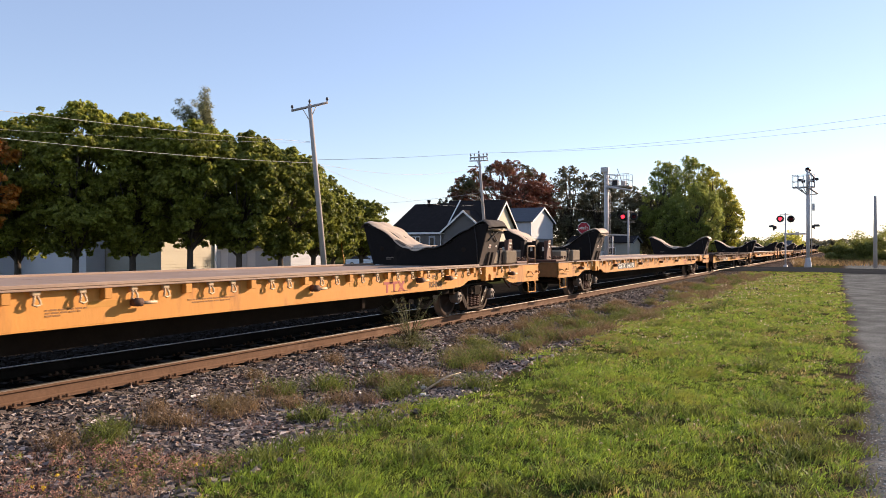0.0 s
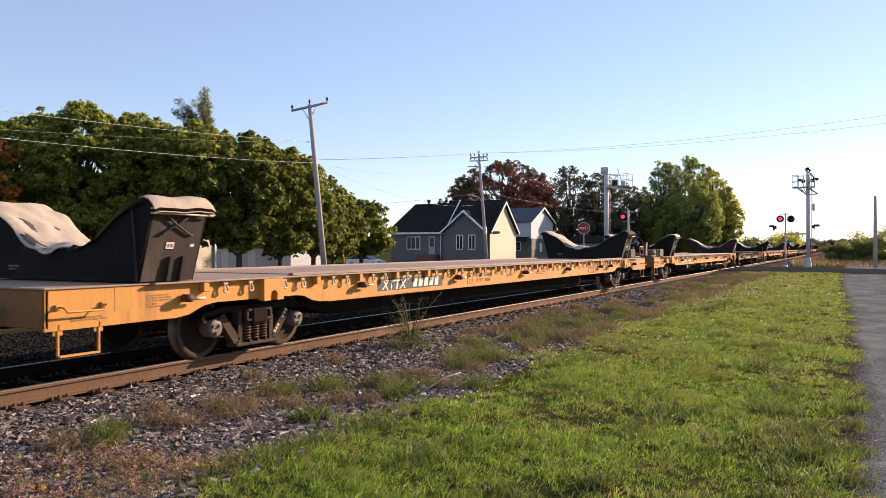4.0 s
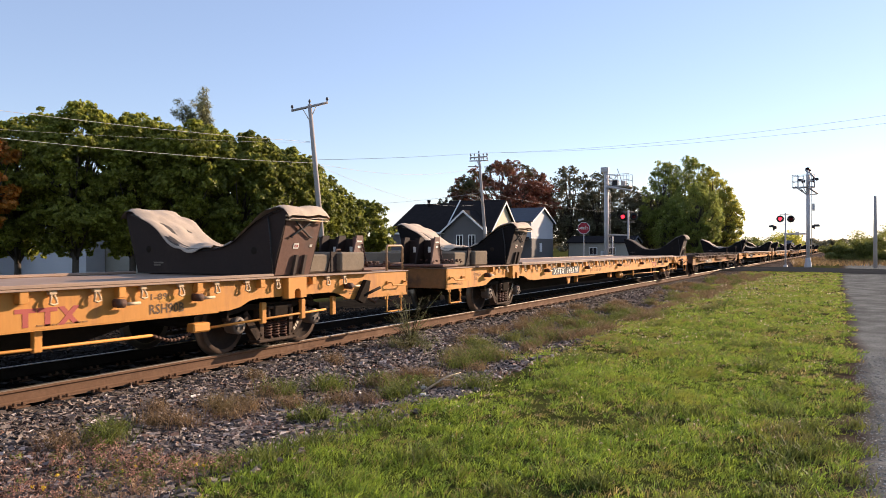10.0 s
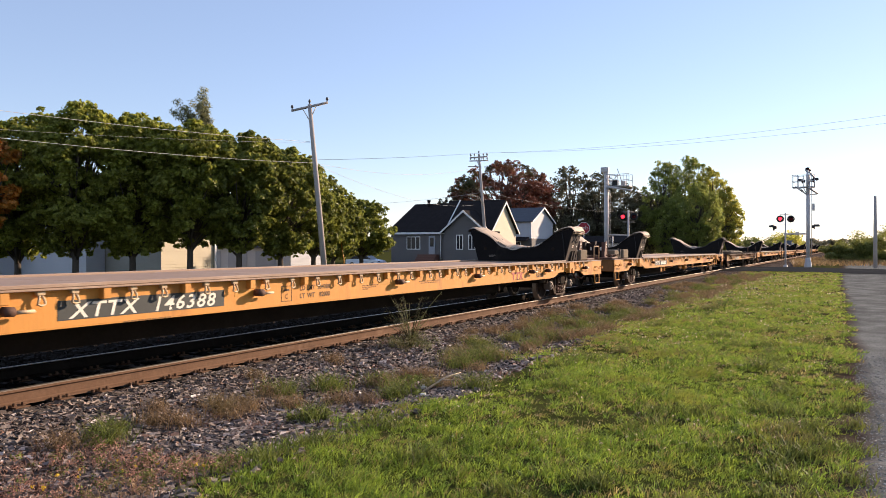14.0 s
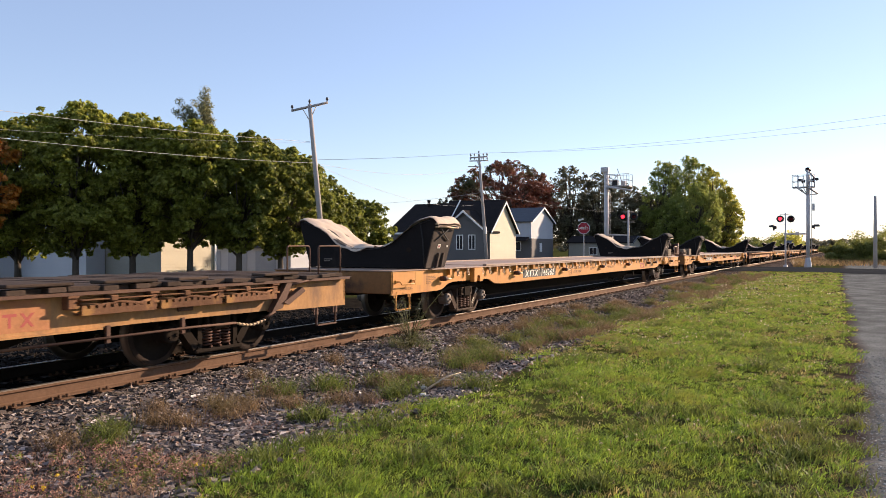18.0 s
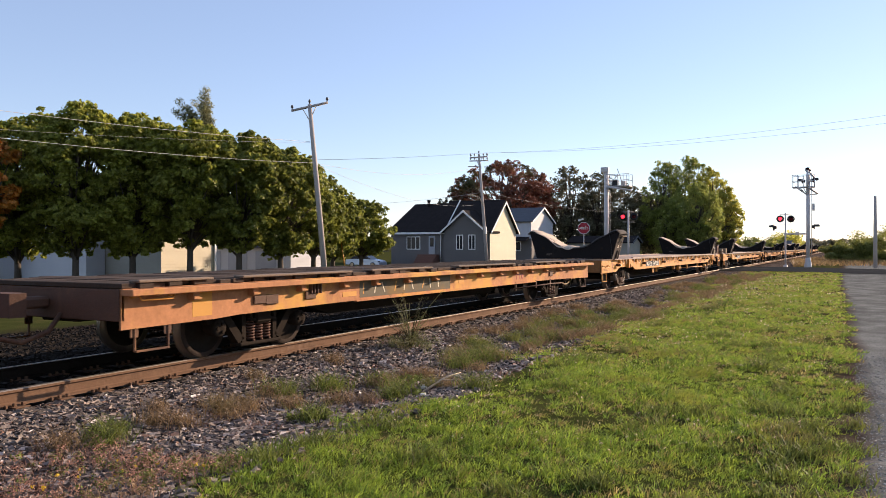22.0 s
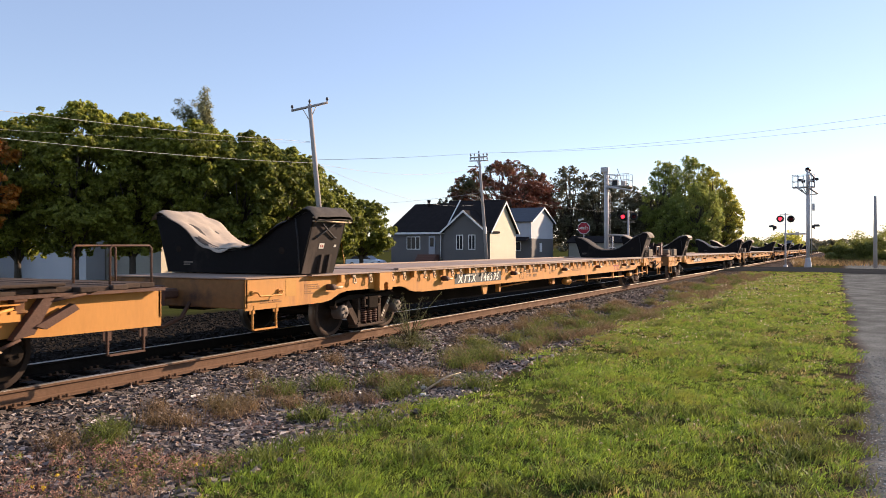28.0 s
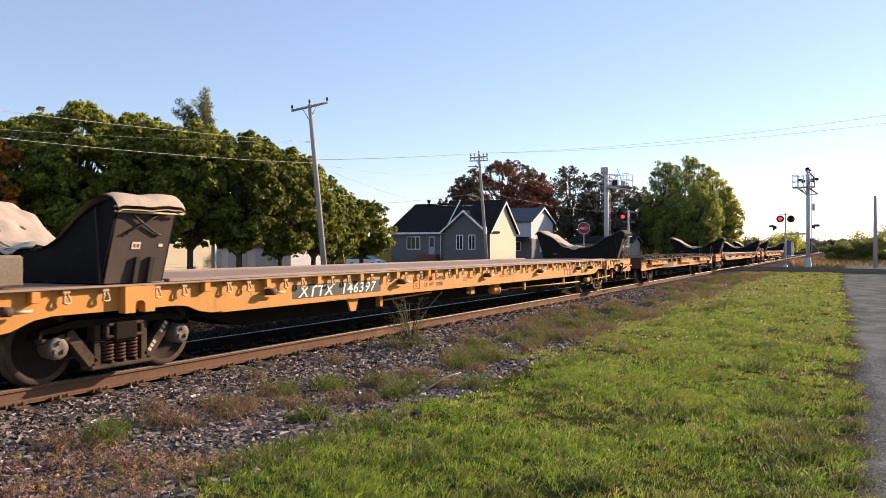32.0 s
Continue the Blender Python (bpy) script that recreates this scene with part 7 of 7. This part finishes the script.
tufts("reddish_weeds", "low reddish-brown weeds spreading over the gravel",
      along(5, 42, -6.1, -4.35, 2.9, 4.9, 0.3, 0.9) + [(-5.0, 4.95, 0.8), (-5.4, 6.2, 0.8), (-4.95, 7.6, 0.9), (-4.5, 9.3, 0.8), (-4.3, 9.9, 0.6)], REDWEED, 0.13, 0.006, 55, 0.14, 1.1, seed=6)
r = np.random.default_rng(16)
n = 420
px_, py_ = r.uniform(-6.2, -4.3, n), r.uniform(2.7, 4.9, n)
keep = r.random(n) < 0.25 + 0.75 * patchy(px_, py_, 3.1, 2.0)
px_, py_ = px_[keep], py_[keep]
c = np.stack([px_, py_, ground_z(px_, py_) + r.uniform(0.02, 0.13, len(px_))], -1)
v, f = leaf_cloud(r, c, np.full(len(c), 0.06), 8500, 0.012)
tagged(new("reddish_leaves", mesh_np("reddish_leaves", v, f, REDWEED)), "small reddish-brown leafy plants over the gravel", "weeds", kind="stuff")
v, f = leaf_cloud(r, c[::2], np.full(len(c[::2]), 0.06), 5000, 0.012)
tagged(new("green_leaves", mesh_np("green_leaves", v, f, GREENWEED)), "small green leafy plants over the gravel", "weeds", kind="stuff")
tufts("dark_clumps", "darker green clumps in the lawn", along(9, 46, -4.2, 0.0, 4.5, 26, 0.25, 0.8) + along(15, 14, -0.9, 0.05, 6.3, 10.5, 0.2, 0.5) + [(-3.44, 11.8, 0.8), (-1.16, 11.75, 1.1), (-0.95, 11.9, 0.8), (-0.5, 7.8, 0.7), (-2.2, 15.5, 1.0), (-4.3, 20.5, 1.6), (-3.4, 22.5, 1.6), (-4.3, 4.9, 1.2), (-4.2, 5.6, 1.0), (-4.0, 6.4, 0.9), (-0.3, 6.9, 0.5)], GREENWEED, 0.14, 0.010, 240, 0.13, 0.8, seed=8)
FLOWER = mat("yellow_petals", (0.75, 0.52, 0.03), 0.6, vary=0.15, bump=0, translucent=0.3)
r = np.random.default_rng(12)
fx, fy = r.uniform(-5.6, -4.5, 16), r.uniform(3.5, 4.7, 16)
c = np.stack([fx, fy, ground_z(fx, fy) + r.uniform(0.05, 0.11, 16)], -1)
v, f = leaf_cloud(r, c, np.full(16, 0.016), 160, 0.012)
tagged(new("yellow_flowers", mesh_np("yellow_flowers", v, f, FLOWER)), "small yellow flowers among the weeds", "flowers", kind="stuff")

# the tall weed standing by the rail
wx, wy = -6.75, 11.7
weed = thing("tall_weed", "tall thin-stemmed green weed beside the rail", "weed", at=pose(wx, wy, float(ground_z(wx, wy))))
r = np.random.default_rng(21)
mb, tips = MB(), []
for k in range(34):
    a, l, h = r.uniform(0, 6.28), r.uniform(0.1, 0.85), r.uniform(0.45, 1.0)
    p = [(0.14 * math.cos(a) * t + l * math.cos(a) * t * t * 0.7, 0.14 * math.sin(a) * t + l * math.sin(a) * t * t * 0.7, h * t) for t in (0, 0.35, 0.7, 1.0)]
    mb.tube(p, [0.006, 0.005, 0.004, 0.002], 4)
    tips += [Vector(p[1]).lerp(Vector(p[2]), t) for t in (0.2, 0.7)] + [Vector(p[2]).lerp(Vector(p[3]), t) for t in (0.2, 0.5, 0.9)]
part("stems", mb, GREYWEED, weed)
v, f = leaf_cloud(r, np.array([tuple(q) for q in tips]), np.full(len(tips), 0.06), 800, 0.013)
part("leaves", mesh_np("leaves", v, f, GREYWEED), GREYWEED, weed)
c = np.array([(r.normal(0, 0.22), r.normal(0, 0.3), r.uniform(0.03, 0.22)) for _ in range(46)])
v, f = leaf_cloud(r, c, np.full(46, 0.12), 2600, 0.017)
part("low_leaves", mesh_np("low_leaves", v, f, GREYWEED), GREYWEED, weed)
# broad-leaved dark weeds
for i, (bx, by) in enumerate(((-5.12, 6.75), (-4.75, 8.2), (-5.35, 9.3))):
    c = np.array([(bx + r.normal(0, 0.10), by + r.normal(0, 0.12), float(ground_z(bx, by)) + r.uniform(0.01, 0.09)) for _ in range(20)])
    v, f = leaf_cloud(r, c, np.full(20, 0.05), 420, 0.028)
    tagged(new("leafy_weed", mesh_np("leafy_weed", v, f, GREENWEED)), "low dark green leafy weed on the gravel", "weed", "leafy weeds")
# dead stick and scraps
mb = MB().tube([(-4.75, 8.55, -0.30), (-4.55, 8.75, -0.14), (-4.42, 8.95, -0.09)], [0.014, 0.012, 0.006], 6).tube([(-4.58, 8.72, -0.16), (-4.42, 8.72, -0.15)], [0.008, 0.004], 5)
tagged(part("dead_stick", mb, STRAW), "pale dead stick lying in the weeds", "stick")
for sx, sy in ((-4.95, 8.9), (-4.85, 8.75), (-4.5, 8.1), (-5.3, 16.6)):
    tagged(part("white_scrap", MB().box(sx - 0.035, sx + 0.035, sy - 0.02, sy + 0.02, float(ground_z(sx, sy)) + 0.02, float(ground_z(sx, sy)) + 0.06, 0.01), WHITEPAINT), "small white scrap of litter in the weeds", "litter", "scraps of litter")

# ballast stones
CUBE = np.array([(x, y, z) for z in (-0.8, 0.8) for y in (-0.8, 0.8) for x in (-0.8, 0.8)])
CUBEF = np.array([(0, 2, 3, 1), (4, 5, 7, 6), (0, 1, 5, 4), (2, 6, 7, 3), (0, 4, 6, 2), (1, 3, 7, 5)])


def stones(rng, x, y, size):
    n = len(x)
    s = size * rng.uniform(0.55, 1.3, n)
    sc = np.stack([s * rng.uniform(0.7, 1.35, n), s * rng.uniform(0.6, 1.1, n), s * rng.uniform(0.45, 0.85, n)], -1)
    p = (CUBE[None] + rng.uniform(-0.42, 0.42, (n, 8, 3))) * sc[:, None]
    a, b = rng.uniform(0, 6.28, n), rng.normal(0, 0.5, n)
    ca, sa, cb, sb = np.cos(a)[:, None], np.sin(a)[:, None], np.cos(b)[:, None], np.sin(b)[:, None]
    px, py, pz = p[..., 0], p[..., 1] * cb - p[..., 2] * sb, p[..., 1] * sb + p[..., 2] * cb
    p = np.stack([px * ca - py * sa + x[:, None], px * sa + py * ca + y[:, None], pz + (ground_z(x, y) + s * 0.22)[:, None]], -1)
    f = CUBEF[None] + 8 * np.arange(n)[:, None, None]
    return p.reshape(-1, 3), f.reshape(-1, 4)


V, Fc, base = [], [], 0
for x0, x1, y0, y1, n, size in ((-7.75, -4.0, -6, 2.4, 8000, 0.036), (-7.75, -4.0, 2.4, 9, 27000, 0.030), (-7.75, -4.3, 9, 17, 15000, 0.034), (-7.75, -5.2, 17, 34, 6000, 0.036)):
    x, y = scatter(rng, x0, x1, y0, y1, n)
    soil = patchy(x, y, 1.6, 1.0)
    keep = (1 - 0.92 * lawn_weight(x, y)) * np.where(x > -6.6, 0.45 + 0.55 * (soil < 0.62), 1.0)
    ok = fade(rng, keep)
    x, y = x[ok], y[ok]
    v, f = stones(rng, x, y, size)
    V.append(v), Fc.append(f + base)
    base += len(v)
x, y = scatter(rng, -7.75, -4.2, 2.4, 17, 7000)
ok = fade(rng, 1 - 0.95 * lawn_weight(x, y))
v, f = stones(rng, x[ok], y[ok], 0.030)
tagged(new("rusty_stones", mesh_np("rusty_stones", v, f, RUSTSTONE)), "rust-stained brown stones among the ballast", "gravel", kind="stuff")
x, y = scatter(rng, -7.75, -4.2, 2.4, 14, 4500)
ok = fade(rng, 1 - 0.95 * lawn_weight(x, y))
v, f = stones(rng, x[ok], y[ok], 0.028)
tagged(new("pale_stones", mesh_np("pale_stones", v, f, PALESTONE)), "pale grey stones among the ballast", "gravel", kind="stuff")
tagged(new("ballast_stones", mesh_np("ballast_stones", np.concatenate(V), np.concatenate(Fc), STONE)), "grey crushed stone ballast along the track", "gravel", kind="stuff")
# oily stones between and beyond the rails, colour darkened for the train's shade
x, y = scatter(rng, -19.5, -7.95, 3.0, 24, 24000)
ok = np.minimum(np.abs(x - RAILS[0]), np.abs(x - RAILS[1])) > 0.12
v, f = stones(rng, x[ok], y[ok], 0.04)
tagged(new("dark_ballast", mesh_np("dark_ballast", v, f, OILYSHADE)), "oily dark ballast between the rails", "gravel", kind="stuff")
# loose gravel along the lane
LANESTONE = mat("lane_stone", (0.27, 0.27, 0.255), 0.85, vary=0.2, island=0.5)
x, y = scatter(rng, 0.05, 2.2, 4.5, 14, 16000)
ok = fade(rng, (1 - lawn_weight(x, y)) * np.exp(-((x - 0.3) ** 2) / 0.8) * np.clip(9 / y, 0.3, 1) * (0.3 + 0.7 * patchy(x, y, 2.2, 3)))
v, f = stones(rng, x[ok], y[ok], 0.007)
tagged(new("lane_gravel", mesh_np("lane_gravel", v, f, LANESTONE)), "loose gravel along the edge of the lane", "gravel", kind="stuff")

# tall dry grass on the far side of the road
A, Kd = 0.45 + 0.19 * rng.random(9000) ** 2.2, rng.uniform(70, 112, 9000)
gx = (-math.sin(radians(27.6)) + A * math.cos(radians(27.6))) * Kd
gy = (math.cos(radians(27.6)) + A * math.sin(radians(27.6))) * Kd
ok = (gy > 68) & (gx > -6.2) & (rng.random(len(gx)) < 0.35 + 0.65 * patchy(gx, gy, 0.5, 2))
gx, gy = gx[ok], gy[ok]
v, f = blades(rng, gx, gy, rng.uniform(0.2, 0.6, len(gx)), 0.05, 0.7)
tagged(new("dry_grass", mesh_np("dry_grass", v, f, DRY)), "tall tan dry grass beside the far track", "grass", kind="stuff")


# ---------------------------------------------------------------- motion of the train and of the swaying tree top
def motions():
    times = [0, 4, 8, 12, 16, 20, 24, 28, 32]
    for ob, y0 in MOVING:
        walk(ob, [(t, pose(TRACK, y0 - rolled(t), 0)) for t in times])
    # wheels: keyed at every frame, the same turning for all wheels that stand at the same place in their truck
    done = {}
    for ws in [o for o in scene.objects if o.name.startswith("wheelset")]:
        key = tuple(round(c, 3) for c in ws.location)
        if key not in done:
            base = Matrix.Translation(ws.location)
            walk(ws, [(k / FPS, base @ Matrix.Rotation(rolled(k / FPS) / WR, 4, 'X')) for k in range(int(32 * FPS) + 1)])
            done[key] = ws.animation_data
        else:
            ws.rotation_mode = "QUATERNION"
            keys = ws.animation_data_create()
            keys.action = done[key].action
            keys.action_slot = done[key].action_slot
    base = feather.matrix_basis.copy()
    rows = ((0, 0.3), (2, 0.1), (4, 0.2), (6, -0.1), (9, -0.4), (11, -0.1), (13, -0.6), (16, 0.0), (19, 0.5), (21, 0.2), (23, 0.6), (26, 0.1), (28, 0.2), (30, 0.1), (32, 0.4))
    walk(feather, [(t, base @ pose(0, 0, 0, 0, a, 0)) for t, a in rows])


motions()
